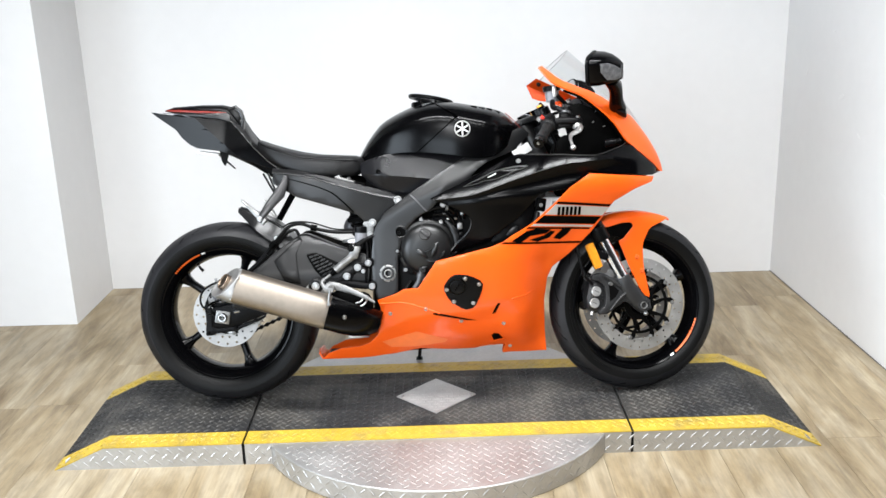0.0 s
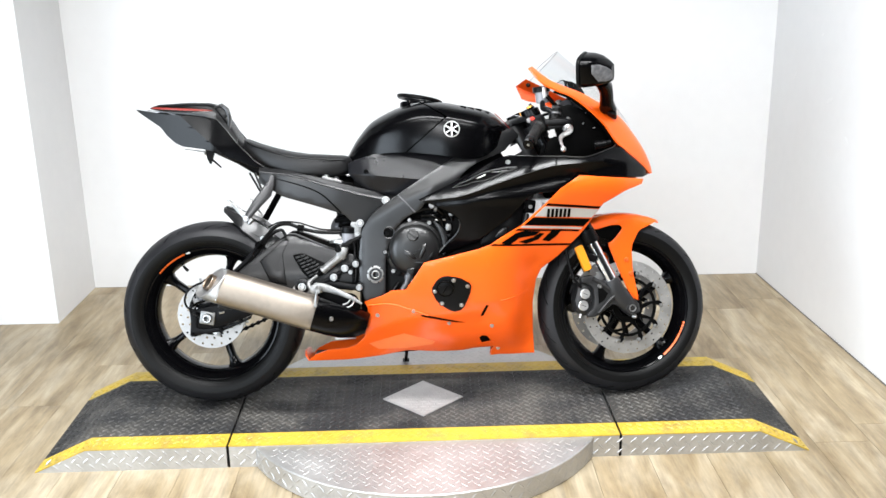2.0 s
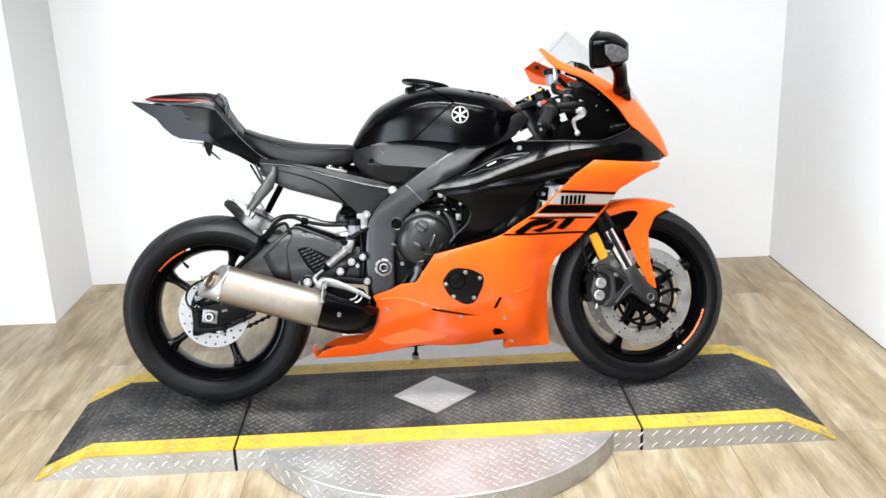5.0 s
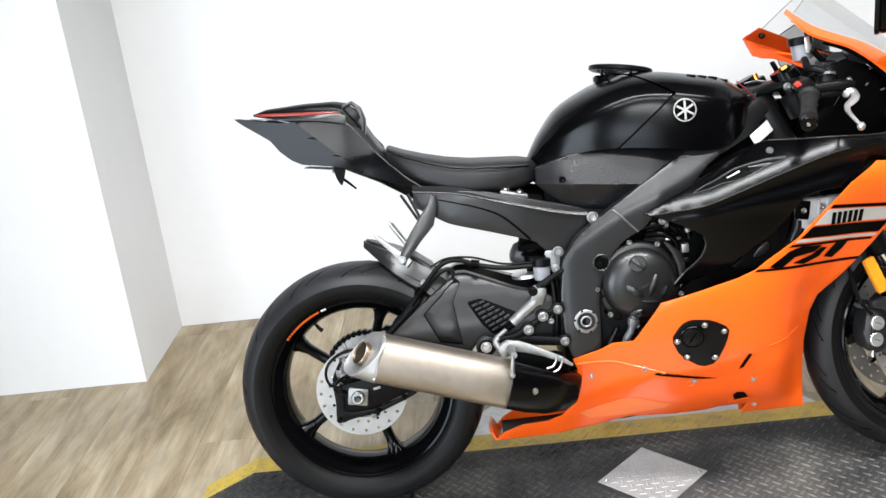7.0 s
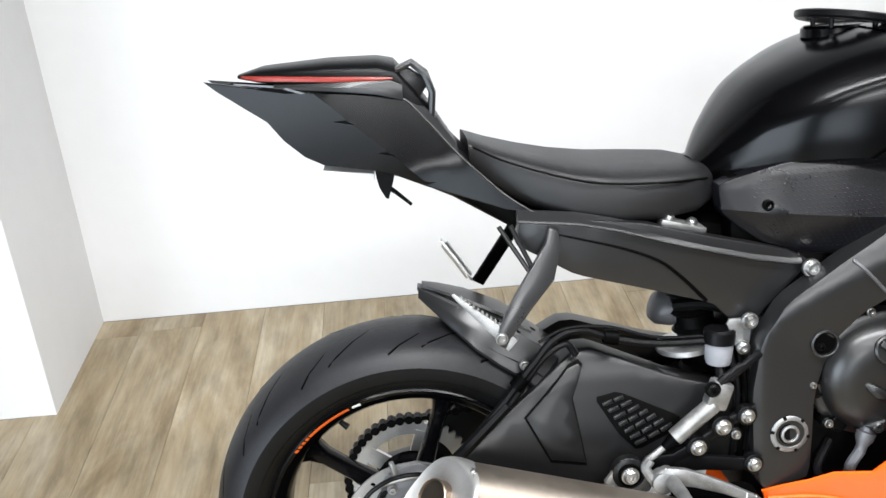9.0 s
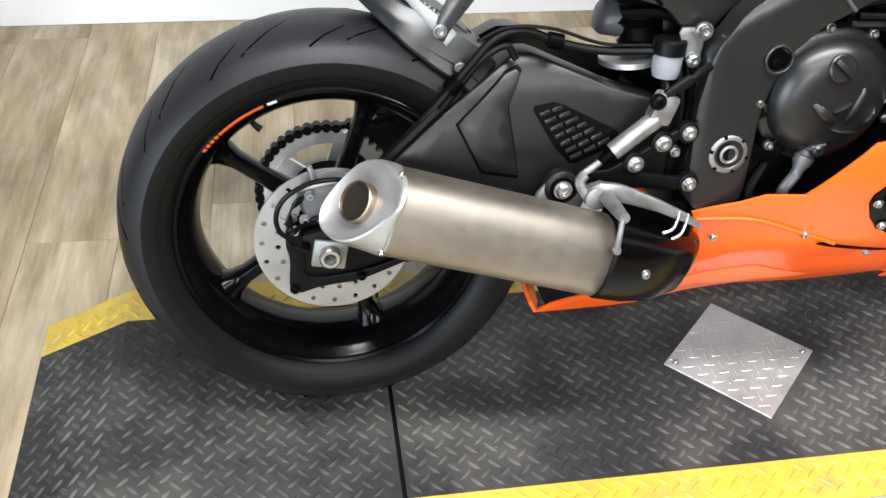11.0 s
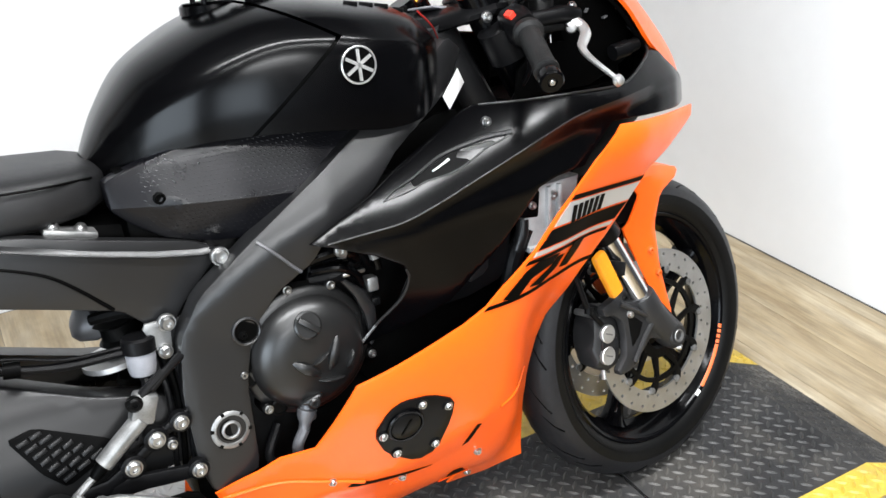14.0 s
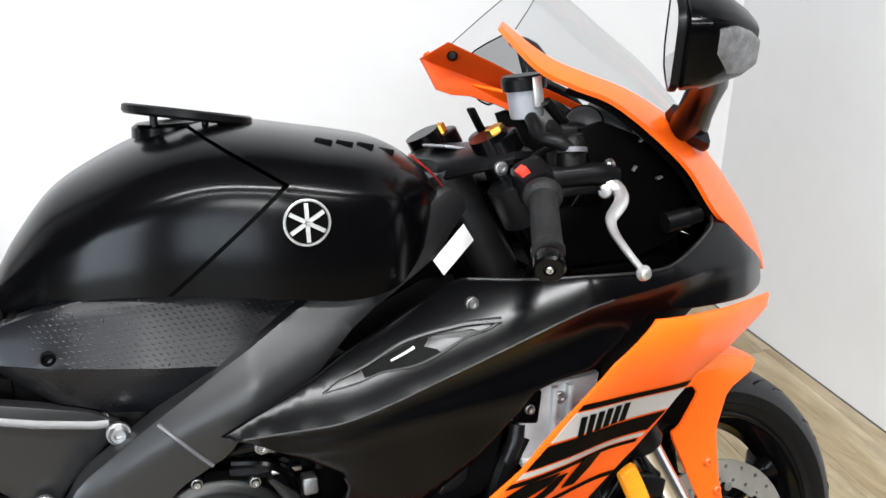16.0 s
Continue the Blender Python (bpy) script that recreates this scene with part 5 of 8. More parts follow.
# -- tank --
def ring_tank(x, zt, zb, w, grow=0.0):
    """One cross-section: flat flanks below a shoulder, a domed top."""
    pts = []
    sh = zt - 0.052 * min(1, (zt - zb) / 0.12)
    for y, z in ((0.955, zb), (0.985, zb + 0.35 * (sh - zb)), (0.995, zb + 0.72 * (sh - zb)), (0.985, sh - 0.008), (0.945, sh + 0.005), (0.82, sh + 0.52 * (zt - sh)), (0.58, sh + 0.82 * (zt - sh)), (0.30, sh + 0.97 * (zt - sh)), (0.0, zt)):
        pts.append((y * w + (grow if y else 0), z + grow * (1 if z > sh else 0.2)))
    pts = [(p.x, p.y) for p in spline([(y, z, 0) for y, z in pts], 3)]
    full = [(-y, z) for y, z in pts] + [(y, z) for y, z in pts[-2::-1]]
    return [Vector((x, y, z)) for y, z in full]


TANK = ((-0.222, 0.812, 0.776, 0.030), (-0.205, 0.842, 0.783, 0.056), (-0.185, 0.872, 0.792, 0.080), (-0.145, 0.918, 0.808, 0.118), (-0.095, 0.948, 0.8185, 0.152), (-0.037, 0.972, 0.8195, 0.176), (0.025, 0.985, 0.815, 0.192),
        (0.095, 0.980, 0.806, 0.203), (0.160, 0.968, 0.796, 0.203), (0.215, 0.957, 0.800, 0.190), (0.252, 0.946, 0.820, 0.158), (0.285, 0.922, 0.847, 0.115), (0.318, 0.882, 0.85, 0.065))


def tank_body(grow):
    dense = []
    n = len(TANK)
    flow = [field(list(range(n)), (0, 1), ([r[k] for r in TANK],) * 2) for k in range(4)]
    for q in np.linspace(0, n - 1, 61):
        dense.append(ring_tank(*[f(float(q), 0.5) for f in flow], grow))
    return loft(dense)


# the join runs up the flank to the shoulder, then back over the top
A_CO, A_NO = Vector((0.106, 0, 0.929)), Vector((0.109, 0, -0.129)).normalized()
B_CO, B_NO = Vector((0.106, 0, 0.929)), Vector((0.056, 0, 0.086)).normalized()
tank = sub("fuel_tank")
put("tank_core", tank_body(-0.006), M_INK, tank, m=SHEAR)


def split_tank(grow, front, gap):
    bm = tank_body(grow)
    for co, no in ((A_CO - A_NO * gap, A_NO), (B_CO - B_NO * gap, B_NO)):
        bmesh.ops.bisect_plane(bm, geom=bm.verts[:] + bm.edges[:] + bm.faces[:], plane_co=co, plane_no=no)
    gone = []
    for f in bm.faces:
        c = f.calc_center_median()
        ahead = (c - A_CO).dot(A_NO) > -gap or (c - B_CO).dot(B_NO) > -gap
        if ahead != front:
            gone.append(f)
    bmesh.ops.delete(bm, geom=gone, context="FACES")
    return bm


put("tank_shell", split_tank(0.0, False, 0.004), M_BLACK_SATIN, tank, "satin black fuel tank", m=SHEAR)
put("tank_cover", split_tank(0.002, True, 0.0), M_BLACK_SATIN, tank, "satin black front tank cover", m=SHEAR)
# round badge on the flank, a plain ringed disc with bars
bp = Vector((0.119, -0.1715, 0.889))
bd = (0, -1, 0.03)
badge = put("badge", lathe([(0.0, 0.0), (0.0, 0.0255), (-0.002, 0.0255), (-0.003, 0.0245), (-0.003, 0.0235), (-0.0012, 0.0228), (-0.0012, 0.0)], 36), M_ALU, tank, "round silver badge", m=aim(bp, bd))
put("badge_field", lathe([(-0.0009, 0.0), (-0.0009, 0.0226), (-0.0016, 0.0226), (-0.0016, 0.0)], 30), M_INK, badge, m=aim(bp, bd))
for k in range(3):
    put("badge_bar", box(-0.021, 0.021, -0.0034, -0.001, -0.0022, 0.0022), M_ALU, badge, m=aim(bp, bd) @ Matrix.Rotation(radians(60 * k + 30), 4, "Y"))
# vents on the tank top and the red trim at its nose
for k in range(4):
    for s in (1, -1):
        x = 0.160 + 0.025 * k
        row = [np.interp(x, [r[0] for r in TANK], [r[q] for r in TANK]) for q in (1, 2, 3)]
        ring = [p for p in ring_tank(x, row[0], row[1], row[2], 0.002) if p.y <= 0 and p.z > row[0] - 0.05]
        yy = 0.118 - 0.004 * k
        zz = float(np.interp(-yy, [p.y for p in ring], [p.z for p in ring]))
        put("tank_vent", box(-0.010, 0.010, -0.006, 0.006, -0.004, 0.0022, 0.001), M_INK, tank, m=SHEAR @ pose(x, -s * yy, zz, s * 24, 12, s * -24))
for s in (1, -1):
    put("tank_trim", tube([(0.262, s * -0.118, 0.938), (0.292, s * -0.10, 0.912), (0.318, s * -0.066, 0.885)], (0.0016, 0.0012), 4, 6), mat("dark_red_trim", (0.25, 0.012, 0.01), 0.4, vary=0.1, scale=40), tank, m=SHEAR)
# ring mount over the filler cap
put("filler_base", lathe([(0.0, 0.0), (0.0, 0.046), (0.012, 0.045), (0.016, 0.040), (0.016, 0.0)], 36), M_BLACK_SATIN, tank, m=SHEAR @ pose(0.0, 0.0, 0.972, 90, 0, 0))
ringp = sub("filler_ring_mount")
mm = pose(0.021, 0.035, 0.995, -3, 10.5, 0)
bm = lathe([(-0.005, 0.054), (-0.006, 0.058), (-0.006, 0.073), (-0.003, 0.076), (0.004, 0.076), (0.006, 0.073), (0.006, 0.058), (0.004, 0.054), (-0.005, 0.054)], 44)
put("ring", bm, M_BLACK_PLASTIC, ringp, "black tank ring over the filler cap", m=mm @ Matrix.Rotation(radians(90), 4, "X"))
for a in (20, 80, 140, 200, 260, 320):
    put("tab", box(0.046, 0.064, -0.007, 0.007, -0.006, 0.001, 0.002), M_BLACK_PLASTIC, ringp, m=mm @ Matrix.Rotation(radians(a), 4, "Z"))
for a in (0, 72, 144, 216, 288):
    put("spacer", tube([mm @ Vector((0.05 * math.cos(radians(a)), 0.05 * math.sin(radians(a)), 0.0)), Vector((0.022 + 0.05 * math.cos(radians(a)), 0.035 + 0.05 * math.sin(radians(a)), 0.968))], 0.004, 1, 8), M_BLACK_PLASTIC, ringp)

# -- grip panels below the tank --
def knee_y(x, z):
    fold = 0.735 - 0.10 * x
    return -float(np.interp(x, (-0.215, -0.15, -0.05, 0.05, 0.16), (0.090, 0.116, 0.132, 0.136, 0.124))) + 0.42 * max(0, fold - z) + 0.28 * max(0, z - fold)


KNEE = soften([(-0.2155, 0.788), (-0.200, 0.7955), (-0.167, 0.806), (-0.133, 0.8155), (-0.088, 0.820), (-0.020, 0.822), (0.070, 0.812), (0.150, 0.802), (0.150, 0.790), (0.087, 0.752), (0.004, 0.709), (-0.055, 0.682), (-0.10, 0.686), (-0.158, 0.705), (-0.192, 0.730), (-0.214, 0.752)], 1, 0.12)
both("grip_panel", KNEE, knee_y, M_KNEE, bike, "dark patterned plastic grip panel under the tank", thick=0.03, res=0.02, rim=0.003, folds=(((-0.2145, 0.7565), (0.06, 0.729)),))
vs, fs = [], []
for r in range(22):
    for c in range(48):
        x, z = -0.205 + 0.0074 * (c + 0.5 * (r % 2)), 0.696 + 0.0058 * r
        top = float(np.interp(x, (-0.2, -0.133, -0.09, 0.0, 0.14), (0.788, 0.808, 0.812, 0.812, 0.80)))
        low = float(np.interp(x, (-0.2, -0.16, -0.1, -0.055, 0.0, 0.087, 0.14), (0.745, 0.715, 0.695, 0.692, 0.716, 0.758, 0.79)))
        if not low < z < top or math.hypot(x + 0.156, z - 0.761) < 0.013 or x < -0.175:
            continue
        n = len(vs)
        for dx, dz, dy in ((-0.0028, 0.0014, 0), (0.0004, 0.0010, 0), (0.0028, -0.0014, 0), (-0.0004, -0.0010, 0), (0, 0, -0.00034)):
            vs.append((x + dx, knee_y(x + dx, z + dz) + dy, z + dz))
        fs += [(n, n + 1, n + 4), (n + 1, n + 2, n + 4), (n + 2, n + 3, n + 4), (n + 3, n, n + 4)]
me = bpy.data.meshes.new("grip_texture")
me.from_pydata(vs, [], fs)
tagged(link_mesh("grip_texture", me, M_KNEE, bike, smooth=False), kind="stuff")
put("panel_screw", lathe([(0.002, 0), (0.002, 0.008), (-0.003, 0.008), (-0.004, 0.006), (-0.001, 0.004), (-0.001, 0)], 14), M_INK, bike, m=Matrix.Translation((-0.156, knee_y(-0.156, 0.762), 0.761)))
# Near-black block stands for the shaded gap under tank and seat.
put("seat_gap_filler", box(-0.20, 0.10, -0.085, 0.085, 0.66, 0.80, 0.01), M_INK, bike)

# -- seat and tail --
seat_rings = []
for x, zt, zb, w in ((-0.205, 0.798, 0.770, 0.060), (-0.215, 0.809, 0.756, 0.084), (-0.240, 0.815, 0.746, 0.106), (-0.30, 0.819, 0.742, 0.126), (-0.36, 0.823, 0.744, 0.132), (-0.42, 0.833, 0.755, 0.124), (-0.47, 0.846, 0.773, 0.110), (-0.52, 0.862, 0.80, 0.092), (-0.555, 0.876, 0.832, 0.072)):
    seat_rings.append(oval((x, 0, (zt + zb) / 2), (0, 1, 0), (0, 0, 1), w, (zt - zb) / 2, 36, 4.5))
seat = put("seat", loft(seat_rings), M_SEAT, bike, "black vinyl rider seat", m=SHEAR)
put("seat_piping", tube([(-0.225, -0.066, 0.797), (-0.30, -0.099, 0.803), (-0.40, -0.100, 0.813), (-0.50, -0.073, 0.843), (-0.55, -0.045, 0.866)], 0.0018, 5, 6), M_INK, seat)


def tail_y(x, z):
    """A flat flank, and behind a slanting fold a facet that turns in towards the tip."""
    fold = -0.765 + 1.095 * (0.96 - z)
    return SIDE_SHIFT * (z - 0.25) - float(np.interp(x, (-0.66, -0.48), (0.088, 0.108))) + 0.38 * max(0.0, fold - x) + 0.20 * (z - 0.90) + 0.25 * max(0.0, 0.85 - z) * float(np.interp(x, (-0.70, -0.60, -0.50), (0.0, 1.0, 0.6)))


TAIL = [(-0.917, 0.980), (-0.853, 0.969), (-0.810, 0.962), (-0.768, 0.958), (-0.700, 0.951), (-0.645, 0.943), (-0.632, 0.935), (-0.572, 0.862), (-0.511, 0.801), (-0.475, 0.776), (-0.513, 0.782), (-0.570, 0.803), (-0.617, 0.820), (-0.656, 0.836), (-0.684, 0.844), (-0.759, 0.855), (-0.784, 0.867), (-0.811, 0.891), (-0.832, 0.919), (-0.899, 0.965)]
both("tail_cover", TAIL, tail_y, M_BLACK_SATIN, bike, "satin black tail side cover", thick=0.006, res=0.016, rim=0.002, folds=(((-0.762, 0.957), (-0.620, 0.828)),))
for ob in [o for o in bike.children if o.name.startswith("tail_cover")]:
    ob.data.set_sharp_from_angle(angle=radians(14))
# grey ledge between the cover and the cowl, and the dark slots behind it
for s in (1, -1):
    rings = []
    for x, z, d in ((-0.805, 0.9625, 0.004), (-0.768, 0.9585, 0.010), (-0.70, 0.9525, 0.022), (-0.650, 0.946, 0.026), (-0.634, 0.936, 0.022), (-0.60, 0.898, 0.016), (-0.572, 0.863, 0.014)):
        y, c = tail_y(x, z), SIDE_SHIFT * (z - 0.25)
        mid = (lambda q: q) if s > 0 else (lambda q, c=c: 2 * c - q)
        rings.append([Vector((x, mid(y + a * d), z + b * d)) for a, b in ((0.10, -0.12), (0.95, 0.88), (1.2, 0.7), (0.4, -0.3))])
    put("tail_ledge", loft(rings), M_FRAME, bike, "grey tail ledge")
put("tail_slot", panel([(-0.842, 0.9655), (-0.826, 0.9690), (-0.790, 0.9640), (-0.775, 0.9575), (-0.800, 0.9580)], lambda x, z: tail_y(x, z) - 0.0015, thick=0.002, rim=0), M_INK, bike)
put("tail_tab", panel([(-0.872, 0.9760), (-0.805, 0.9690), (-0.772, 0.9575), (-0.778, 0.9565), (-0.808, 0.9665), (-0.872, 0.9735)], lambda x, z: tail_y(x, z) - 0.004, thick=0.003, rim=0), M_CAST_DARK, bike)
for x, z, l in ((-0.722, 0.914, 0.016), (-0.668, 0.868, 0.014)):
    put("tail_slot", panel([(x - l, z + 0.002), (x, z + 0.003), (x + l * 0.8, z - 0.003), (x, z - 0.001)], lambda x, z: tail_y(x, z) - 0.0015, thick=0.002, rim=0), M_INK, bike)
put("tail_edge", tube([(x, tail_y(x, z) - 0.001, z) for x, z in ((-0.640, 0.940), (-0.632, 0.934), (-0.602, 0.899), (-0.572, 0.862), (-0.540, 0.829), (-0.511, 0.801), (-0.476, 0.776))], 0.0016, 4, 6), M_FRAME, bike)
rings = []
for x, zt, zb, w in ((-0.868, 0.986, 0.980, 0.024), (-0.835, 0.9945, 0.972, 0.052), (-0.74, 0.9985, 0.955, 0.074), (-0.672, 0.9965, 0.945, 0.080), (-0.648, 0.991, 0.935, 0.080), (-0.622, 0.960, 0.90, 0.078), (-0.60, 0.925, 0.87, 0.076), (-0.575, 0.880, 0.85, 0.074), (-0.552, 0.853, 0.83, 0.07)):
    rings.append(oval((x, 0, (zt + zb) / 2), (0, 1, 0), (0, 0, 1), w, (zt - zb) / 2, 24, 3))
cowl = put("seat_cowl", loft(rings), M_BLACK_PLASTIC, bike, "black pillion seat cowl", m=SHEAR)
for s in (1, -1):
    rings = []
    for x, z, w, h in ((-0.862, 0.983, 0.030, 0.0015), (-0.835, 0.9805, 0.055, 0.0034), (-0.74, 0.9735, 0.077, 0.0034), (-0.68, 0.9700, 0.083, 0.0026), (-0.652, 0.9685, 0.082, 0.0010)):
        rings.append([Vector((x, -s * (w + a), z + b * h)) for a, b in ((-0.004, -1), (0.002, -1), (0.003, 0), (0.002, 1), (-0.004, 1))])
    put("tail_light_strip", loft(rings), M_RED, cowl, "red tail light strip", m=SHEAR)
for s in (1, -1):
    rings = []
    for x, z0, z1, w in ((-0.815, 0.966, 0.971, 0.060), (-0.74, 0.958, 0.9690, 0.077), (-0.68, 0.950, 0.9670, 0.083), (-0.655, 0.943, 0.9660, 0.083), (-0.640, 0.938, 0.958, 0.080)):
        rings.append([Vector((x, -s * (w + a), z)) for a, z in ((-0.006, z0), (0.004, z0), (0.0055, (z0 + z1) / 2), (0.0015, z1), (-0.006, z1))])
    put("cowl_band", loft(rings), M_FRAME, cowl, "grey band under the light strip", m=SHEAR)
put("strap_loop", loft([oval(c, (0, 1, 0), d, 0.014, 0.005, 10, 4) for c, d in (((-0.648, -0.022, 0.978), (0.2, 0, 1)), ((-0.625, -0.024, 0.987), (0.3, 0, 1)), ((-0.608, -0.026, 0.972), (1, 0, 0.6)), ((-0.599, -0.028, 0.945), (1, 0, 0.2)), ((-0.603, -0.030, 0.910), (1, 0, -0.1)))]), M_FRAME, cowl, "grey folded strap")
put("strap_block", box(-0.022, 0.022, -0.012, 0.012, -0.016, 0.016, 0.005), M_SWING, cowl, m=pose(-0.628, -0.020, 0.960, 0, 35, 0))
rings = []
for x, zt, zb, w in ((-0.86, 0.966, 0.955, 0.012), (-0.80, 0.962, 0.91, 0.032), (-0.74, 0.955, 0.872, 0.050), (-0.66, 0.935, 0.828, 0.060), (-0.58, 0.86, 0.79, 0.075), (-0.50, 0.78, 0.74, 0.08), (-0.44, 0.78, 0.70, 0.08), (-0.30, 0.76, 0.69, 0.08), (-0.18, 0.74, 0.66, 0.08)):
    rings.append(oval((x, 0, (zt + zb) / 2), (0, 1, 0), (0, 0, 1), w, (zt - zb) / 2, 16, 3))
put("subframe_core", loft(rings), M_INK, bike, m=SHEAR)
put("licence_light_bracket", box(-0.037, 0.037, -0.045, 0.045, -0.005, 0.005, 0.002), M_WHITE, bike, "white licence plate light housing", m=pose(-0.726, 0.030, 0.836, 0, 8, 0))
put("tail_bracket", loft([[Vector((x, y, z)) for x, y, z in ((x0, -0.004, z0), (x0, 0.004, z0), (x1, 0.004, z1), (x1, -0.004, z1))] for x0, z0, x1, z1 in ((-0.690, 0.860, -0.655, 0.850), (-0.687, 0.826, -0.664, 0.818), (-0.684, 0.812, -0.668, 0.806), (-0.676, 0.796, -0.672, 0.795))]), M_DARK, bike)
put("bracket_rod", tube([(-0.680, 0.0, 0.818), (-0.661, 0.0, 0.803), (-0.640, 0.0, 0.783)], (0.0042, 0.0024), 3, 8), M_BLACK_PLASTIC, bike)


def sub_y(x, z):
    return -float(np.interp(x, (-0.52, -0.40, -0.25, -0.09), (0.098, 0.110, 0.112, 0.104))) + 0.10 * max(0, 0.70 - z)


SUBF = [(-0.506, 0.735), (-0.469, 0.713), (-0.425, 0.686), (-0.324, 0.655), (-0.232, 0.625), (-0.197, 0.588), (-0.168, 0.588), (-0.150, 0.612), (-0.105, 0.655), (-0.092, 0.675), (-0.125, 0.694), (-0.247, 0.728), (-0.330, 0.752), (-0.430, 0.766), (-0.495, 0.775)]
both("subframe_cover", soften(SUBF, 1, 0.1), sub_y, M_FRAME, bike, "dark grey subframe side cover", thick=0.02, res=0.025, rim=0.004)
rings = []
for x, z in ((-0.50, 0.766), (-0.42, 0.757), (-0.369, 0.745), (-0.284, 0.717), (-0.179, 0.686), (-0.12, 0.673), (-0.105, 0.672)):
    y = sub_y(x, z)
    rings.append([Vector((x, y + 0.002, z - 0.002)), Vector((x, y - 0.007, z + 0.001)), Vector((x, y - 0.006, z + 0.004)), Vector((x, y + 0.010, z + 0.016)), Vector((x, y + 0.016, z + 0.015)), Vector((x, y + 0.012, z - 0.002))])
put("cover_flange", loft(rings), M_FRAME, bike)
put("cover_step", tube([(x, sub_y(x, z) - 0.0004, z) for x, z in ((-0.446, 0.745), (-0.414, 0.736), (-0.359, 0.719), (-0.31, 0.697), (-0.276, 0.668), (-0.241, 0.630))], (0.0012, 0.0028), 4, 8), M_INK, bike)
bolt(-0.096, -0.118, 0.668, 0.0105, bike, h=0.009)
bolt(-0.181, -0.112, 0.596, 0.010, bike, h=0.009)
for x, z in ((-0.286, 0.749), (-0.254, 0.740)):
    bolt(x, -0.085, z, 0.007, bike, d=(0.25, -0.4, 1))
put("seat_bracket", box(-0.033, 0.033, -0.095, -0.06, -0.005, 0.005, 0.003), M_CAST, bike, m=pose(-0.268, 0, 0.737, 0, 16, 0))

# pillion footrest bracket
put("footrest_bracket", loft([oval(c, (0, 1, 0), (0.85, 0, -0.52), a, b, 12, 3.5) for c, a, b in (((-0.455, -0.118, 0.757), 0.006, 0.008), ((-0.458, -0.124, 0.735), 0.007, 0.012), ((-0.475, -0.132, 0.700), 0.007, 0.019), ((-0.503, -0.142, 0.668), 0.007, 0.016), ((-0.530, -0.150, 0.632), 0.007, 0.012), ((-0.540, -0.152, 0.612), 0.007, 0.009))]), M_SCOOP, bike, "grey pillion footrest bracket")
for k in range(2):
    put("bracket_stay", tube([(-0.528 + 0.016 * k, -0.110, 0.765), (-0.490 + 0.006 * k, -0.130, 0.700)], 0.0035, 1, 8), M_SWING, bike)
peg = put("pillion_footrest", loft([oval(c, (0.68, 0, 0.73), (0.3, 0.9, -0.2), a, b, 10, 4) for c, a, b in (((-0.522, -0.152, 0.609), 0.011, 0.006), ((-0.535, -0.150, 0.624), 0.010, 0.006), ((-0.565, -0.144, 0.652), 0.0065, 0.0055), ((-0.592, -0.138, 0.678), 0.0035, 0.005), ((-0.598, -0.137, 0.684), 0.002, 0.004))]), M_CAST, bike, "folded bare metal pillion footrest")
for k in range(11):
    q = k / 10
    p = Vector((-0.540, -0.150, 0.629)).lerp(Vector((-0.590, -0.139, 0.677)), q) + Vector((0.68, 0, 0.73)) * (0.0098 - 0.0062 * q)
    put("peg_tooth", box(-0.0012, 0.0012, -0.004, 0.004, -0.0022, 0.0016, 0.0004), M_CAST, peg, m=Matrix.Translation(p) @ Matrix.Rotation(radians(43), 4, "Y"))
bolt(-0.538, -0.158, 0.622, 0.007, bike)
put("far_footrest_bracket", loft([oval(c, (0, 1, 0), (0.85, 0, -0.52), 0.007, 0.011, 10, 3.5) for c in ((-0.45, 0.15, 0.745), (-0.475, 0.17, 0.69), (-0.535, 0.20, 0.596))]), M_INK, bike)
far_peg = put("far_footrest", tube([(-0.548, 0.206, 0.606), (-0.568, 0.215, 0.636), (-0.586, 0.223, 0.663)], 0.0075, 3, 10), M_ALU, bike, "serrated bare metal pillion footrest")
for k in range(10):
    p = Vector((-0.550, 0.206, 0.609)).lerp(Vector((-0.586, 0.222, 0.662)), k / 9)
    put("peg_tooth", box(-0.0018, 0.0018, -0.010, 0.010, -0.0095, 0.0095, 0.0006), M_ALU, far_peg, m=Matrix.Translation(p) @ Matrix.Rotation(radians(-34), 4, "Y"))

# -- swingarm --
def swing_y(x, z):
    return -float(np.interp(z, (0.36, 0.44, 0.52, 0.57), (0.118, 0.115, 0.092, 0.062)))


SWING = soften([(-0.640, 0.375), (-0.588, 0.440), (-0.520, 0.496), (-0.425, 0.562), (-0.400, 0.562), (-0.285, 0.515), (-0.20, 0.492), (-0.16, 0.45), (-0.18, 0.40), (-0.28, 0.385), (-0.36, 0.375), (-0.45, 0.36), (-0.60, 0.325), (-0.65, 0.33)], 1, 0.1)
arm = sub("swingarm")
put("arm", panel(SWING, swing_y, thick=0.04, res=0.022, rim=0.006), M_SWING, arm, "dark grey braced swingarm")
put("arm", panel(SWING, swing_y, thick=0.04, res=0.022, rim=0.006, side=-1), M_SWING, arm)
put("axle_plate", panel(soften([(-0.735, 0.325), (-0.64, 0.345), (-0.56, 0.36), (-0.50, 0.36), (-0.50, 0.32), (-0.64, 0.268), (-0.728, 0.258)], 1, 0.15), lambda x, z: -0.108, thick=0.022, rim=0.004, res=0.05), M_BLACK_PLASTIC, arm)
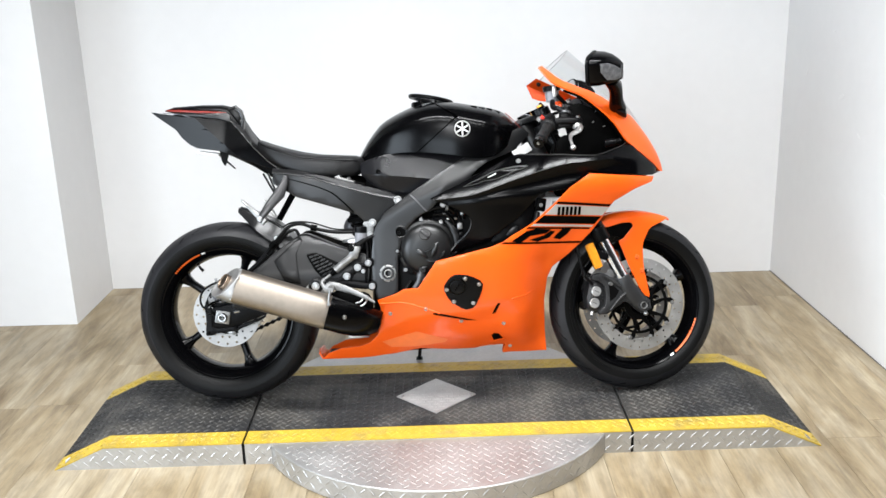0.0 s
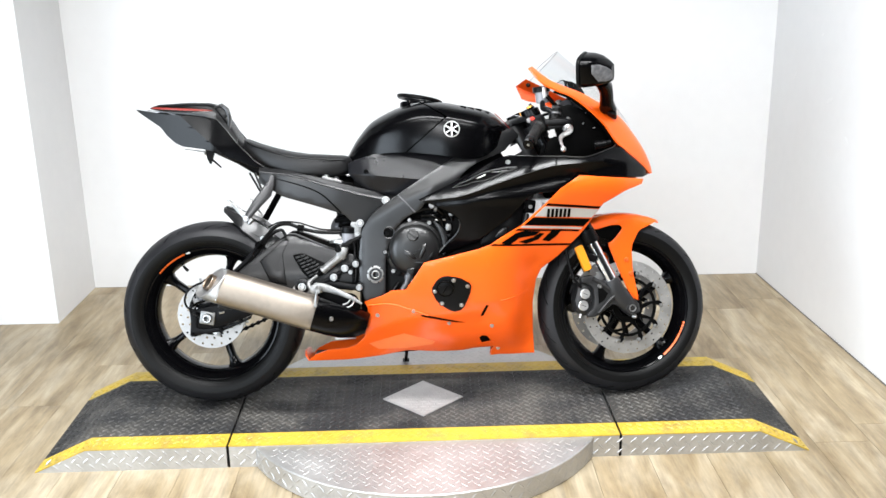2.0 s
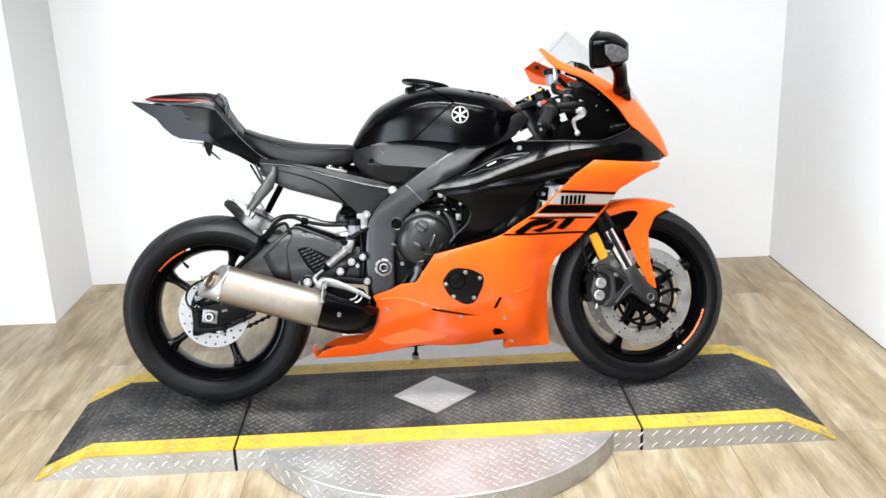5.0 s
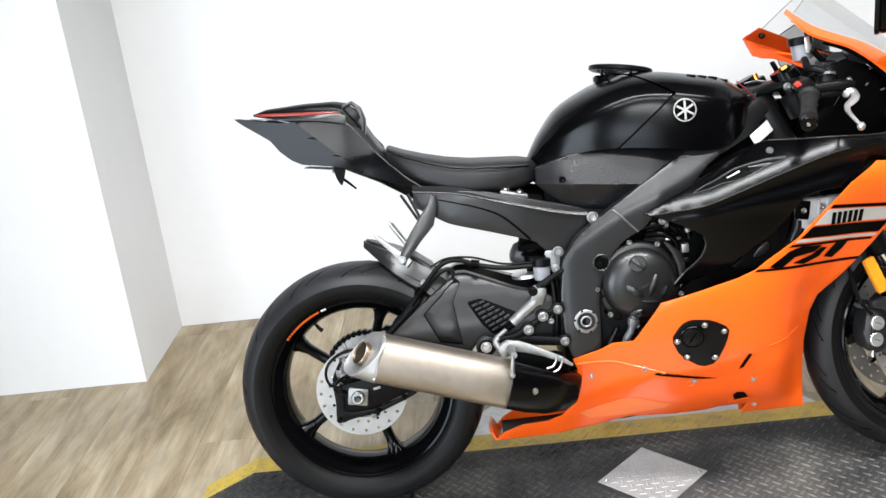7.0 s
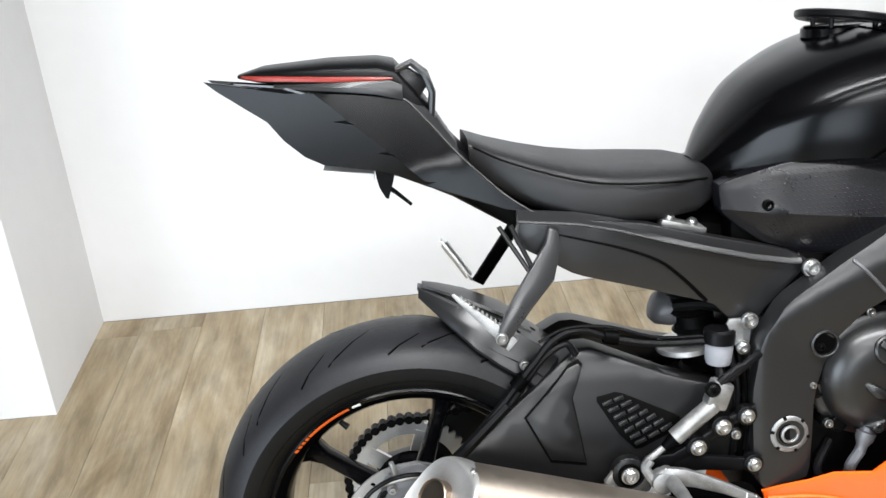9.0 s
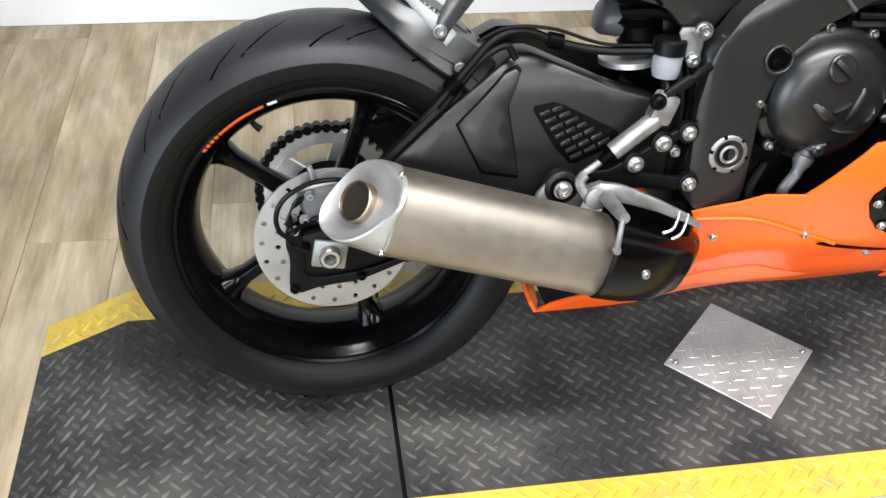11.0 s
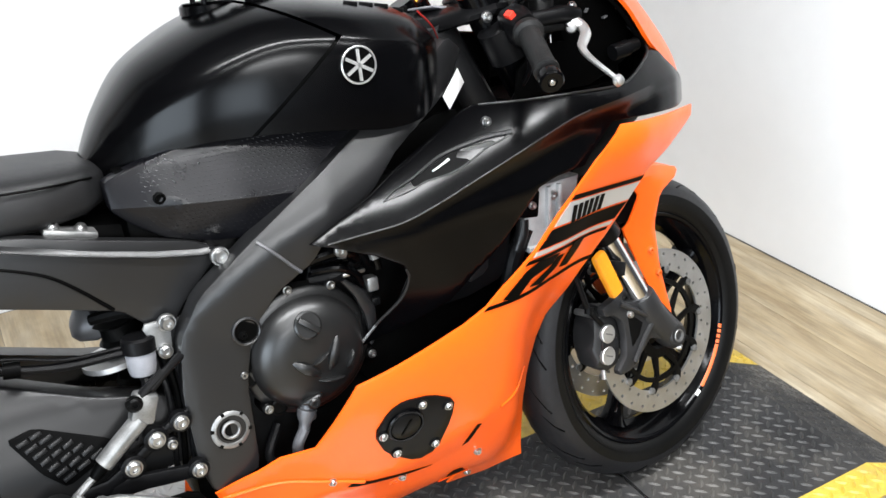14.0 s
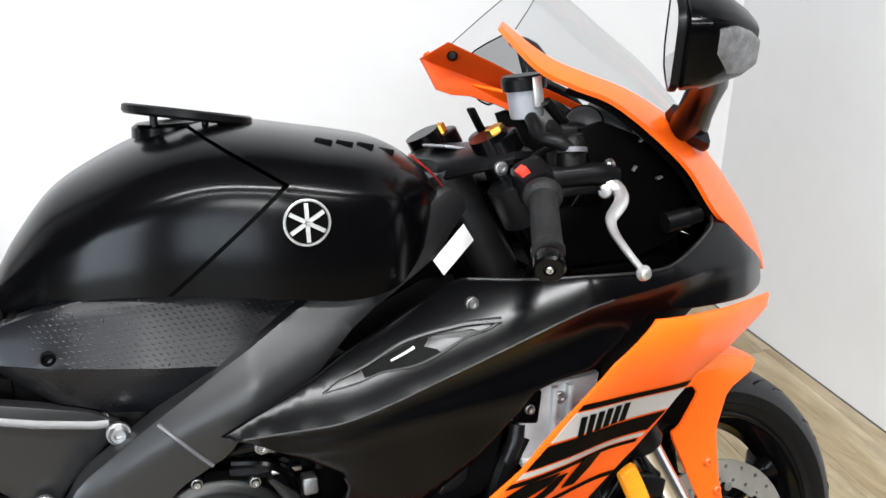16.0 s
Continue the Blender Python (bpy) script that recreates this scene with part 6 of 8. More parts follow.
put("axle_plate", panel(soften([(-0.735, 0.325), (-0.64, 0.345), (-0.56, 0.36), (-0.50, 0.36), (-0.50, 0.32), (-0.64, 0.268), (-0.728, 0.258)], 1, 0.15), lambda x, z: -0.125, thick=0.022, rim=0.004, res=0.05, side=-1), M_SWING, arm)
put("chain_adjuster", box(-0.024, 0.024, -0.004, 0.004, -0.021, 0.021, 0.003), M_CAST, arm, "bare aluminium axle block", m=pose(-0.683, -0.113, 0.300, 0, 10, 0))
put("axle_nut", lathe([(0.0, 0), (0.0, 0.016), (-0.010, 0.0155), (-0.013, 0.013), (-0.013, 0.009), (0.0, 0.008), (0.0, 0)], 6 * 4), M_STEEL, arm, m=Matrix.Translation((-0.683, -0.117, 0.300)))
put("adjuster_screw", tube([(-0.645, -0.112, 0.315), (-0.628, -0.112, 0.318)], 0.004, 1, 8), M_STEEL, arm)
bolt(-0.716, -0.109, 0.312, 0.006, arm, M_INK)
put("axle", tube([(-0.677, -0.11, 0.3045), (-0.677, 0.14, 0.3045)], 0.012, 1, 16), M_STEEL, arm)
REC = [(-0.508, 0.479), (-0.436, 0.544), (-0.4205, 0.549), (-0.415, 0.543), (-0.435, 0.500), (-0.422, 0.401), (-0.474, 0.411)]
put("recess_groove", panel(REC, lambda x, z: swing_y(x, z) - 0.0008, thick=0.003, rim=0, res=0.02), M_INK, arm)
put("recess_panel", panel([(x * 0.93 - 0.0318, z * 0.93 + 0.0335) for x, z in REC], lambda x, z: swing_y(x, z) - 0.0022, thick=0.003, rim=0.001, res=0.02), M_SWING, arm)
VENT = [(-0.404, 0.497), (-0.370, 0.503), (-0.283, 0.461), (-0.284, 0.446), (-0.348, 0.417), (-0.374, 0.445)]
vent = put("heat_shield", panel(soften(VENT, 1, 0.10), lambda x, z: swing_y(x, z) - 0.002, thick=0.006, rim=0.001, res=0.02), M_INK, arm, "black slotted heat guard")
for k in range(7):
    # slats rise towards the front, cut off at the edges of the opening
    u = (k + 0.5) / 7
    a = Vector((-0.397, 0.492)).lerp(Vector((-0.348, 0.422)), u)
    b = Vector((-0.365, 0.500)).lerp(Vector((-0.288, 0.449)), u)
    n = 2 if k < 3 else 3
    for q in range(n):
        p0, p1 = a.lerp(b, (q + 0.08) / n), a.lerp(b, (q + 0.90) / n)
        put("slat", panel([(p0.x, p0.y - 0.0024), (p1.x, p1.y - 0.0024), (p1.x - 0.002, p1.y + 0.0026), (p0.x - 0.002, p0.y + 0.0026)], lambda x, z: swing_y(x, z) - 0.0045, thick=0.004, rim=0.0008, res=0.03), M_SWING, vent)
# hugger
rings = []
for a, w, r, dy in ((84, 0.020, 0.349, 0.035), (82, 0.030, 0.346, 0.030), (76, 0.055, 0.341, 0.012), (68, 0.074, 0.338, 0.0), (60, 0.082, 0.337, 0.0), (52, 0.086, 0.337, 0.0), (44, 0.087, 0.337, 0.0), (36, 0.087, 0.338, 0.0), (26, 0.086, 0.338, 0.0)):
    c, s = math.cos(radians(a)), math.sin(radians(a))
    arc = []
    for q in range(13):
        v = -1 + q / 6
        drop = 0.004 * v * v + (0.045 * (abs(v) - 0.72) / 0.28 if abs(v) > 0.72 else 0.0) * min(1.0, (88 - a) / 24)
        arc.append(((r - drop), v * w + dy))
    outer = [Vector((-0.677 + q * c, y, 0.3045 + q * s)) for q, y in arc]
    inner_side = [Vector((-0.677 + (q - 0.004) * c, y * 0.97, 0.3045 + (q - 0.004) * s)) for q, y in arc]
    rings.append(outer + inner_side[::-1])
put("hugger", loft(rings), M_FRAME, arm, "dark grey rear tyre hugger")
for v0, v1, a0, a1, r in ((-0.30, -0.62, 80, 58, 0.0030), (0.25, 0.05, 80, 52, 0.0030), (-0.93, -0.90, 66, 34, 0.0022)):
    line = []
    for k in range(7):
        a, v = a0 + (a1 - a0) * k / 6, v0 + (v1 - v0) * k / 6
        w, dy = float(np.interp(a, (52, 60, 68, 76, 82), (0.086, 0.082, 0.074, 0.055, 0.030))), float(np.interp(a, (68, 76, 82), (0.0, 0.012, 0.030)))
        rr = float(np.interp(a, (60, 68, 76, 82), (0.337, 0.338, 0.341, 0.346))) - 0.004 * v * v - (0.045 * (abs(v) - 0.72) / 0.28 if abs(v) > 0.72 else 0.0) * min(1.0, (88 - a) / 24)
        line.append((-0.677 + rr * math.cos(radians(a)), v * w + dy, 0.3045 + rr * math.sin(radians(a))))
    put("hugger_groove", tube(line, (0.0006, r), 3, 8, flat=0.5), M_INK, arm)
rings = []
for a, w, r, dy in ((83, 0.012, 0.351, 0.036), (79, 0.022, 0.3485, 0.032), (72, 0.032, 0.3455, 0.026), (62, 0.038, 0.3425, 0.022), (54, 0.040, 0.3380, 0.018)):
    c, s = math.cos(radians(a)), math.sin(radians(a))
    rings.append([Vector((-0.677 + q * c, y, 0.3045 + q * s)) for q, y in ((r - 0.004, dy - w), (r, dy - w * 0.94), (r + 0.002, dy), (r, dy + w * 0.94), (r - 0.004, dy + w), (r - 0.003, dy))])
put("hugger_flap", loft(rings), M_FRAME, arm, "raised tail of the tyre hugger")
bolt(-0.50, -0.088, 0.552, 0.006, arm)
# cables and hoses on the swingarm
for pts, r in (([(-0.66, -0.11, 0.37), (-0.60, -0.105, 0.435), (-0.54, -0.10, 0.498), (-0.49, -0.095, 0.555), (-0.455, -0.09, 0.590), (-0.415, -0.085, 0.597), (-0.37, -0.085, 0.580), (-0.31, -0.09, 0.568), (-0.24, -0.095, 0.566)], 0.006),
               ([(-0.66, -0.10, 0.36), (-0.59, -0.10, 0.43), (-0.52, -0.095, 0.505), (-0.475, -0.09, 0.56), (-0.44, -0.085, 0.578), (-0.425, -0.085, 0.56)], 0.0055),
               ([(-0.66, -0.112, 0.395), (-0.615, -0.110, 0.425), (-0.565, -0.104, 0.468), (-0.530, -0.100, 0.500)], 0.0085),
               ([(-0.48, -0.095, 0.588), (-0.44, -0.092, 0.604), (-0.38, -0.09, 0.600), (-0.31, -0.092, 0.578), (-0.24, -0.095, 0.574)], 0.0025),
               ([(-0.66, -0.105, 0.365), (-0.70, -0.11, 0.355), (-0.733, -0.112, 0.335), (-0.735, -0.112, 0.318), (-0.71, -0.112, 0.305)], 0.0035)):
    put("brake_hose", tube(pts, r, 6, 8), M_BLACK_PLASTIC, arm)
for p, d in (((-0.51, -0.098, 0.532), (0.7, 0, 0.7)), ((-0.375, -0.088, 0.583), (1, 0, -0.2)), ((-0.62, -0.104, 0.413), (0.7, 0, 0.7))):
    put("hose_clip", lathe([(-0.010, 0.008), (-0.010, 0.011), (0.010, 0.011), (0.010, 0.008)], 12), M_INK, arm, m=aim(p, d))
cal = put("brake_caliper", loft([oval(c, (0.95, 0, 0.30), (-0.30, 0, 0.95), a, b, 18, 3.2) for c, a, b in (((-0.682, -0.060, 0.378), 0.034, 0.026), ((-0.682, -0.078, 0.378), 0.040, 0.031), ((-0.681, -0.096, 0.377), 0.040, 0.031), ((-0.680, -0.104, 0.376), 0.035, 0.026), ((-0.680, -0.106, 0.376), 0.026, 0.018))]), M_CAST_DARK, arm, "grey rear brake caliper")
put("caliper_piston", lathe([(0.0, 0), (0.0, 0.0185), (-0.010, 0.0178), (-0.013, 0.014), (-0.012, 0.011), (-0.009, 0.010), (-0.009, 0)], 24), M_ENGINE, cal, m=Matrix.Translation((-0.664, -0.104, 0.372)))
put("caliper_ear", loft([oval(c, (0, 1, 0), (0.5, 0, 0.87), 0.007, b, 10, 3) for c, b in (((-0.712, -0.098, 0.384), 0.012), ((-0.728, -0.098, 0.372), 0.010), ((-0.737, -0.098, 0.352), 0.009), ((-0.733, -0.099, 0.332), 0.008))]), M_DARK, cal)
put("caliper_ear", loft([oval(c, (0, 1, 0), (0.3, 0, 0.95), 0.008, b, 10, 3) for c, b in (((-0.648, -0.096, 0.392), 0.013), ((-0.625, -0.096, 0.399), 0.012), ((-0.612, -0.096, 0.400), 0.008))]), M_DARK, cal)
put("pad_pin", tube([(-0.722, -0.106, 0.398), (-0.650, -0.106, 0.410)], 0.0042, 1, 10), M_CAST, cal)
put("bleed_nipple", tube([(-0.698, -0.098, 0.404), (-0.702, -0.099, 0.420), (-0.704, -0.099, 0.428)], (0.0055, 0.0036), 2, 8), M_CAST, cal)
put("banjo_joint", lathe([(-0.007, 0.0), (-0.007, 0.0085), (0.007, 0.0085), (0.007, 0.0)], 14), M_CAST_DARK, cal, m=Matrix.Translation((-0.640, -0.112, 0.404)))
for x, z, r in ((-0.705, 0.389, 0.0062), (-0.714, 0.352, 0.0062), (-0.640, 0.404, 0.0058), (-0.690, 0.356, 0.0045), (-0.728, 0.336, 0.0055)):
    bolt(x, -0.108, z, r, cal, M_CAST)
put("brake_hose", tube([(-0.640, -0.116, 0.404), (-0.668, -0.122, 0.417), (-0.705, -0.122, 0.413), (-0.738, -0.120, 0.393), (-0.752, -0.118, 0.366), (-0.748, -0.116, 0.340), (-0.730, -0.114, 0.326)], 0.0036, 6, 8), M_BLACK_PLASTIC, cal)
put("sensor_lead", tube([(-0.735, -0.110, 0.330), (-0.716, -0.118, 0.350), (-0.690, -0.120, 0.356), (-0.655, -0.118, 0.385), (-0.600, -0.110, 0.430)], 0.0026, 6, 8), M_INK, cal)
put("caliper_bracket", panel(soften([(-0.742, 0.345), (-0.722, 0.340), (-0.716, 0.300), (-0.720, 0.268), (-0.700, 0.262), (-0.640, 0.268), (-0.565, 0.292), (-0.540, 0.306), (-0.545, 0.292), (-0.640, 0.254), (-0.700, 0.247), (-0.728, 0.238), (-0.742, 0.248), (-0.738, 0.290)], 1, 0.15), lambda x, z: -0.112, thick=0.010, rim=0.002, res=0.03), M_BLACK_PLASTIC, arm, "black caliper bracket")
for x, z in ((-0.734, 0.247), (-0.640, 0.2615), (-0.575, 0.287)):
    bolt(x, -0.114, z, 0.006, arm, M_DARK)
# shock absorber with its reservoir
put("shock_reservoir", loft([oval(c, (0.30, 0, 0.95), (0, 1, 0), a, a, 20, 2) for c, a in (((-0.286, 0.030, 0.584), 0.008), ((-0.282, 0.029, 0.584), 0.021), ((-0.272, 0.026, 0.583), 0.028), ((-0.249, 0.020, 0.582), 0.030), ((-0.232, 0.014, 0.583), 0.024), ((-0.220, 0.008, 0.585), 0.014), ((-0.200, 0.0, 0.588), 0.013))]), M_CAST_DARK, bike, "grey shock reservoir")
put("reservoir_bracket", tube([(-0.265, -0.03, 0.600), (-0.23, -0.05, 0.606), (-0.20, -0.06, 0.60)], 0.008, 4, 8), M_DARK, bike)
put("shock_body", tube([(-0.24, 0, 0.66), (-0.20, 0, 0.42)], 0.03, 1, 16), M_DARK, bike)
for k in range(7):
    put("shock_spring", lathe([(-0.006, 0.030), (0.0, 0.036), (0.006, 0.030)], 20), M_DARK, bike, m=aim((-0.238 + 0.005 * k, 0, 0.645 - 0.03 * k), (0.16, 0, -1)))
put("shock_seat", lathe([(-0.004, 0.0), (-0.004, 0.045), (0.004, 0.045), (0.004, 0)], 24), M_ALU, bike, m=aim((-0.245, -0.02, 0.535), (0.1, 0, -1)))

# -- rearset --
rs = sub("footrest_assembly")
def strap(name, pts, y, w, material, parent, thick=0.011):
    """A flat bracket arm along a line of x and z points."""
    return put(name, loft([oval((x, y, z), (0.5, 0, 0.87), (0, 1, 0), ww, thick / 2, 12, 4) for x, z, ww in pts]), material, parent)


strap("bracket_arm", [(-0.190, 0.472, 0.012), (-0.210, 0.464, 0.012), (-0.232, 0.452, 0.016), (-0.268, 0.427, 0.018), (-0.310, 0.405, 0.017), (-0.352, 0.400, 0.020)], -0.138, 0.012, M_BLACK_PLASTIC, rs)
strap("bracket_arm", [(-0.180, 0.392, 0.011), (-0.205, 0.391, 0.011), (-0.250, 0.398, 0.012), (-0.300, 0.402, 0.016)], -0.138, 0.012, M_BLACK_PLASTIC, rs)
for x, z, r in ((-0.268, 0.427, 0.0095), (-0.232, 0.455, 0.0095), (-0.187, 0.392, 0.0085), (-0.197, 0.468, 0.0085), (-0.214, 0.442, 0.0055)):
    put("bolt_collar", lathe([(0.006, 0.0), (0.006, r * 1.7), (-0.006, r * 1.7), (-0.007, r * 1.5), (-0.007, 0)], 20), M_BLACK_PLASTIC, rs, m=Matrix.Translation((x, -0.140, z)))
    bolt(x, -0.148, z, r, rs, h=0.007)
put("bolt_lug", lathe([(0.01, 0.0), (0.01, 0.024), (-0.004, 0.024), (-0.006, 0.021), (-0.006, 0.0)], 22), M_SWING, rs, m=Matrix.Translation((-0.369, -0.146, 0.399)))
put("washer", lathe([(0.0, 0.0), (0.0, 0.017), (-0.003, 0.017), (-0.003, 0.0)], 20), M_INK, rs, m=Matrix.Translation((-0.369, -0.153, 0.399)))
bolt(-0.369, -0.157, 0.399, 0.0105, rs, h=0.008)
put("exhaust_stay", panel(soften([(-0.41, 0.383), (-0.38, 0.42), (-0.355, 0.415), (-0.33, 0.37), (-0.38, 0.36)], 1, 0.2), lambda x, z: -0.150, thick=0.006, res=0.05), M_CAST, rs)
put("master_cylinder", tube([(-0.303, -0.150, 0.448), (-0.275, -0.149, 0.470), (-0.246, -0.148, 0.492)], (0.0125, 0.0125), 3, 14), M_CAST, rs, "grey brake master cylinder")
put("cylinder_head", box(-0.016, 0.016, -0.012, 0.012, -0.018, 0.024, 0.006), M_CAST, rs, m=pose(-0.240, -0.146, 0.503, 0, 20, 0))
put("boot", tube([(-0.318, -0.151, 0.434), (-0.300, -0.150, 0.450)], (0.007, 0.011), 1, 12), M_INK, rs)
bolt(-0.250, -0.158, 0.518, 0.009, rs, M_DARK)
put("banjo", tube([(-0.249, -0.152, 0.516), (-0.230, -0.150, 0.530), (-0.205, -0.146, 0.545)], 0.0065, 3, 10), M_BLACK_PLASTIC, rs)
put("push_rod", tube([(-0.343, -0.152, 0.418), (-0.315, -0.150, 0.437)], 0.005, 1, 10), M_CAST, rs)
put("rod_fork", tube([(-0.340, -0.155, 0.420), (-0.347, -0.158, 0.408), (-0.333, -0.165, 0.385)], 0.0075, 4, 8), M_CAST, rs)
cup = put("fluid_reservoir", lathe([(0.0, 0.0), (0.0, 0.017), (-0.006, 0.019), (-0.034, 0.0205), (-0.036, 0.0)], 24), M_CUP, rs, "milky brake fluid reservoir with dark cap", m=aim((-0.222, -0.098, 0.532), (0.05, 0, 1)))
put("cap", lathe([(-0.032, 0.0), (-0.032, 0.0225), (-0.050, 0.0225), (-0.053, 0.019), (-0.053, 0.0)], 24), M_BLACK_PLASTIC, cup, m=aim((-0.222, -0.098, 0.532), (0.05, 0, 1)))
put("reservoir_stay", panel(soften([(-0.215, 0.60), (-0.175, 0.60), (-0.180, 0.555), (-0.198, 0.553)], 1, 0.15), lambda x, z: -0.108, thick=0.004, res=0.05), M_CAST, rs)
bolt(-0.190, -0.112, 0.557, 0.008, rs)
put("reservoir_hose", tube([(-0.222, -0.10, 0.532), (-0.225, -0.115, 0.51), (-0.250, -0.14, 0.485), (-0.262, -0.15, 0.468)], 0.0075, 5, 10), M_BLACK_PLASTIC, rs)
put("reservoir_hose", tube([(-0.225, -0.150, 0.528), (-0.20, -0.145, 0.545), (-0.175, -0.135, 0.556)], 0.006, 4, 10), M_BLACK_PLASTIC, rs)
for k in range(4):
    put("cable", tube([(-0.205 + 0.012 * k, -0.10 - 0.005 * k, 0.55), (-0.20 + 0.011 * k, -0.115, 0.50), (-0.205 + 0.012 * k, -0.12, 0.44), (-0.21 + 0.012 * k, -0.115, 0.39)], 0.0045, 5, 8), M_INK if k % 2 else M_BLACK_PLASTIC, rs)
pedal = put("brake_pedal", loft([oval((x, y, z), (0.35, 0, 0.94), (0, 1, 0), h, t, 12, 3.5) for x, y, z, h, t in ((-0.338, -0.166, 0.398, 0.010, 0.006), (-0.327, -0.170, 0.402, 0.014, 0.006), (-0.300, -0.173, 0.399, 0.0135, 0.0055), (-0.279, -0.175, 0.393, 0.0115, 0.005), (-0.239, -0.180, 0.378, 0.0085, 0.005), (-0.201, -0.185, 0.360, 0.0065, 0.0045), (-0.178, -0.186, 0.345, 0.003, 0.003))]), M_CAST, rs, "dull silver tapered brake pedal")
for dx in (0.0, 0.013):
    put("pedal_spring", tube([(-0.212 + dx, -0.186, 0.372 - 0.4 * dx), (-0.216 + dx, -0.190, 0.358 - 0.4 * dx), (-0.224 + dx, -0.196, 0.349 - 0.6 * dx), (-0.238 + dx, -0.199, 0.346 - 0.8 * dx)], 0.0024, 4, 8), M_STEEL, pedal)
# Near-black filler panel added where the exhaust cover should reach higher.
put("cover_filler", panel(soften([(-0.315, 0.385), (-0.255, 0.378), (-0.200, 0.376), (-0.183, 0.344), (-0.186, 0.300), (-0.25, 0.29), (-0.31, 0.33)], 1, 0.2), lambda x, z: -0.168, thick=0.006, res=0.05), M_INK, rs)
put("rider_footrest", tube([(-0.318, -0.150, 0.396), (-0.313, -0.20, 0.395), (-0.311, -0.243, 0.396)], (0.0115, 0.0075), 4, 12), M_CAST, rs, "knurled metal rider footrest")
put("footrest_pivot", lathe([(0.010, 0.0), (0.010, 0.016), (-0.010, 0.016), (-0.012, 0.012), (-0.012, 0.0)], 18), M_CAST, rs, m=Matrix.Translation((-0.326, -0.166, 0.392)))
put("footrest_feeler", tube([(-0.313, -0.243, 0.396), (-0.316, -0.246, 0.375), (-0.318, -0.246, 0.354)], (0.0036, 0.0045), 4, 8), M_CAST, rs)
put("feeler_tip", lathe([(-0.005, 0.0), (-0.004, 0.005), (0.0, 0.0062), (0.004, 0.005), (0.005, 0.0)], 14), M_CAST, rs, m=Matrix.Translation((-0.318, -0.246, 0.352)))
put("lower_link", tube([(-0.30, -0.15, 0.375), (-0.25, -0.155, 0.365), (-0.20, -0.155, 0.345)], 0.010, 4, 10), M_INK, rs)


# -- exhaust --
ex = sub("exhaust")
ax0, ax1 = Vector((-0.312, -0.188, 0.312)), Vector((-0.655, -0.215, 0.430))
ad = (ax1 - ax0).normalized()
av = Vector((0, 1, 0)).cross(ad).normalized()
av = av if av.z > 0 else -av


def can_ring(t, s, slant=0.0, n=36):
    """A ring of the can; slant cuts it askew, the outer and upper side shorter."""
    c = ax0.lerp(ax1, t)
    out = []
    for p in oval((0, 0, 0), (0, 1, 0), av, 0.053 * s, 0.055 * s, n, 2.5):
        h = p.dot(av) / 0.055
        wide = 1 - 0.10 * h + 9.0 * slant * h
        out.append(c + Vector((0, p.y * wide, 0)) + av * p.dot(av) + ad * slant * (0.58 * p.y / 0.053 - 0.70 * h))
    return out


put("muffler", loft([can_ring(t, s) for t, s in ((0.0, 0.97), (0.01, 1.0), (0.3, 1.0), (0.6, 1.0), (0.875, 1.0))]), M_TITAN, ex, "brushed titanium muffler can")
endcap = put("end_cap", loft([can_ring(t, s, k) for t, s, k in ((0.862, 1.012, 0.0), (0.872, 1.018, 0.004), (0.915, 1.01, 0.024), (0.955, 0.985, 0.038), (0.972, 0.96, 0.041), (0.977, 0.91, 0.042), (0.970, 0.85, 0.040), (0.966, 0.70, 0.036), (0.962, 0.50, 0.027))]), mat("dull_cast_end_cap", (0.34, 0.335, 0.327), 0.46, 0.8, vary=0.15, scale=30, rvary=0.08), ex, "cast aluminium slanted end cap")
ec = ax0.lerp(ax1, 0.974) + Vector((0, -0.004, 0.002))
en = (ad - Vector((0, 0.46, 0)) + av * 0.36).normalized()
put("outlet_pipe", lathe([(0.006, 0.0240), (-0.008, 0.0244), (-0.0095, 0.0254), (-0.008, 0.0268), (0.006, 0.0268)], 36), M_BRONZE, endcap, "burnt bronze outlet pipe", m=aim(ec, en))
# Dark brown disc set just inside the pipe mouth.
put("outlet_bore", lathe([(-0.0035, 0.0), (-0.0035, 0.017), (-0.0045, 0.0248), (0.012, 0.0248), (0.012, 0.0)], 28), mat("dark_pipe_inside", (0.014, 0.010, 0.006), 0.5, 0.4, vary=0.4, scale=50), endcap, m=aim(ec, en))
for a in (40, 100, 220, 320):
    p = can_ring(0.872, 1.018)[int(a / 10)]
    bolt(p.x, p.y, p.z, 0.0035, endcap, d=(p - ax0.lerp(ax1, 0.872)).normalized(), h=0.003, name="rivet")
rings = [oval(c, (0, 1, 0), (0.3, 0, 0.95), a, b, 24, 2.8) for c, a, b in (((-0.325, -0.197, 0.320), 0.056, 0.056), ((-0.28, -0.185, 0.303), 0.056, 0.056), ((-0.235, -0.168, 0.288), 0.053, 0.055), ((-0.19, -0.145, 0.275), 0.044, 0.046), ((-0.165, -0.125, 0.270), 0.030, 0.034))]
put("exhaust_cover", loft(rings), M_BLACK_SATIN, ex, "black exhaust joint cover")
bolt(-0.272, -0.238, 0.308, 0.006, ex, d=(0.1, -1, -0.1))
bolt(-0.300, -0.246, 0.345, 0.004, ex, M_INK)
put("link_pipe", tube([(-0.19, -0.10, 0.275), (-0.12, -0.04, 0.25), (0.05, 0, 0.21)], 0.022, 5, 14), M_BRONZE, ex)
put("under_tray", box(-0.28, -0.21, -0.05, 0.03, 0.205, 0.213, 0.003), M_ALU, ex)

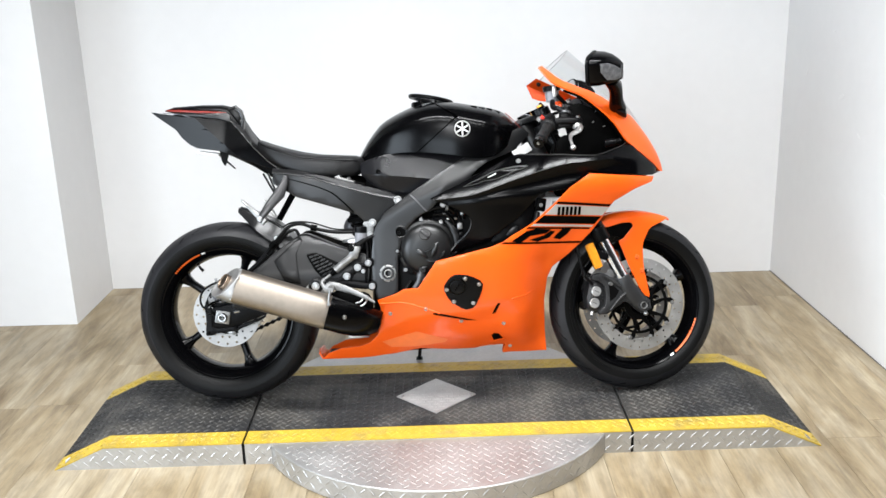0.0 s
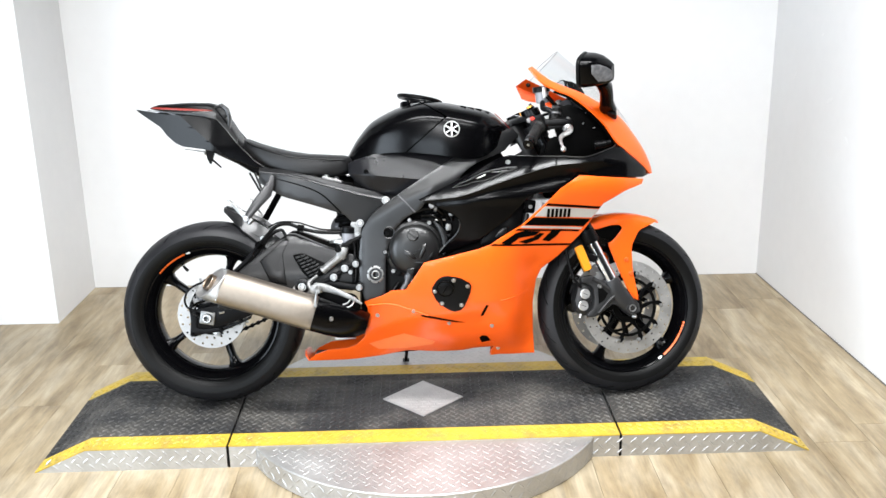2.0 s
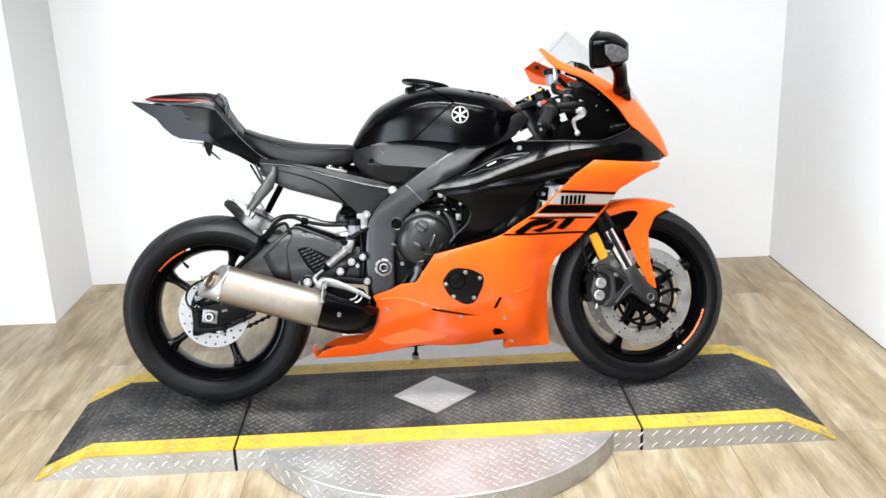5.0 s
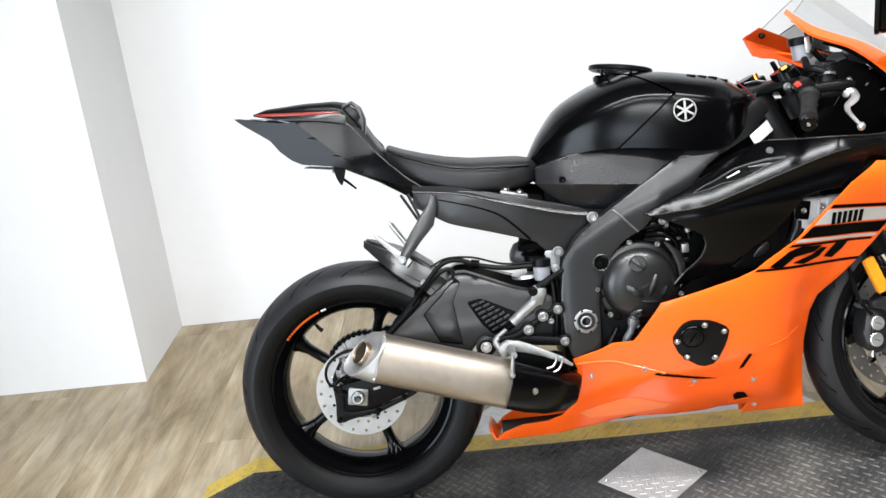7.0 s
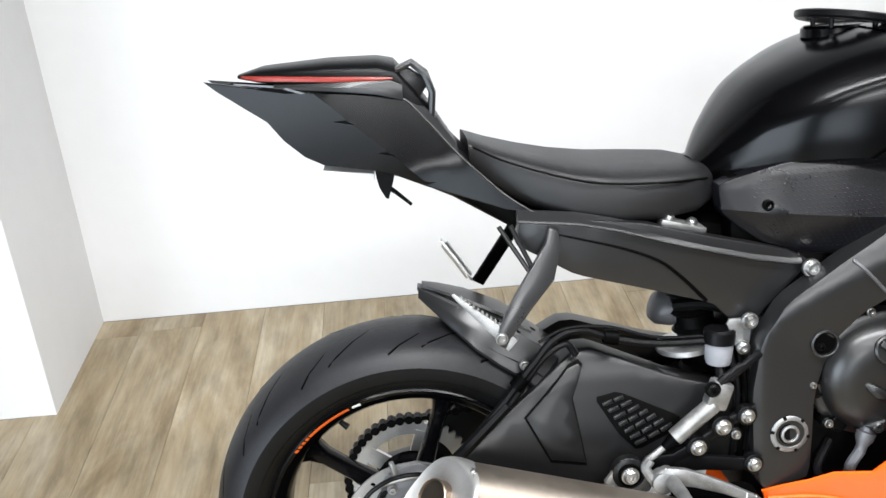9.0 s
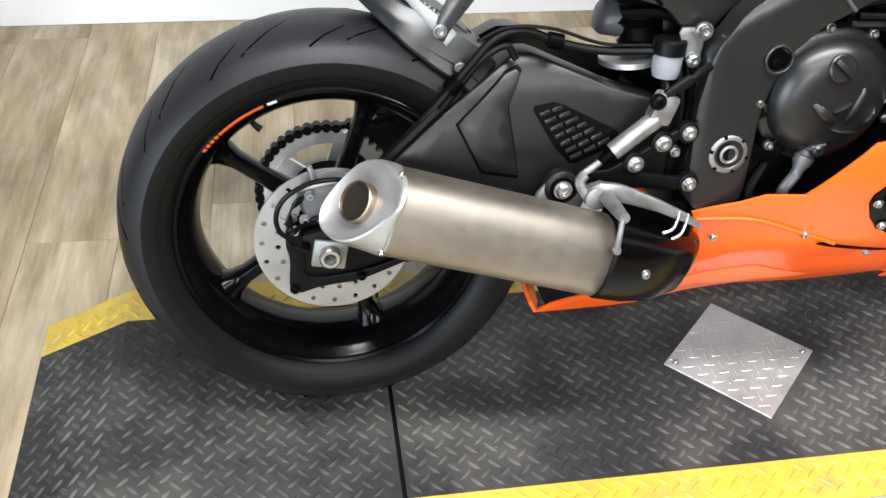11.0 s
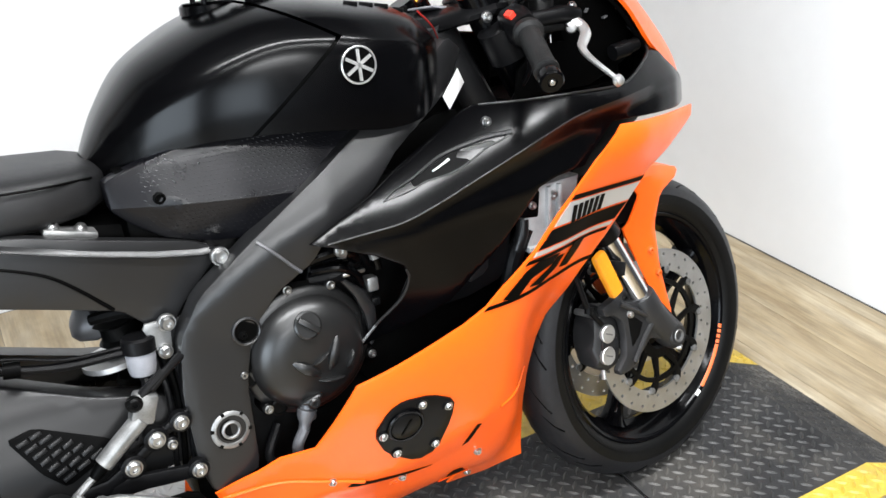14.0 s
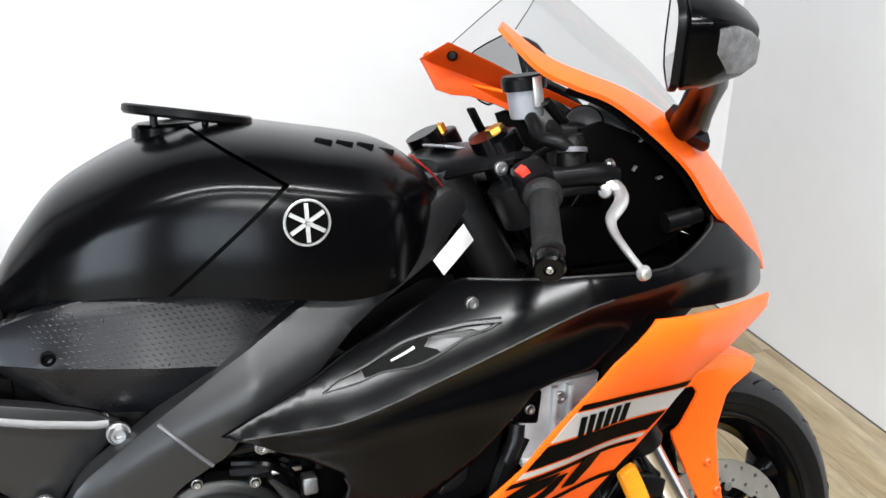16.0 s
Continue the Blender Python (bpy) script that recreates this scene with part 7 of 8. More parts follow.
# -- front fork, mudguard and brakes, in the steered pose --
fk = sub("front_fork")
TURN = SHEAR @ STEER
for s in (1, -1):
    y = -0.094 * s
    top, mid, low = Vector((0.355, y, 0.945)), Vector((0.553, y, 0.520)), Vector((0.640, y, 0.345))
    put("fork_tube", tube([top, mid], 0.025, 1, 24), M_BLACK_SATIN, fk, m=TURN)
    put("fork_collar", lathe([(-0.03, 0.0), (-0.03, 0.027), (0.012, 0.030), (0.016, 0.028), (0.016, 0.0)], 24), M_BLACK_PLASTIC, fk, m=TURN @ aim(mid, (mid - low).normalized()))
    put("slider", tube([mid, low + (low - mid) * 0.1], 0.0205, 1, 24), M_CHROME, fk, "chromed fork slider", m=TURN)
    leg = loft([oval(c, (0, 1, 0), (0.9, 0, 0.42), a, b, 18, 2.4) for c, a, b in ((low.lerp(mid, 0.22), 0.0255, 0.0255), (low.lerp(mid, 0.20), 0.027, 0.027), (low, 0.027, 0.029), (Vector((0.665, y, 0.312)), 0.024, 0.030), (Vector((0.688, y, 0.287)), 0.022, 0.030), (Vector((0.700, y, 0.268)), 0.018, 0.020))])
    put("fork_leg", leg, M_CALIPER, fk, m=TURN)
    put("axle_boss", lathe([(0.020, 0.0), (0.020, 0.021), (-0.020, 0.021), (-0.023, 0.019), (-0.023, 0.0125), (-0.019, 0.0120), (-0.019, 0.0)], 28), M_CALIPER, fk, m=TURN @ Matrix.Translation((0.686, y, 0.287)) @ Matrix.Diagonal((1, s, 1, 1)))
    put("axle_end", lathe([(0.0, 0), (0.0, 0.0118), (-0.004, 0.0122), (-0.005, 0.0115), (-0.0045, 0.0088), (0.004, 0.0080), (0.004, 0)], 22), M_CAST, fk, m=TURN @ aim((0.686, y - s * 0.020, 0.287), (0, -s, 0)))
    bolt(0.712, y, 0.266, 0.006, fk, M_STEEL, d=tuple(STEER.to_3x3() @ Vector((0.5, -s * 0.8, -0.3))))
    cal = put("front_caliper", loft([oval(c, (0, 1, 0), (0.25, 0, 0.97), a, b, 16, 4) for c, a, b in (((0.508, y + 0.036 * s, 0.340), 0.026, 0.030), ((0.518, y + 0.034 * s, 0.335), 0.030, 0.056), ((0.545, y + 0.034 * s, 0.322), 0.030, 0.060), ((0.566, y + 0.034 * s, 0.315), 0.026, 0.050))]), M_CALIPER, fk, "dark grey radial brake caliper", m=TURN)
    for px, pz in ((0.527, 0.338), (0.520, 0.300)):
        put("piston_cap", lathe([(0.006, 0), (0.006, 0.0165), (-0.003, 0.0165), (-0.0045, 0.015), (-0.0045, 0)], 26), M_ALU, cal, m=TURN @ aim((px + 0.006, y + s * 0.003, pz), (0, -s, 0)))
        put("cap_mark", box(-0.008, 0.008, -0.0055, -0.004, -0.0012, 0.0012), M_CAST, cal, m=TURN @ aim((px + 0.006, y + s * 0.003, pz), (0, -s, 0)) @ Matrix.Rotation(radians(25), 4, "Y"))
    put("caliper_bridge", box(-0.020, 0.020, -0.012, 0.012, -0.010, 0.010, 0.004), M_FRAME, cal, m=TURN @ pose(0.535, y + 0.012 * s, 0.318, 0, 10, 0))
    put("caliper_pin", tube([(0.512, y + 0.01 * s, 0.378), (0.512, y + 0.05 * s, 0.378)], 0.006, 1, 10), M_CAST, cal, m=TURN)
    put("bleed_nipple", tube([(0.520, y + 0.014 * s, 0.272), (0.514, y + 0.008 * s, 0.258)], 0.0045, 1, 8), M_CAST, cal, m=TURN)
    WEB = soften([(0.516, 0.392), (0.551, 0.400), (0.580, 0.383), (0.614, 0.378), (0.652, 0.338), (0.674, 0.304), (0.664, 0.285), (0.622, 0.303), (0.604, 0.290), (0.566, 0.264), (0.536, 0.262), (0.534, 0.272), (0.556, 0.290), (0.562, 0.325), (0.558, 0.356), (0.540, 0.372), (0.518, 0.376)], 1, 0.12)
    put("caliper_mount", panel(WEB, lambda x, z: y - 0.006 * s - 0.008, thick=0.016, rim=0.004, res=0.03), M_CALIPER, fk, "dark grey cast caliper mount", m=TURN)
    put("mount_rib", tube([(0.556, y - 0.015 * s, 0.388), (0.590, y - 0.016 * s, 0.366), (0.628, y - 0.016 * s, 0.336), (0.606, y - 0.016 * s, 0.312), (0.572, y - 0.015 * s, 0.275)], (0.0055, 0.0048), 4, 8), M_CALIPER, fk, m=TURN)
    # Darker sheet laid on the mount paints the shade of its pocket.
    put("mount_pocket", panel([(0.572, 0.362), (0.588, 0.354), (0.606, 0.338), (0.593, 0.318), (0.573, 0.304)], lambda x, z: y - 0.0066 * s - 0.0085, thick=0.017, rim=0, res=0.03), M_DARK, fk, m=TURN)
    q = TURN @ Vector((0.578, y - s * 0.014, 0.362))
    bolt(q.x, q.y, q.z, 0.0065, fk, d=(0, -s, 0))
    put("brake_line", tube([(0.52, y, 0.36), (0.490, y - 0.004 * s, 0.40), (0.475, y - 0.004 * s, 0.46), (0.462, y, 0.52), (0.43, y * 0.8, 0.62)], 0.005, 5, 8), M_BLACK_PLASTIC, fk, m=TURN)
    put("line_joint", lathe([(-0.006, 0.004), (-0.006, 0.008), (0.006, 0.008), (0.006, 0.004)], 10), M_DARK, fk, m=TURN @ aim((0.492, y - 0.004 * s, 0.395), (0.3, 0, 1)))
put("axle", tube([(0.688, -0.11, 0.287), (0.688, 0.11, 0.287)], 0.012, 1, 16), M_STEEL, fk, m=TURN)
put("reflector", loft([oval(c, (0.93, 0, 0.37), (-0.37, 0, 0.93), a, b, 12, 9) for c, a, b in (((0.518, -0.124, 0.456), 0.0145, 0.043), ((0.518, -0.132, 0.456), 0.0145, 0.043), ((0.518, -0.135, 0.456), 0.0125, 0.041))]), M_AMBER, fk, "amber side reflector on the fork", m=TURN)
put("reflector_stay", box(-0.03, 0.03, -0.124, -0.098, -0.012, 0.012, 0.002), M_BLACK_PLASTIC, fk, m=TURN @ pose(0.54, 0, 0.46, 0, 20, 0))


def guard_y(x, z):
    r = math.hypot(x - AXLE.x, z - AXLE.z)
    return -0.066 - 0.012 * min(1, max(0, 0.36 - abs(r - 0.22)) / 0.3) + 0.9 * max(0, r - 0.292)


GUARD = [(0.806, 0.572), (0.752, 0.588), (0.673, 0.598), (0.613, 0.594), (0.565, 0.579), (0.551, 0.545), (0.59, 0.548), (0.635, 0.560), (0.668, 0.560), (0.676, 0.548), (0.640, 0.508), (0.622, 0.500), (0.655, 0.414), (0.701, 0.318), (0.727, 0.306), (0.706, 0.411), (0.705, 0.487), (0.732, 0.540)]
mg = sub("front_mudguard")
for s in (1, -1):
    put("side", panel(soften(GUARD, 1, 0.12), guard_y, thick=0.005, res=0.02, rim=0.003, side=s), M_ORANGE, mg, "glossy orange front mudguard", m=TURN)
    put("side_inlay", panel([(0.553, 0.548), (0.60, 0.553), (0.640, 0.562), (0.668, 0.562), (0.678, 0.549), (0.642, 0.506), (0.60, 0.52)], lambda x, z: guard_y(x, z) + 0.006, thick=0.004, res=0.03, rim=0, side=s), M_INK, mg, m=TURN)
for x, z in ((0.684, 0.445), (0.699, 0.398)):
    q = TURN @ Vector((x, guard_y(x, z) - 0.001, z))
    bolt(q.x, q.y, q.z, 0.0065, mg, M_ORANGE_DECAL, h=0.005)
gp = [(-0.052, 0.303), (-0.035, 0.311), (0, 0.3145), (0.035, 0.311), (0.052, 0.303), (0.050, 0.300), (0.034, 0.307), (0, 0.3105), (-0.034, 0.307), (-0.050, 0.300), (-0.052, 0.303)]
bm = lathe(gp, 26, a0=66, a1=117)
bmesh.ops.holes_fill(bm, edges=[e for e in bm.edges if e.is_boundary])
put("crown", bm, M_ORANGE, mg, m=TURN @ Matrix.Translation(AXLE))
# Near-black filler block added to close the view past the steering head.
put("steering_head_filler", box(0.33, 0.42, -0.012, 0.12, 0.72, 0.885, 0.012), M_INK, bike)

# -- steering head and controls --
hd = sub("handlebars")
put("upper_clamp", loft([oval((x, 0, z), (0, 1, 0), (0.3, 0, 0.95), a, 0.017, 20, 3) for x, z, a in ((0.305, 0.900, 0.05), (0.335, 0.910, 0.110), (0.370, 0.915, 0.132), (0.400, 0.914, 0.125), (0.418, 0.910, 0.08))]), M_BLACK_PLASTIC, hd, "black upper fork clamp", m=TURN)
put("lower_clamp", box(-0.05, 0.05, -0.13, 0.13, -0.02, 0.02, 0.01), M_BLACK_PLASTIC, hd, m=TURN @ pose(0.445, 0, 0.73, 0, 24, 0))
put("head_tube", tube([(0.325, 0, 0.91), (0.41, 0, 0.73)], 0.032, 1, 20), M_FRAME, hd)
put("clamp_plate", box(-0.022, 0.022, -0.035, 0.035, 0.010, 0.014, 0.002), M_CUP, hd, m=TURN @ pose(0.345, 0.0, 0.916, 0, 12, 0))
for s in (1, -1):
    q = Vector((0.372 if s > 0 else 0.392, -0.1 * s, 0.930))
    d = Vector((-0.41, 0, 0.91))
    cap = put("fork_cap", lathe([(0.01, 0.0), (0.01, 0.025), (-0.012, 0.025), (-0.014, 0.022), (-0.014, 0.0)], 24), M_BLACK_SATIN, hd, m=TURN @ aim(q, d))
    put("adjuster", lathe([(-0.013, 0.0), (-0.013, 0.013), (-0.026, 0.012), (-0.027, 0.009), (-0.027, 0.0)], 6), M_GOLD, cap, m=TURN @ aim(q, d), smooth=False)
qb = TURN @ Vector((0.352, -0.128, 0.905))
bolt(qb.x, qb.y, qb.z, 0.007, hd)
put("ignition_barrel", lathe([(0.02, 0.0), (0.02, 0.021), (-0.010, 0.021), (-0.012, 0.018), (-0.012, 0.0)], 22), M_BLACK_PLASTIC, hd, m=TURN @ aim((0.415, 0.02, 0.932), (-0.41, 0, 0.91)))
put("key", box(-0.003, 0.003, -0.009, 0.009, 0.0, 0.040, 0.002), M_INK, hd, m=TURN @ pose(0.413, 0.02, 0.940, 0, -25, 0))
put("clip_on", tube([(0.40, -0.098, 0.890), (0.402, -0.13, 0.898), (0.394, -0.162, 0.892), (0.353, -0.268, 0.840)], 0.0115, 5, 12), M_BLACK_SATIN, hd)
put("bar_clamp", lathe([(-0.025, 0.0), (-0.025, 0.034), (0.025, 0.034), (0.025, 0.0)], 24), M_BLACK_PLASTIC, hd, m=aim((0.393, -0.1, 0.876), (-0.41, 0, 0.91)))
g0, g1 = Vector((0.394, -0.161, 0.892)), Vector((0.3555, -0.2585, 0.8445))
gd = (g1 - g0).normalized()
grip = put("grip", lathe([(0.0, 0.0), (0.0, 0.022), (-0.004, 0.0235), (-0.010, 0.0225), (-0.014, 0.0168), (-0.06, 0.0162), (-0.103, 0.0168), (-0.107, 0.0185), (-0.113, 0.0185), (-0.115, 0.012), (-0.115, 0)], 24), M_GRIP, hd, "black ribbed throttle grip", m=aim(g0, gd))
for k in range(17):
    put("grip_rib", lathe([(-0.017 - 0.005 * k, 0.0155), (-0.018 - 0.005 * k, 0.0168), (-0.0195 - 0.005 * k, 0.0168), (-0.0205 - 0.005 * k, 0.0155)], 20), M_GRIP, grip, m=aim(g0, gd))
put("bar_end", lathe([(0.0, 0.0), (0.0, 0.0165), (-0.004, 0.0175), (-0.016, 0.0175), (-0.019, 0.015), (-0.019, 0.007), (-0.016, 0.006), (-0.016, 0)], 22), M_BLACK_SATIN, grip, m=aim(g1 + gd * 0.008, gd))
bolt(*(g1 + gd * 0.022), 0.005, grip, d=tuple(gd))
put("switch_housing", loft([oval(c, (0.95, 0, 0.3), (-0.3, 0.0, 0.95), a, b, 16, 3.5) for c, a, b in (((0.398, -0.112, 0.903), 0.020, 0.020), ((0.398, -0.119, 0.902), 0.024, 0.026), ((0.396, -0.143, 0.897), 0.024, 0.027), ((0.394, -0.160, 0.892), 0.020, 0.022))]), M_BLACK_PLASTIC, hd, "black switch housing")
put("kill_switch", box(-0.006, 0.006, -0.008, 0.006, -0.009, 0.009, 0.002), M_REDPAINT, hd, "red stop switch", m=pose(0.378, -0.145, 0.914, 10, -40, 0))
put("lever_perch", loft([oval(c, (0.3, 0.9, 0), (0, 0, 1), a, b, 14, 3) for c, a, b in (((0.400, -0.128, 0.896), 0.018, 0.019), ((0.435, -0.134, 0.903), 0.014, 0.013), ((0.470, -0.138, 0.905), 0.018, 0.013), ((0.490, -0.141, 0.904), 0.017, 0.012), ((0.503, -0.143, 0.902), 0.010, 0.008))]), M_BLACK_PLASTIC, hd)
bolt(0.490, -0.142, 0.914, 0.006, hd, d=(-0.2, -0.4, 0.9))
put("perch_clamp", lathe([(-0.012, 0.0), (-0.012, 0.021), (0.012, 0.021), (0.012, 0.0)], 20), M_BLACK_PLASTIC, hd, m=aim((0.405, -0.122, 0.899), gd))
put("brake_switch", box(0.425, 0.470, -0.150, -0.136, 0.882, 0.893, 0.003), M_DARK, hd)
put("brake_lever", tube([(0.488, -0.146, 0.893), (0.4945, -0.157, 0.884), (0.490, -0.171, 0.875), (0.476, -0.184, 0.867), (0.463, -0.196, 0.861), (0.455, -0.215, 0.852), (0.452, -0.245, 0.839), (0.4525, -0.284, 0.821)], (0.0110, 0.0042), 6, 12, flat=0.8), M_ALU, hd, "silver brake lever")
put("lever_ball", lathe([(0.0085, 0.0), (0.006, 0.006), (0, 0.0088), (-0.006, 0.006), (-0.0085, 0.0)], 18), M_ALU, hd, m=Matrix.Translation((0.452, -0.288, 0.819)))
put("lever_adjuster", lathe([(0.0, 0.0), (0.0, 0.009), (-0.006, 0.008), (-0.007, 0.006), (-0.007, 0)], 18), M_CAST, hd, m=aim((0.480, -0.150, 0.884), (-0.5, -0.8, 0.2)))
put("master_cylinder", tube([(0.405, -0.085, 0.905), (0.43, -0.13, 0.895)], 0.017, 1, 16), M_BLACK_PLASTIC, hd)
rv = put("brake_reservoir", lathe([(0.0, 0.0), (0.0, 0.020), (-0.004, 0.0215), (-0.036, 0.0230), (-0.038, 0.0)], 28), M_CUP, hd, "milky front brake reservoir with black cap", m=aim((0.420, -0.062, 0.970), (-0.08, 0, 1)))
put("cap", lathe([(-0.034, 0.0), (-0.034, 0.0275), (-0.048, 0.0285), (-0.052, 0.026), (-0.053, 0.0)], 28), M_BLACK_PLASTIC, rv, m=aim((0.420, -0.062, 0.970), (-0.08, 0, 1)))
put("cap_guard", box(-0.006, 0.006, -0.003, 0.003, -0.018, 0.018, 0.001), M_ALU, rv, m=pose(0.423, -0.088, 1.002, 0, -5, 0))
put("reservoir_label", box(-0.006, 0.006, -0.001, 0.001, -0.007, 0.007), M_WHITE, rv, m=pose(0.425, -0.0865, 0.994, 0, -5, 12))
put("reservoir_hose", tube([(0.420, -0.066, 0.975), (0.416, -0.088, 0.966), (0.416, -0.105, 0.950), (0.428, -0.120, 0.945), (0.444, -0.126, 0.935), (0.450, -0.128, 0.915)], 0.0085, 5, 12), M_BLACK_PLASTIC, hd)
put("master_cylinder_body", loft([oval(c, (1, 0, 0.1), (0, 1, 0), a, b, 16, 3) for c, a, b in (((0.455, -0.112, 0.950), 0.013, 0.012), ((0.454, -0.114, 0.944), 0.017, 0.015), ((0.450, -0.120, 0.925), 0.018, 0.016), ((0.446, -0.126, 0.905), 0.017, 0.016))]), M_DARK, hd)
put("hose_ring", lathe([(-0.003, 0.016), (-0.003, 0.0185), (0.003, 0.0185), (0.003, 0.016)], 18), M_CAST_DARK, hd, m=aim((0.452, -0.120, 0.932), (0.1, 0.2, 1)))
for pts, r in (([(0.47, -0.15, 0.885), (0.50, -0.12, 0.90), (0.50, -0.06, 0.87), (0.47, -0.02, 0.80)], 0.005), ([(0.40, -0.14, 0.87), (0.42, -0.12, 0.83), (0.41, -0.08, 0.78), (0.40, -0.05, 0.72)], 0.0045),
               ([(0.38, -0.12, 0.905), (0.42, -0.10, 0.93), (0.48, -0.06, 0.93), (0.52, -0.03, 0.88)], 0.0045)):
    put("cable", tube(pts, r, 6, 8), M_BLACK_PLASTIC, hd)
put("far_clip_on", tube([(0.36, 0.10, 0.880), (0.33, 0.17, 0.874), (0.30, 0.30, 0.83)], 0.016, 5, 12), M_GRIP, hd)

# -- cockpit and nose --
STN = ((0.783, 0.734, 0.022, 0.772, 0.733), (0.778, 0.760, 0.050, 0.742, 0.762), (0.760, 0.808, 0.090, 0.692, 0.800), (0.725, 0.868, 0.116, 0.648, 0.835), (0.685, 0.920, 0.132, 0.608, 0.890), (0.640, 0.960, 0.142, 0.557, 0.938), (0.590, 0.995, 0.148, 0.505, 0.976), (0.535, 1.022, 0.152, 0.455, 0.996), (0.480, 1.048, 0.154, 0.412, 1.018), (0.41, 1.088, 0.152, 0.372, 1.064))


STN_FLOW = [field(list(range(len(STN))), (0, 1), ([r[q] for r in STN],) * 2) for q in range(5)]


def nose_point(k, v, lift=0.0):
    """Station k along the nose, v from -1 (right) to 1 (left)."""
    xc, zc, hw, xe, ze = [f(float(k), 0.5) for f in STN_FLOW]
    b = abs(v) ** 2.0
    y = hw * math.copysign(abs(v) ** 0.92, v)
    z = zc + (ze - zc) * b + lift
    return Vector((xc + (xe - xc) * b, y - 0.04 + 0.26 * (z - 0.73), z - 0.10 * y * max(0, z - 0.74) / 0.3))


def nose_sheet(k0, k1, lo, hi, steps=28, across=10, thick=0.006, move=(0, 0, 0)):
    """A strip of the nose between the edges lo(k) and hi(k)."""
    bm = bmesh.new()
    grid = []
    for i in range(steps + 1):
        k = k0 + (k1 - k0) * i / steps
        grid.append([bm.verts.new(nose_point(k, lo(k) + (hi(k) - lo(k)) * j / across) + Vector(move)) for j in range(across + 1)])
    for i in range(steps):
        for j in range(across):
            bm.faces.new((grid[i][j], grid[i][j + 1], grid[i + 1][j + 1], grid[i + 1][j]))
    bmesh.ops.recalc_face_normals(bm, faces=bm.faces[:])
    if sum((f.normal.z + f.normal.x) for f in bm.faces) < 0:
        bmesh.ops.reverse_faces(bm, faces=bm.faces[:])
    bmesh.ops.solidify(bm, geom=bm.faces[:], thickness=thick)
    return bm


def inner(k):
    return float(np.interp(k, (3.2, 4.5, 6.0, 9.0), (0.0, 0.50, 0.66, 0.80)))


def far_inner(k):
    return float(np.interp(k, (3.2, 4.5, 6.0, 7.5, 9.0), (0.0, 0.55, 0.80, 0.90, 0.95)))


ns = sub("nose_cowl")
put("nose_shell", nose_sheet(0.0, 3.2, lambda k: -1.0, lambda k: 1.0, 16, 20), M_ORANGE, ns, "glossy orange nose cowl")
put("cowl_arm", nose_sheet(3.2, 9.0, lambda k: -1.0, lambda k: -inner(k), 30, 6), M_ORANGE, ns)
put("cowl_arm", nose_sheet(3.2, 9.0, far_inner, lambda k: 1.0, 30, 6), M_ORANGE, ns)
# Near-black sheets added under the shell; they stand for its shaded inside.
put("nose_dark_sheet", nose_sheet(0.4, 3.4, lambda k: -0.97, lambda k: 0.97, 16, 20, move=(-0.012, 0, -0.006)), M_INK, ns)
put("arm_dark_sheet", nose_sheet(3.2, 7.0, lambda k: -0.97, lambda k: -inner(k), 20, 6, move=(-0.011, 0.004, -0.006)), M_INK, ns)
# inner face of the far arm: an overhanging upper facet and a lower one turned up
FACE = [(0.389, 1.0625), (0.3577, 1.041), (0.377, 0.996), (0.400, 0.987), (0.429, 0.983), (0.474, 0.966), (0.511, 0.946), (0.56, 0.925), (0.612, 0.905), (0.606, 0.939), (0.584, 0.961), (0.5165, 0.999), (0.455, 1.031)]
CREASE = [(0.3577, 1.041), (0.4326, 1.0095), (0.5152, 0.9755), (0.612, 0.905)]


def face_y(x, z):
    c = float(np.interp(x, [p[0] for p in CREASE], [p[1] for p in CREASE]))
    return 0.174 - 1.1 * max(0.0, z - c) - 0.25 * max(0.0, c - z) - 0.35 * max(0.0, x - 0.50)


put("cowl_inner_face", panel(FACE, face_y, thick=0.004, res=0.014, rim=0.002, folds=(CREASE[:-1],)), M_ORANGE_SHADED, ns, "shaded orange inner face of the cowl arm")
fb = face_y(0.399, 1.0426)
put("screen_nut", lathe([(0.0, 0.0), (0.0, 0.0080), (-0.006, 0.0075), (-0.010, 0.0050), (-0.011, 0.0)], 16), M_DARK, ns, m=aim((0.399, fb, 1.0426), (-0.3, -1, 0.1)))
put("screen_nut", lathe([(0.0, 0.0), (0.0, 0.0080), (-0.006, 0.0075), (-0.011, 0.0050), (-0.012, 0.0)], 16), M_DARK, ns, m=aim((0.405, -0.070, 1.066), (-0.3, 0.6, -0.7)))
# windscreen
bm = bmesh.new()
grid = []
for i in range(15):
    k = 3.2 + (8.7 - 3.2) * i / 14
    row = []
    for j in range(13):
        v = -1 + 2 * j / 12
        p = nose_point(k, v * (far_inner(k) + 0.02 if v > 0 else inner(k) + 0.05))
        row.append(bm.verts.new(p + Vector((0.004, 0, 0.002)) + Vector((0.055 * (i / 14) ** 1.3, 0, 0.062 * (i / 14) ** 1.2)) * (1 - v * v)))
    grid.append(row)
for i in range(14):
    for j in range(12):
        bm.faces.new((grid[i][j], grid[i][j + 1], grid[i + 1][j + 1], grid[i + 1][j]))
bmesh.ops.recalc_face_normals(bm, faces=bm.faces[:])
edge_line = [v.co.copy() for v in grid[-1]]
ws_ = put("windscreen", bm, M_SCREEN, ns, "clear plastic windscreen")
ws_.visible_shadow = False
put("screen_edge", tube([tuple(q) for q in edge_line], 0.0008, 1, 6), M_CAST_DARK, ns)
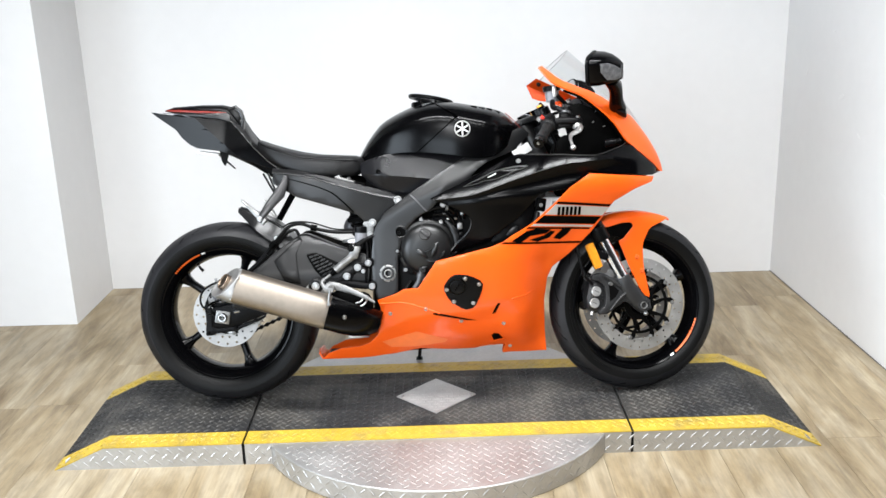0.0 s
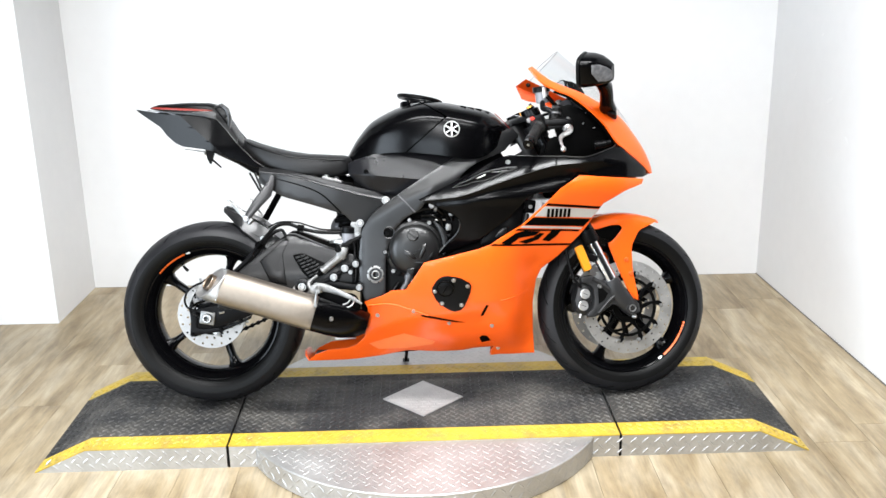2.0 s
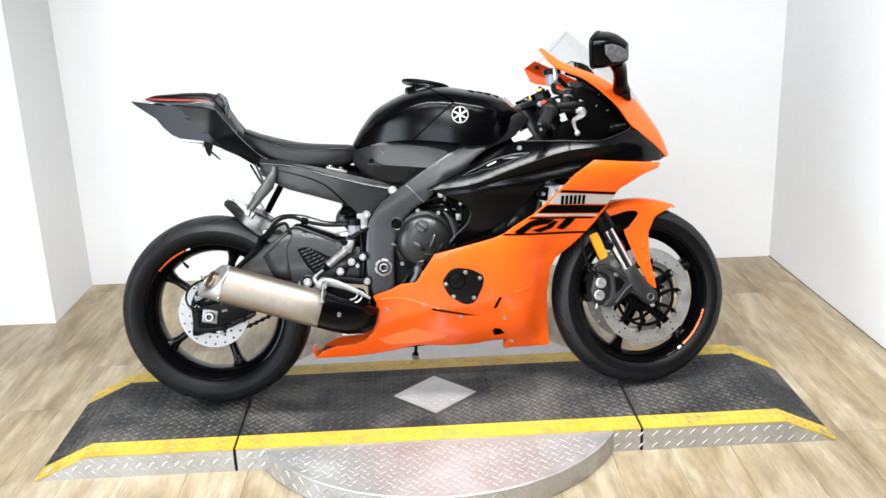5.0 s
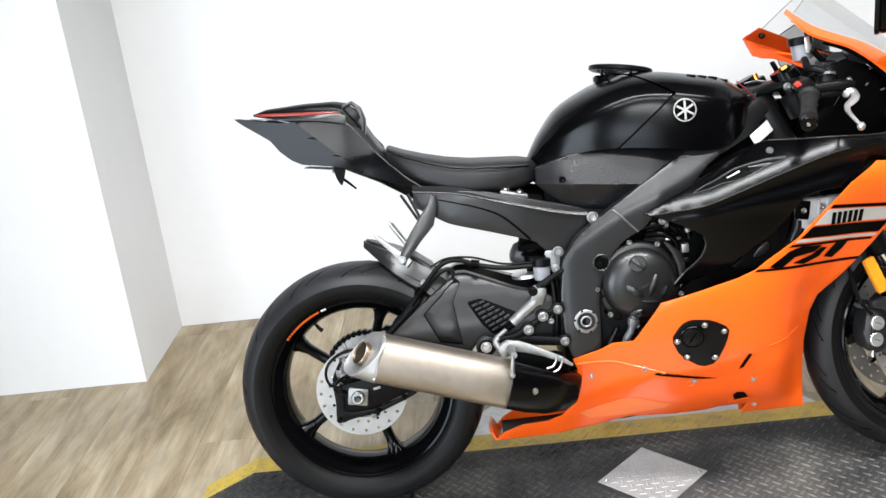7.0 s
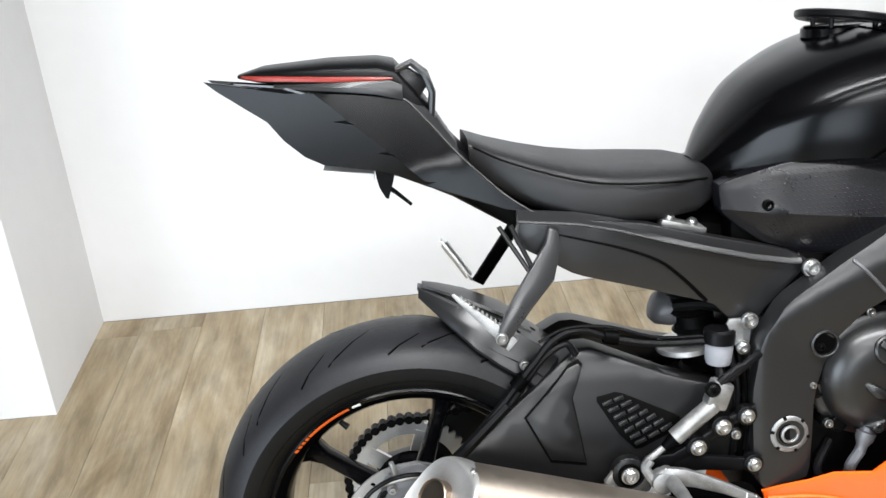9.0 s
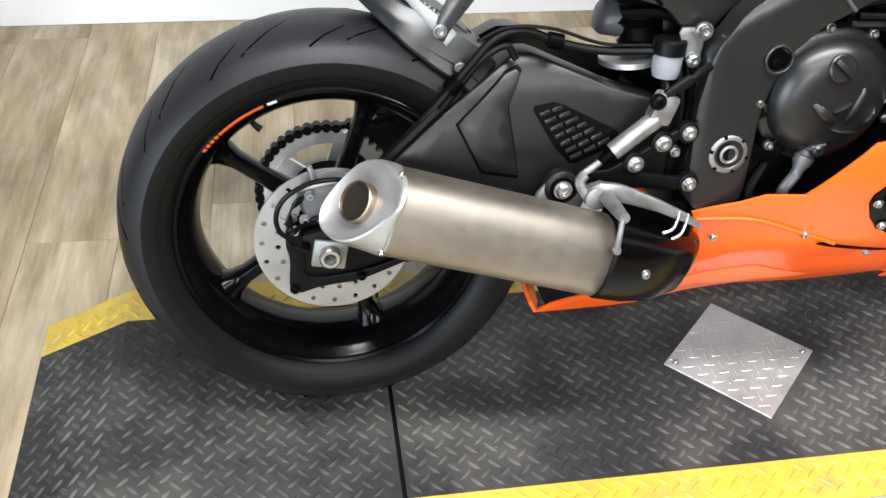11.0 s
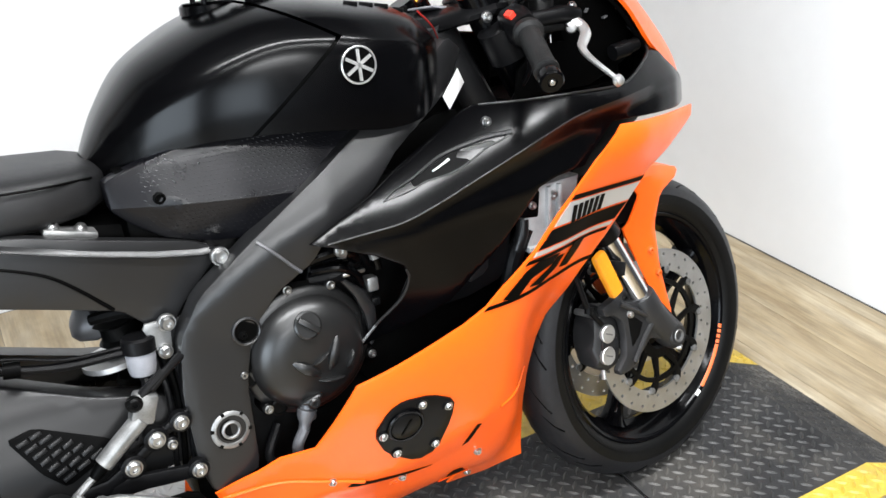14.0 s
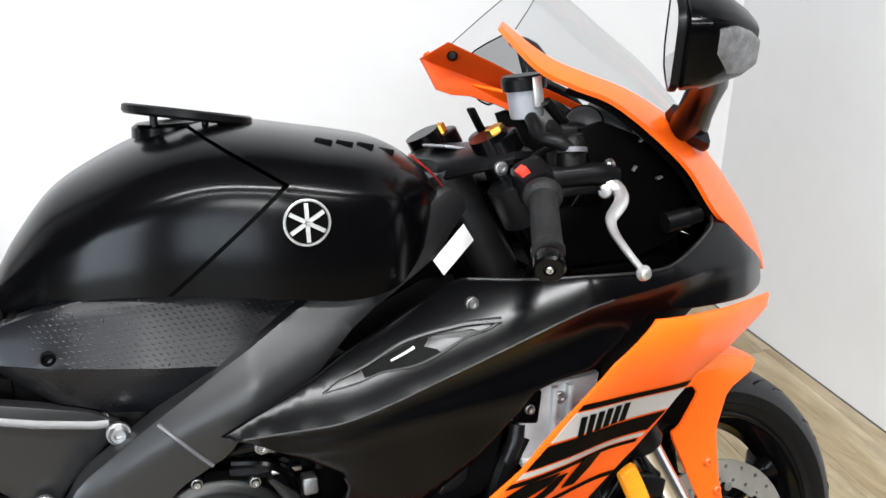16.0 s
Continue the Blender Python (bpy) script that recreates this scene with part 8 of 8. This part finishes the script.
# cockpit lining, instrument and stays
put("instrument", loft([oval(c, (0, 1, 0), (-0.5, 0, 0.86), a, b, 20, 3.5) for c, a, b in (((0.455, 0.0, 1.005), 0.076, 0.044), ((0.465, 0.0, 1.003), 0.082, 0.050), ((0.490, 0.0, 0.990), 0.078, 0.046), ((0.53, 0, 0.965), 0.05, 0.03))]), M_BLACK_PLASTIC, ns, "black instrument unit", m=SHEAR @ Matrix.Translation((0.045, 0, -0.062)))
put("instrument_glass", loft([oval(c, (0, 1, 0), (-0.5, 0, 0.86), a, b, 20, 3.5) for c, a, b in (((0.4515, 0.0, 1.007), 0.068, 0.037), ((0.453, 0.0, 1.006), 0.070, 0.039))]), mat("grey_display", (0.25, 0.25, 0.24), 0.15, vary=0.05, scale=20), ns, m=SHEAR @ Matrix.Translation((0.045, 0, -0.062)))
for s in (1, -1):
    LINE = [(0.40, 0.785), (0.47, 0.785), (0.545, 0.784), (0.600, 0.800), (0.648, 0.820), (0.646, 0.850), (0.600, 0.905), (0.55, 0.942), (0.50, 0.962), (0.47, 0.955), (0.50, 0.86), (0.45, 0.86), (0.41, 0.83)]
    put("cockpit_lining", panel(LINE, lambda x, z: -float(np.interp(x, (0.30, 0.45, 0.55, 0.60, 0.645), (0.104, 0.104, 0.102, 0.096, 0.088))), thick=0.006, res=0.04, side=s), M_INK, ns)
    for x, z in ((0.545, 0.90), (0.58, 0.885), (0.555, 0.935)):
        put("wire_clip", box(-0.004, 0.004, s * -0.104 - 0.003, s * -0.104 + 0.004, -0.0015, 0.0015, 0.0006), M_CAST_DARK, ns, m=Matrix.Translation((x, 0, z)) @ Matrix.Rotation(radians(x * 900), 4, "Y"))
put("stay_cap", lathe([(0.010, 0.0), (0.010, 0.024), (-0.004, 0.024), (-0.007, 0.020), (-0.009, 0.0)], 24), M_CAST_DARK, ns, m=aim((0.492, -0.070, 0.955), (-0.5, -0.75, 0.45)))
put("stay_cap_rim", lathe([(-0.002, 0.024), (-0.002, 0.0265), (0.003, 0.0265), (0.003, 0.024)], 24), M_INK, ns, m=aim((0.492, -0.070, 0.955), (-0.5, -0.75, 0.45)))
put("stay_plate", box(-0.017, 0.017, -0.005, 0.005, -0.036, 0.036, 0.004), M_CAST_DARK, ns, "grey fairing stay plate", m=aim((0.538, -0.058, 0.955), (-0.55, -0.80, 0.20)) @ pose(0, 0, 0, 0, -28, 0))
put("stay_plate_edge", box(-0.0195, -0.017, -0.007, 0.007, -0.037, 0.037, 0.001), M_INK, ns, m=aim((0.538, -0.058, 0.955), (-0.55, -0.80, 0.20)) @ pose(0, 0, 0, 0, -28, 0))
put("relay", tube([(0.580, -0.118, 0.829), (0.612, -0.118, 0.833)], 0.013, 1, 14), M_BLACK_PLASTIC, ns)
put("relay_cap", tube([(0.612, -0.118, 0.833), (0.630, -0.116, 0.836)], 0.011, 1, 14), M_DARK, ns)
# Near-black blocks stand in for the shaded depth of the cockpit.
put("cockpit_dark_block", box(0.42, 0.70, -0.085, 0.085, 0.74, 0.78, 0.01), M_INK, ns)
put("cockpit_dark_back", box(0.60, 0.625, -0.08, 0.08, 0.75, 0.93, 0.008), M_INK, ns)
put("fairing_stay", tube([(0.43, -0.095, 0.99), (0.455, -0.085, 0.965), (0.50, -0.06, 0.93)], 0.007, 4, 8), M_DARK, ns)
put("horn_box", loft([oval(c, (0, 1, 0), (0, 0, 1), 0.026, b, 16, 4) for c, b in (((0.452, -0.070, 0.935), 0.030), ((0.475, -0.072, 0.93), 0.034), ((0.497, -0.074, 0.925), 0.030))]), M_BLACK_PLASTIC, ns)
# Near-black filler for the shaded hollow of the nose.
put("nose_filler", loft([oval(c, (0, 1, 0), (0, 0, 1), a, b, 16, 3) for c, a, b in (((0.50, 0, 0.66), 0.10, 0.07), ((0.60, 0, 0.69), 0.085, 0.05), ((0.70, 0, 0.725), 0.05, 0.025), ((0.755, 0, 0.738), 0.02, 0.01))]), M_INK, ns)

# -- mirrors: the far one is the near one's image across the leaning middle plane --
mn = Vector((0.90, -0.43, -0.085)).normalized()
mv = Vector((-0.08, -0.35, 0.93))
mv = (mv - mn * mv.dot(mn)).normalized()
mu = mv.cross(mn).normalized()
mu = mu if mu.y > 0 else -mu
M_LENS = mat("smoked_clear_lens", (0.10, 0.10, 0.105), 0.18, vary=0.5, scale=70, bump=0.5, bump_scale=300)


def mirror(flip):
    mr = sub("mirror")

    def mput(name, bm, material, label=""):
        if flip:
            bm.transform(Matrix.Translation((0.004, 0.074, -0.048)) @ Matrix.Diagonal((1, -1, 1, 1)))
            bmesh.ops.reverse_faces(bm, faces=bm.faces[:])
        return part(name, bm, material, mr, label)

    hc = Vector((0.519, -0.230, 1.060))

    def shell(d, a, top, low, sh, n=36):
        """A rounded six-sided section: flat top, lower outer corner cut off."""
        out = []
        for p in oval((0, 0, 0), (1, 0, 0), (0, 1, 0), 1.0, 1.0, n, 7):
            u, v = p.x, p.y
            v = v * (top if v > 0 else low)
            cut_off = max(0.0, abs(u) - 0.55) / 0.45
            v = v * (1 - 0.30 * cut_off) if v < 0 else v * (1 - 0.12 * cut_off)
            out.append(hc + mn * d + mu * (u * a + sh) + mv * v)
        return out

    body = mput("housing", loft([shell(*r) for r in ((0.008, 0.053, 0.043, 0.045, 0.0), (0.012, 0.0560, 0.046, 0.048, 0.0), (0.034, 0.0530, 0.045, 0.047, 0.003), (0.058, 0.0420, 0.037, 0.045, 0.011), (0.080, 0.0260, 0.022, 0.043, 0.019), (0.092, 0.0150, 0.010, 0.038, 0.024))]), M_BLACK_SATIN, "black mirror housing")
    body.data.set_sharp_from_angle(angle=radians(24))
    mput("mirror_rim", loft([shell(*r) for r in ((0.0005, 0.0525, 0.0455, 0.0475, 0.0), (-0.0015, 0.0535, 0.0465, 0.0485, 0.0), (-0.0015, 0.0555, 0.0480, 0.0500, 0.0), (0.003, 0.0562, 0.0486, 0.0506, 0.0), (0.007, 0.0555, 0.0478, 0.0498, 0.0), (0.010, 0.051, 0.043, 0.045, 0.0))]), M_BLACK_PLASTIC)
    mput("mirror_glass", loft([shell(*r) for r in ((-0.0006, 0.0528, 0.0458, 0.0478, 0.0), (0.002, 0.0528, 0.0458, 0.0478, 0.0))]), M_MIRROR)
    rings = []
    for d, a, b, sh, dz in ((0.046, 0.0485, 0.014, 0.006, 0.014), (0.060, 0.0410, 0.027, 0.012, 0.000), (0.076, 0.0300, 0.024, 0.018, -0.008), (0.088, 0.0195, 0.016, 0.022, -0.014)):
        rings.append(oval(hc + mn * d + mu * (sh - a) + mv * dz, mv, mn, b, 0.006, 16, 4))
    mput("lens", loft(rings), M_LENS, "clear indicator lens")
    mput("stalk", loft([oval(c, (1, 0, 0.1), (0, 0.55, 0.83), a, b, 16, 3) for c, a, b in (((0.585, -0.205, 1.024), 0.022, 0.020), ((0.602, -0.178, 1.010), 0.023, 0.021), ((0.612, -0.150, 0.990), 0.021, 0.019), ((0.616, -0.128, 0.968), 0.022, 0.019), ((0.622, -0.108, 0.952), 0.026, 0.019), ((0.628, -0.094, 0.944), 0.027, 0.018))]), M_BLACK_SATIN)
    mput("stalk_boot", loft([oval(c, (1, 0, -0.6), (0, 0.55, 0.83), a, b, 16, 3) for c, a, b in (((0.624, -0.106, 0.950), 0.026, 0.020), ((0.628, -0.096, 0.943), 0.028, 0.021), ((0.630, -0.084, 0.938), 0.028, 0.021))]), M_BLACK_PLASTIC)


for flip in (False, True):
    mirror(flip)

# -- side stand on the far side --
sd = sub("side_stand")
inv = bike.matrix_basis.inverted()
foot = inv @ Vector((-0.055, 0.215, 0.074))
put("leg", tube([(-0.03, 0.10, 0.26), tuple((Vector((-0.03, 0.10, 0.26)) + foot) / 2), tuple(foot + Vector((0, 0, 0.006)))], 0.0065, 4, 12), M_BLACK_SATIN, sd, "black side stand leg")
put("foot", box(-0.012, 0.012, -0.012, 0.012, 0.0, 0.006, 0.002), M_BLACK_SATIN, sd, m=Matrix.Translation(foot) @ inv.to_3x3().to_4x4())
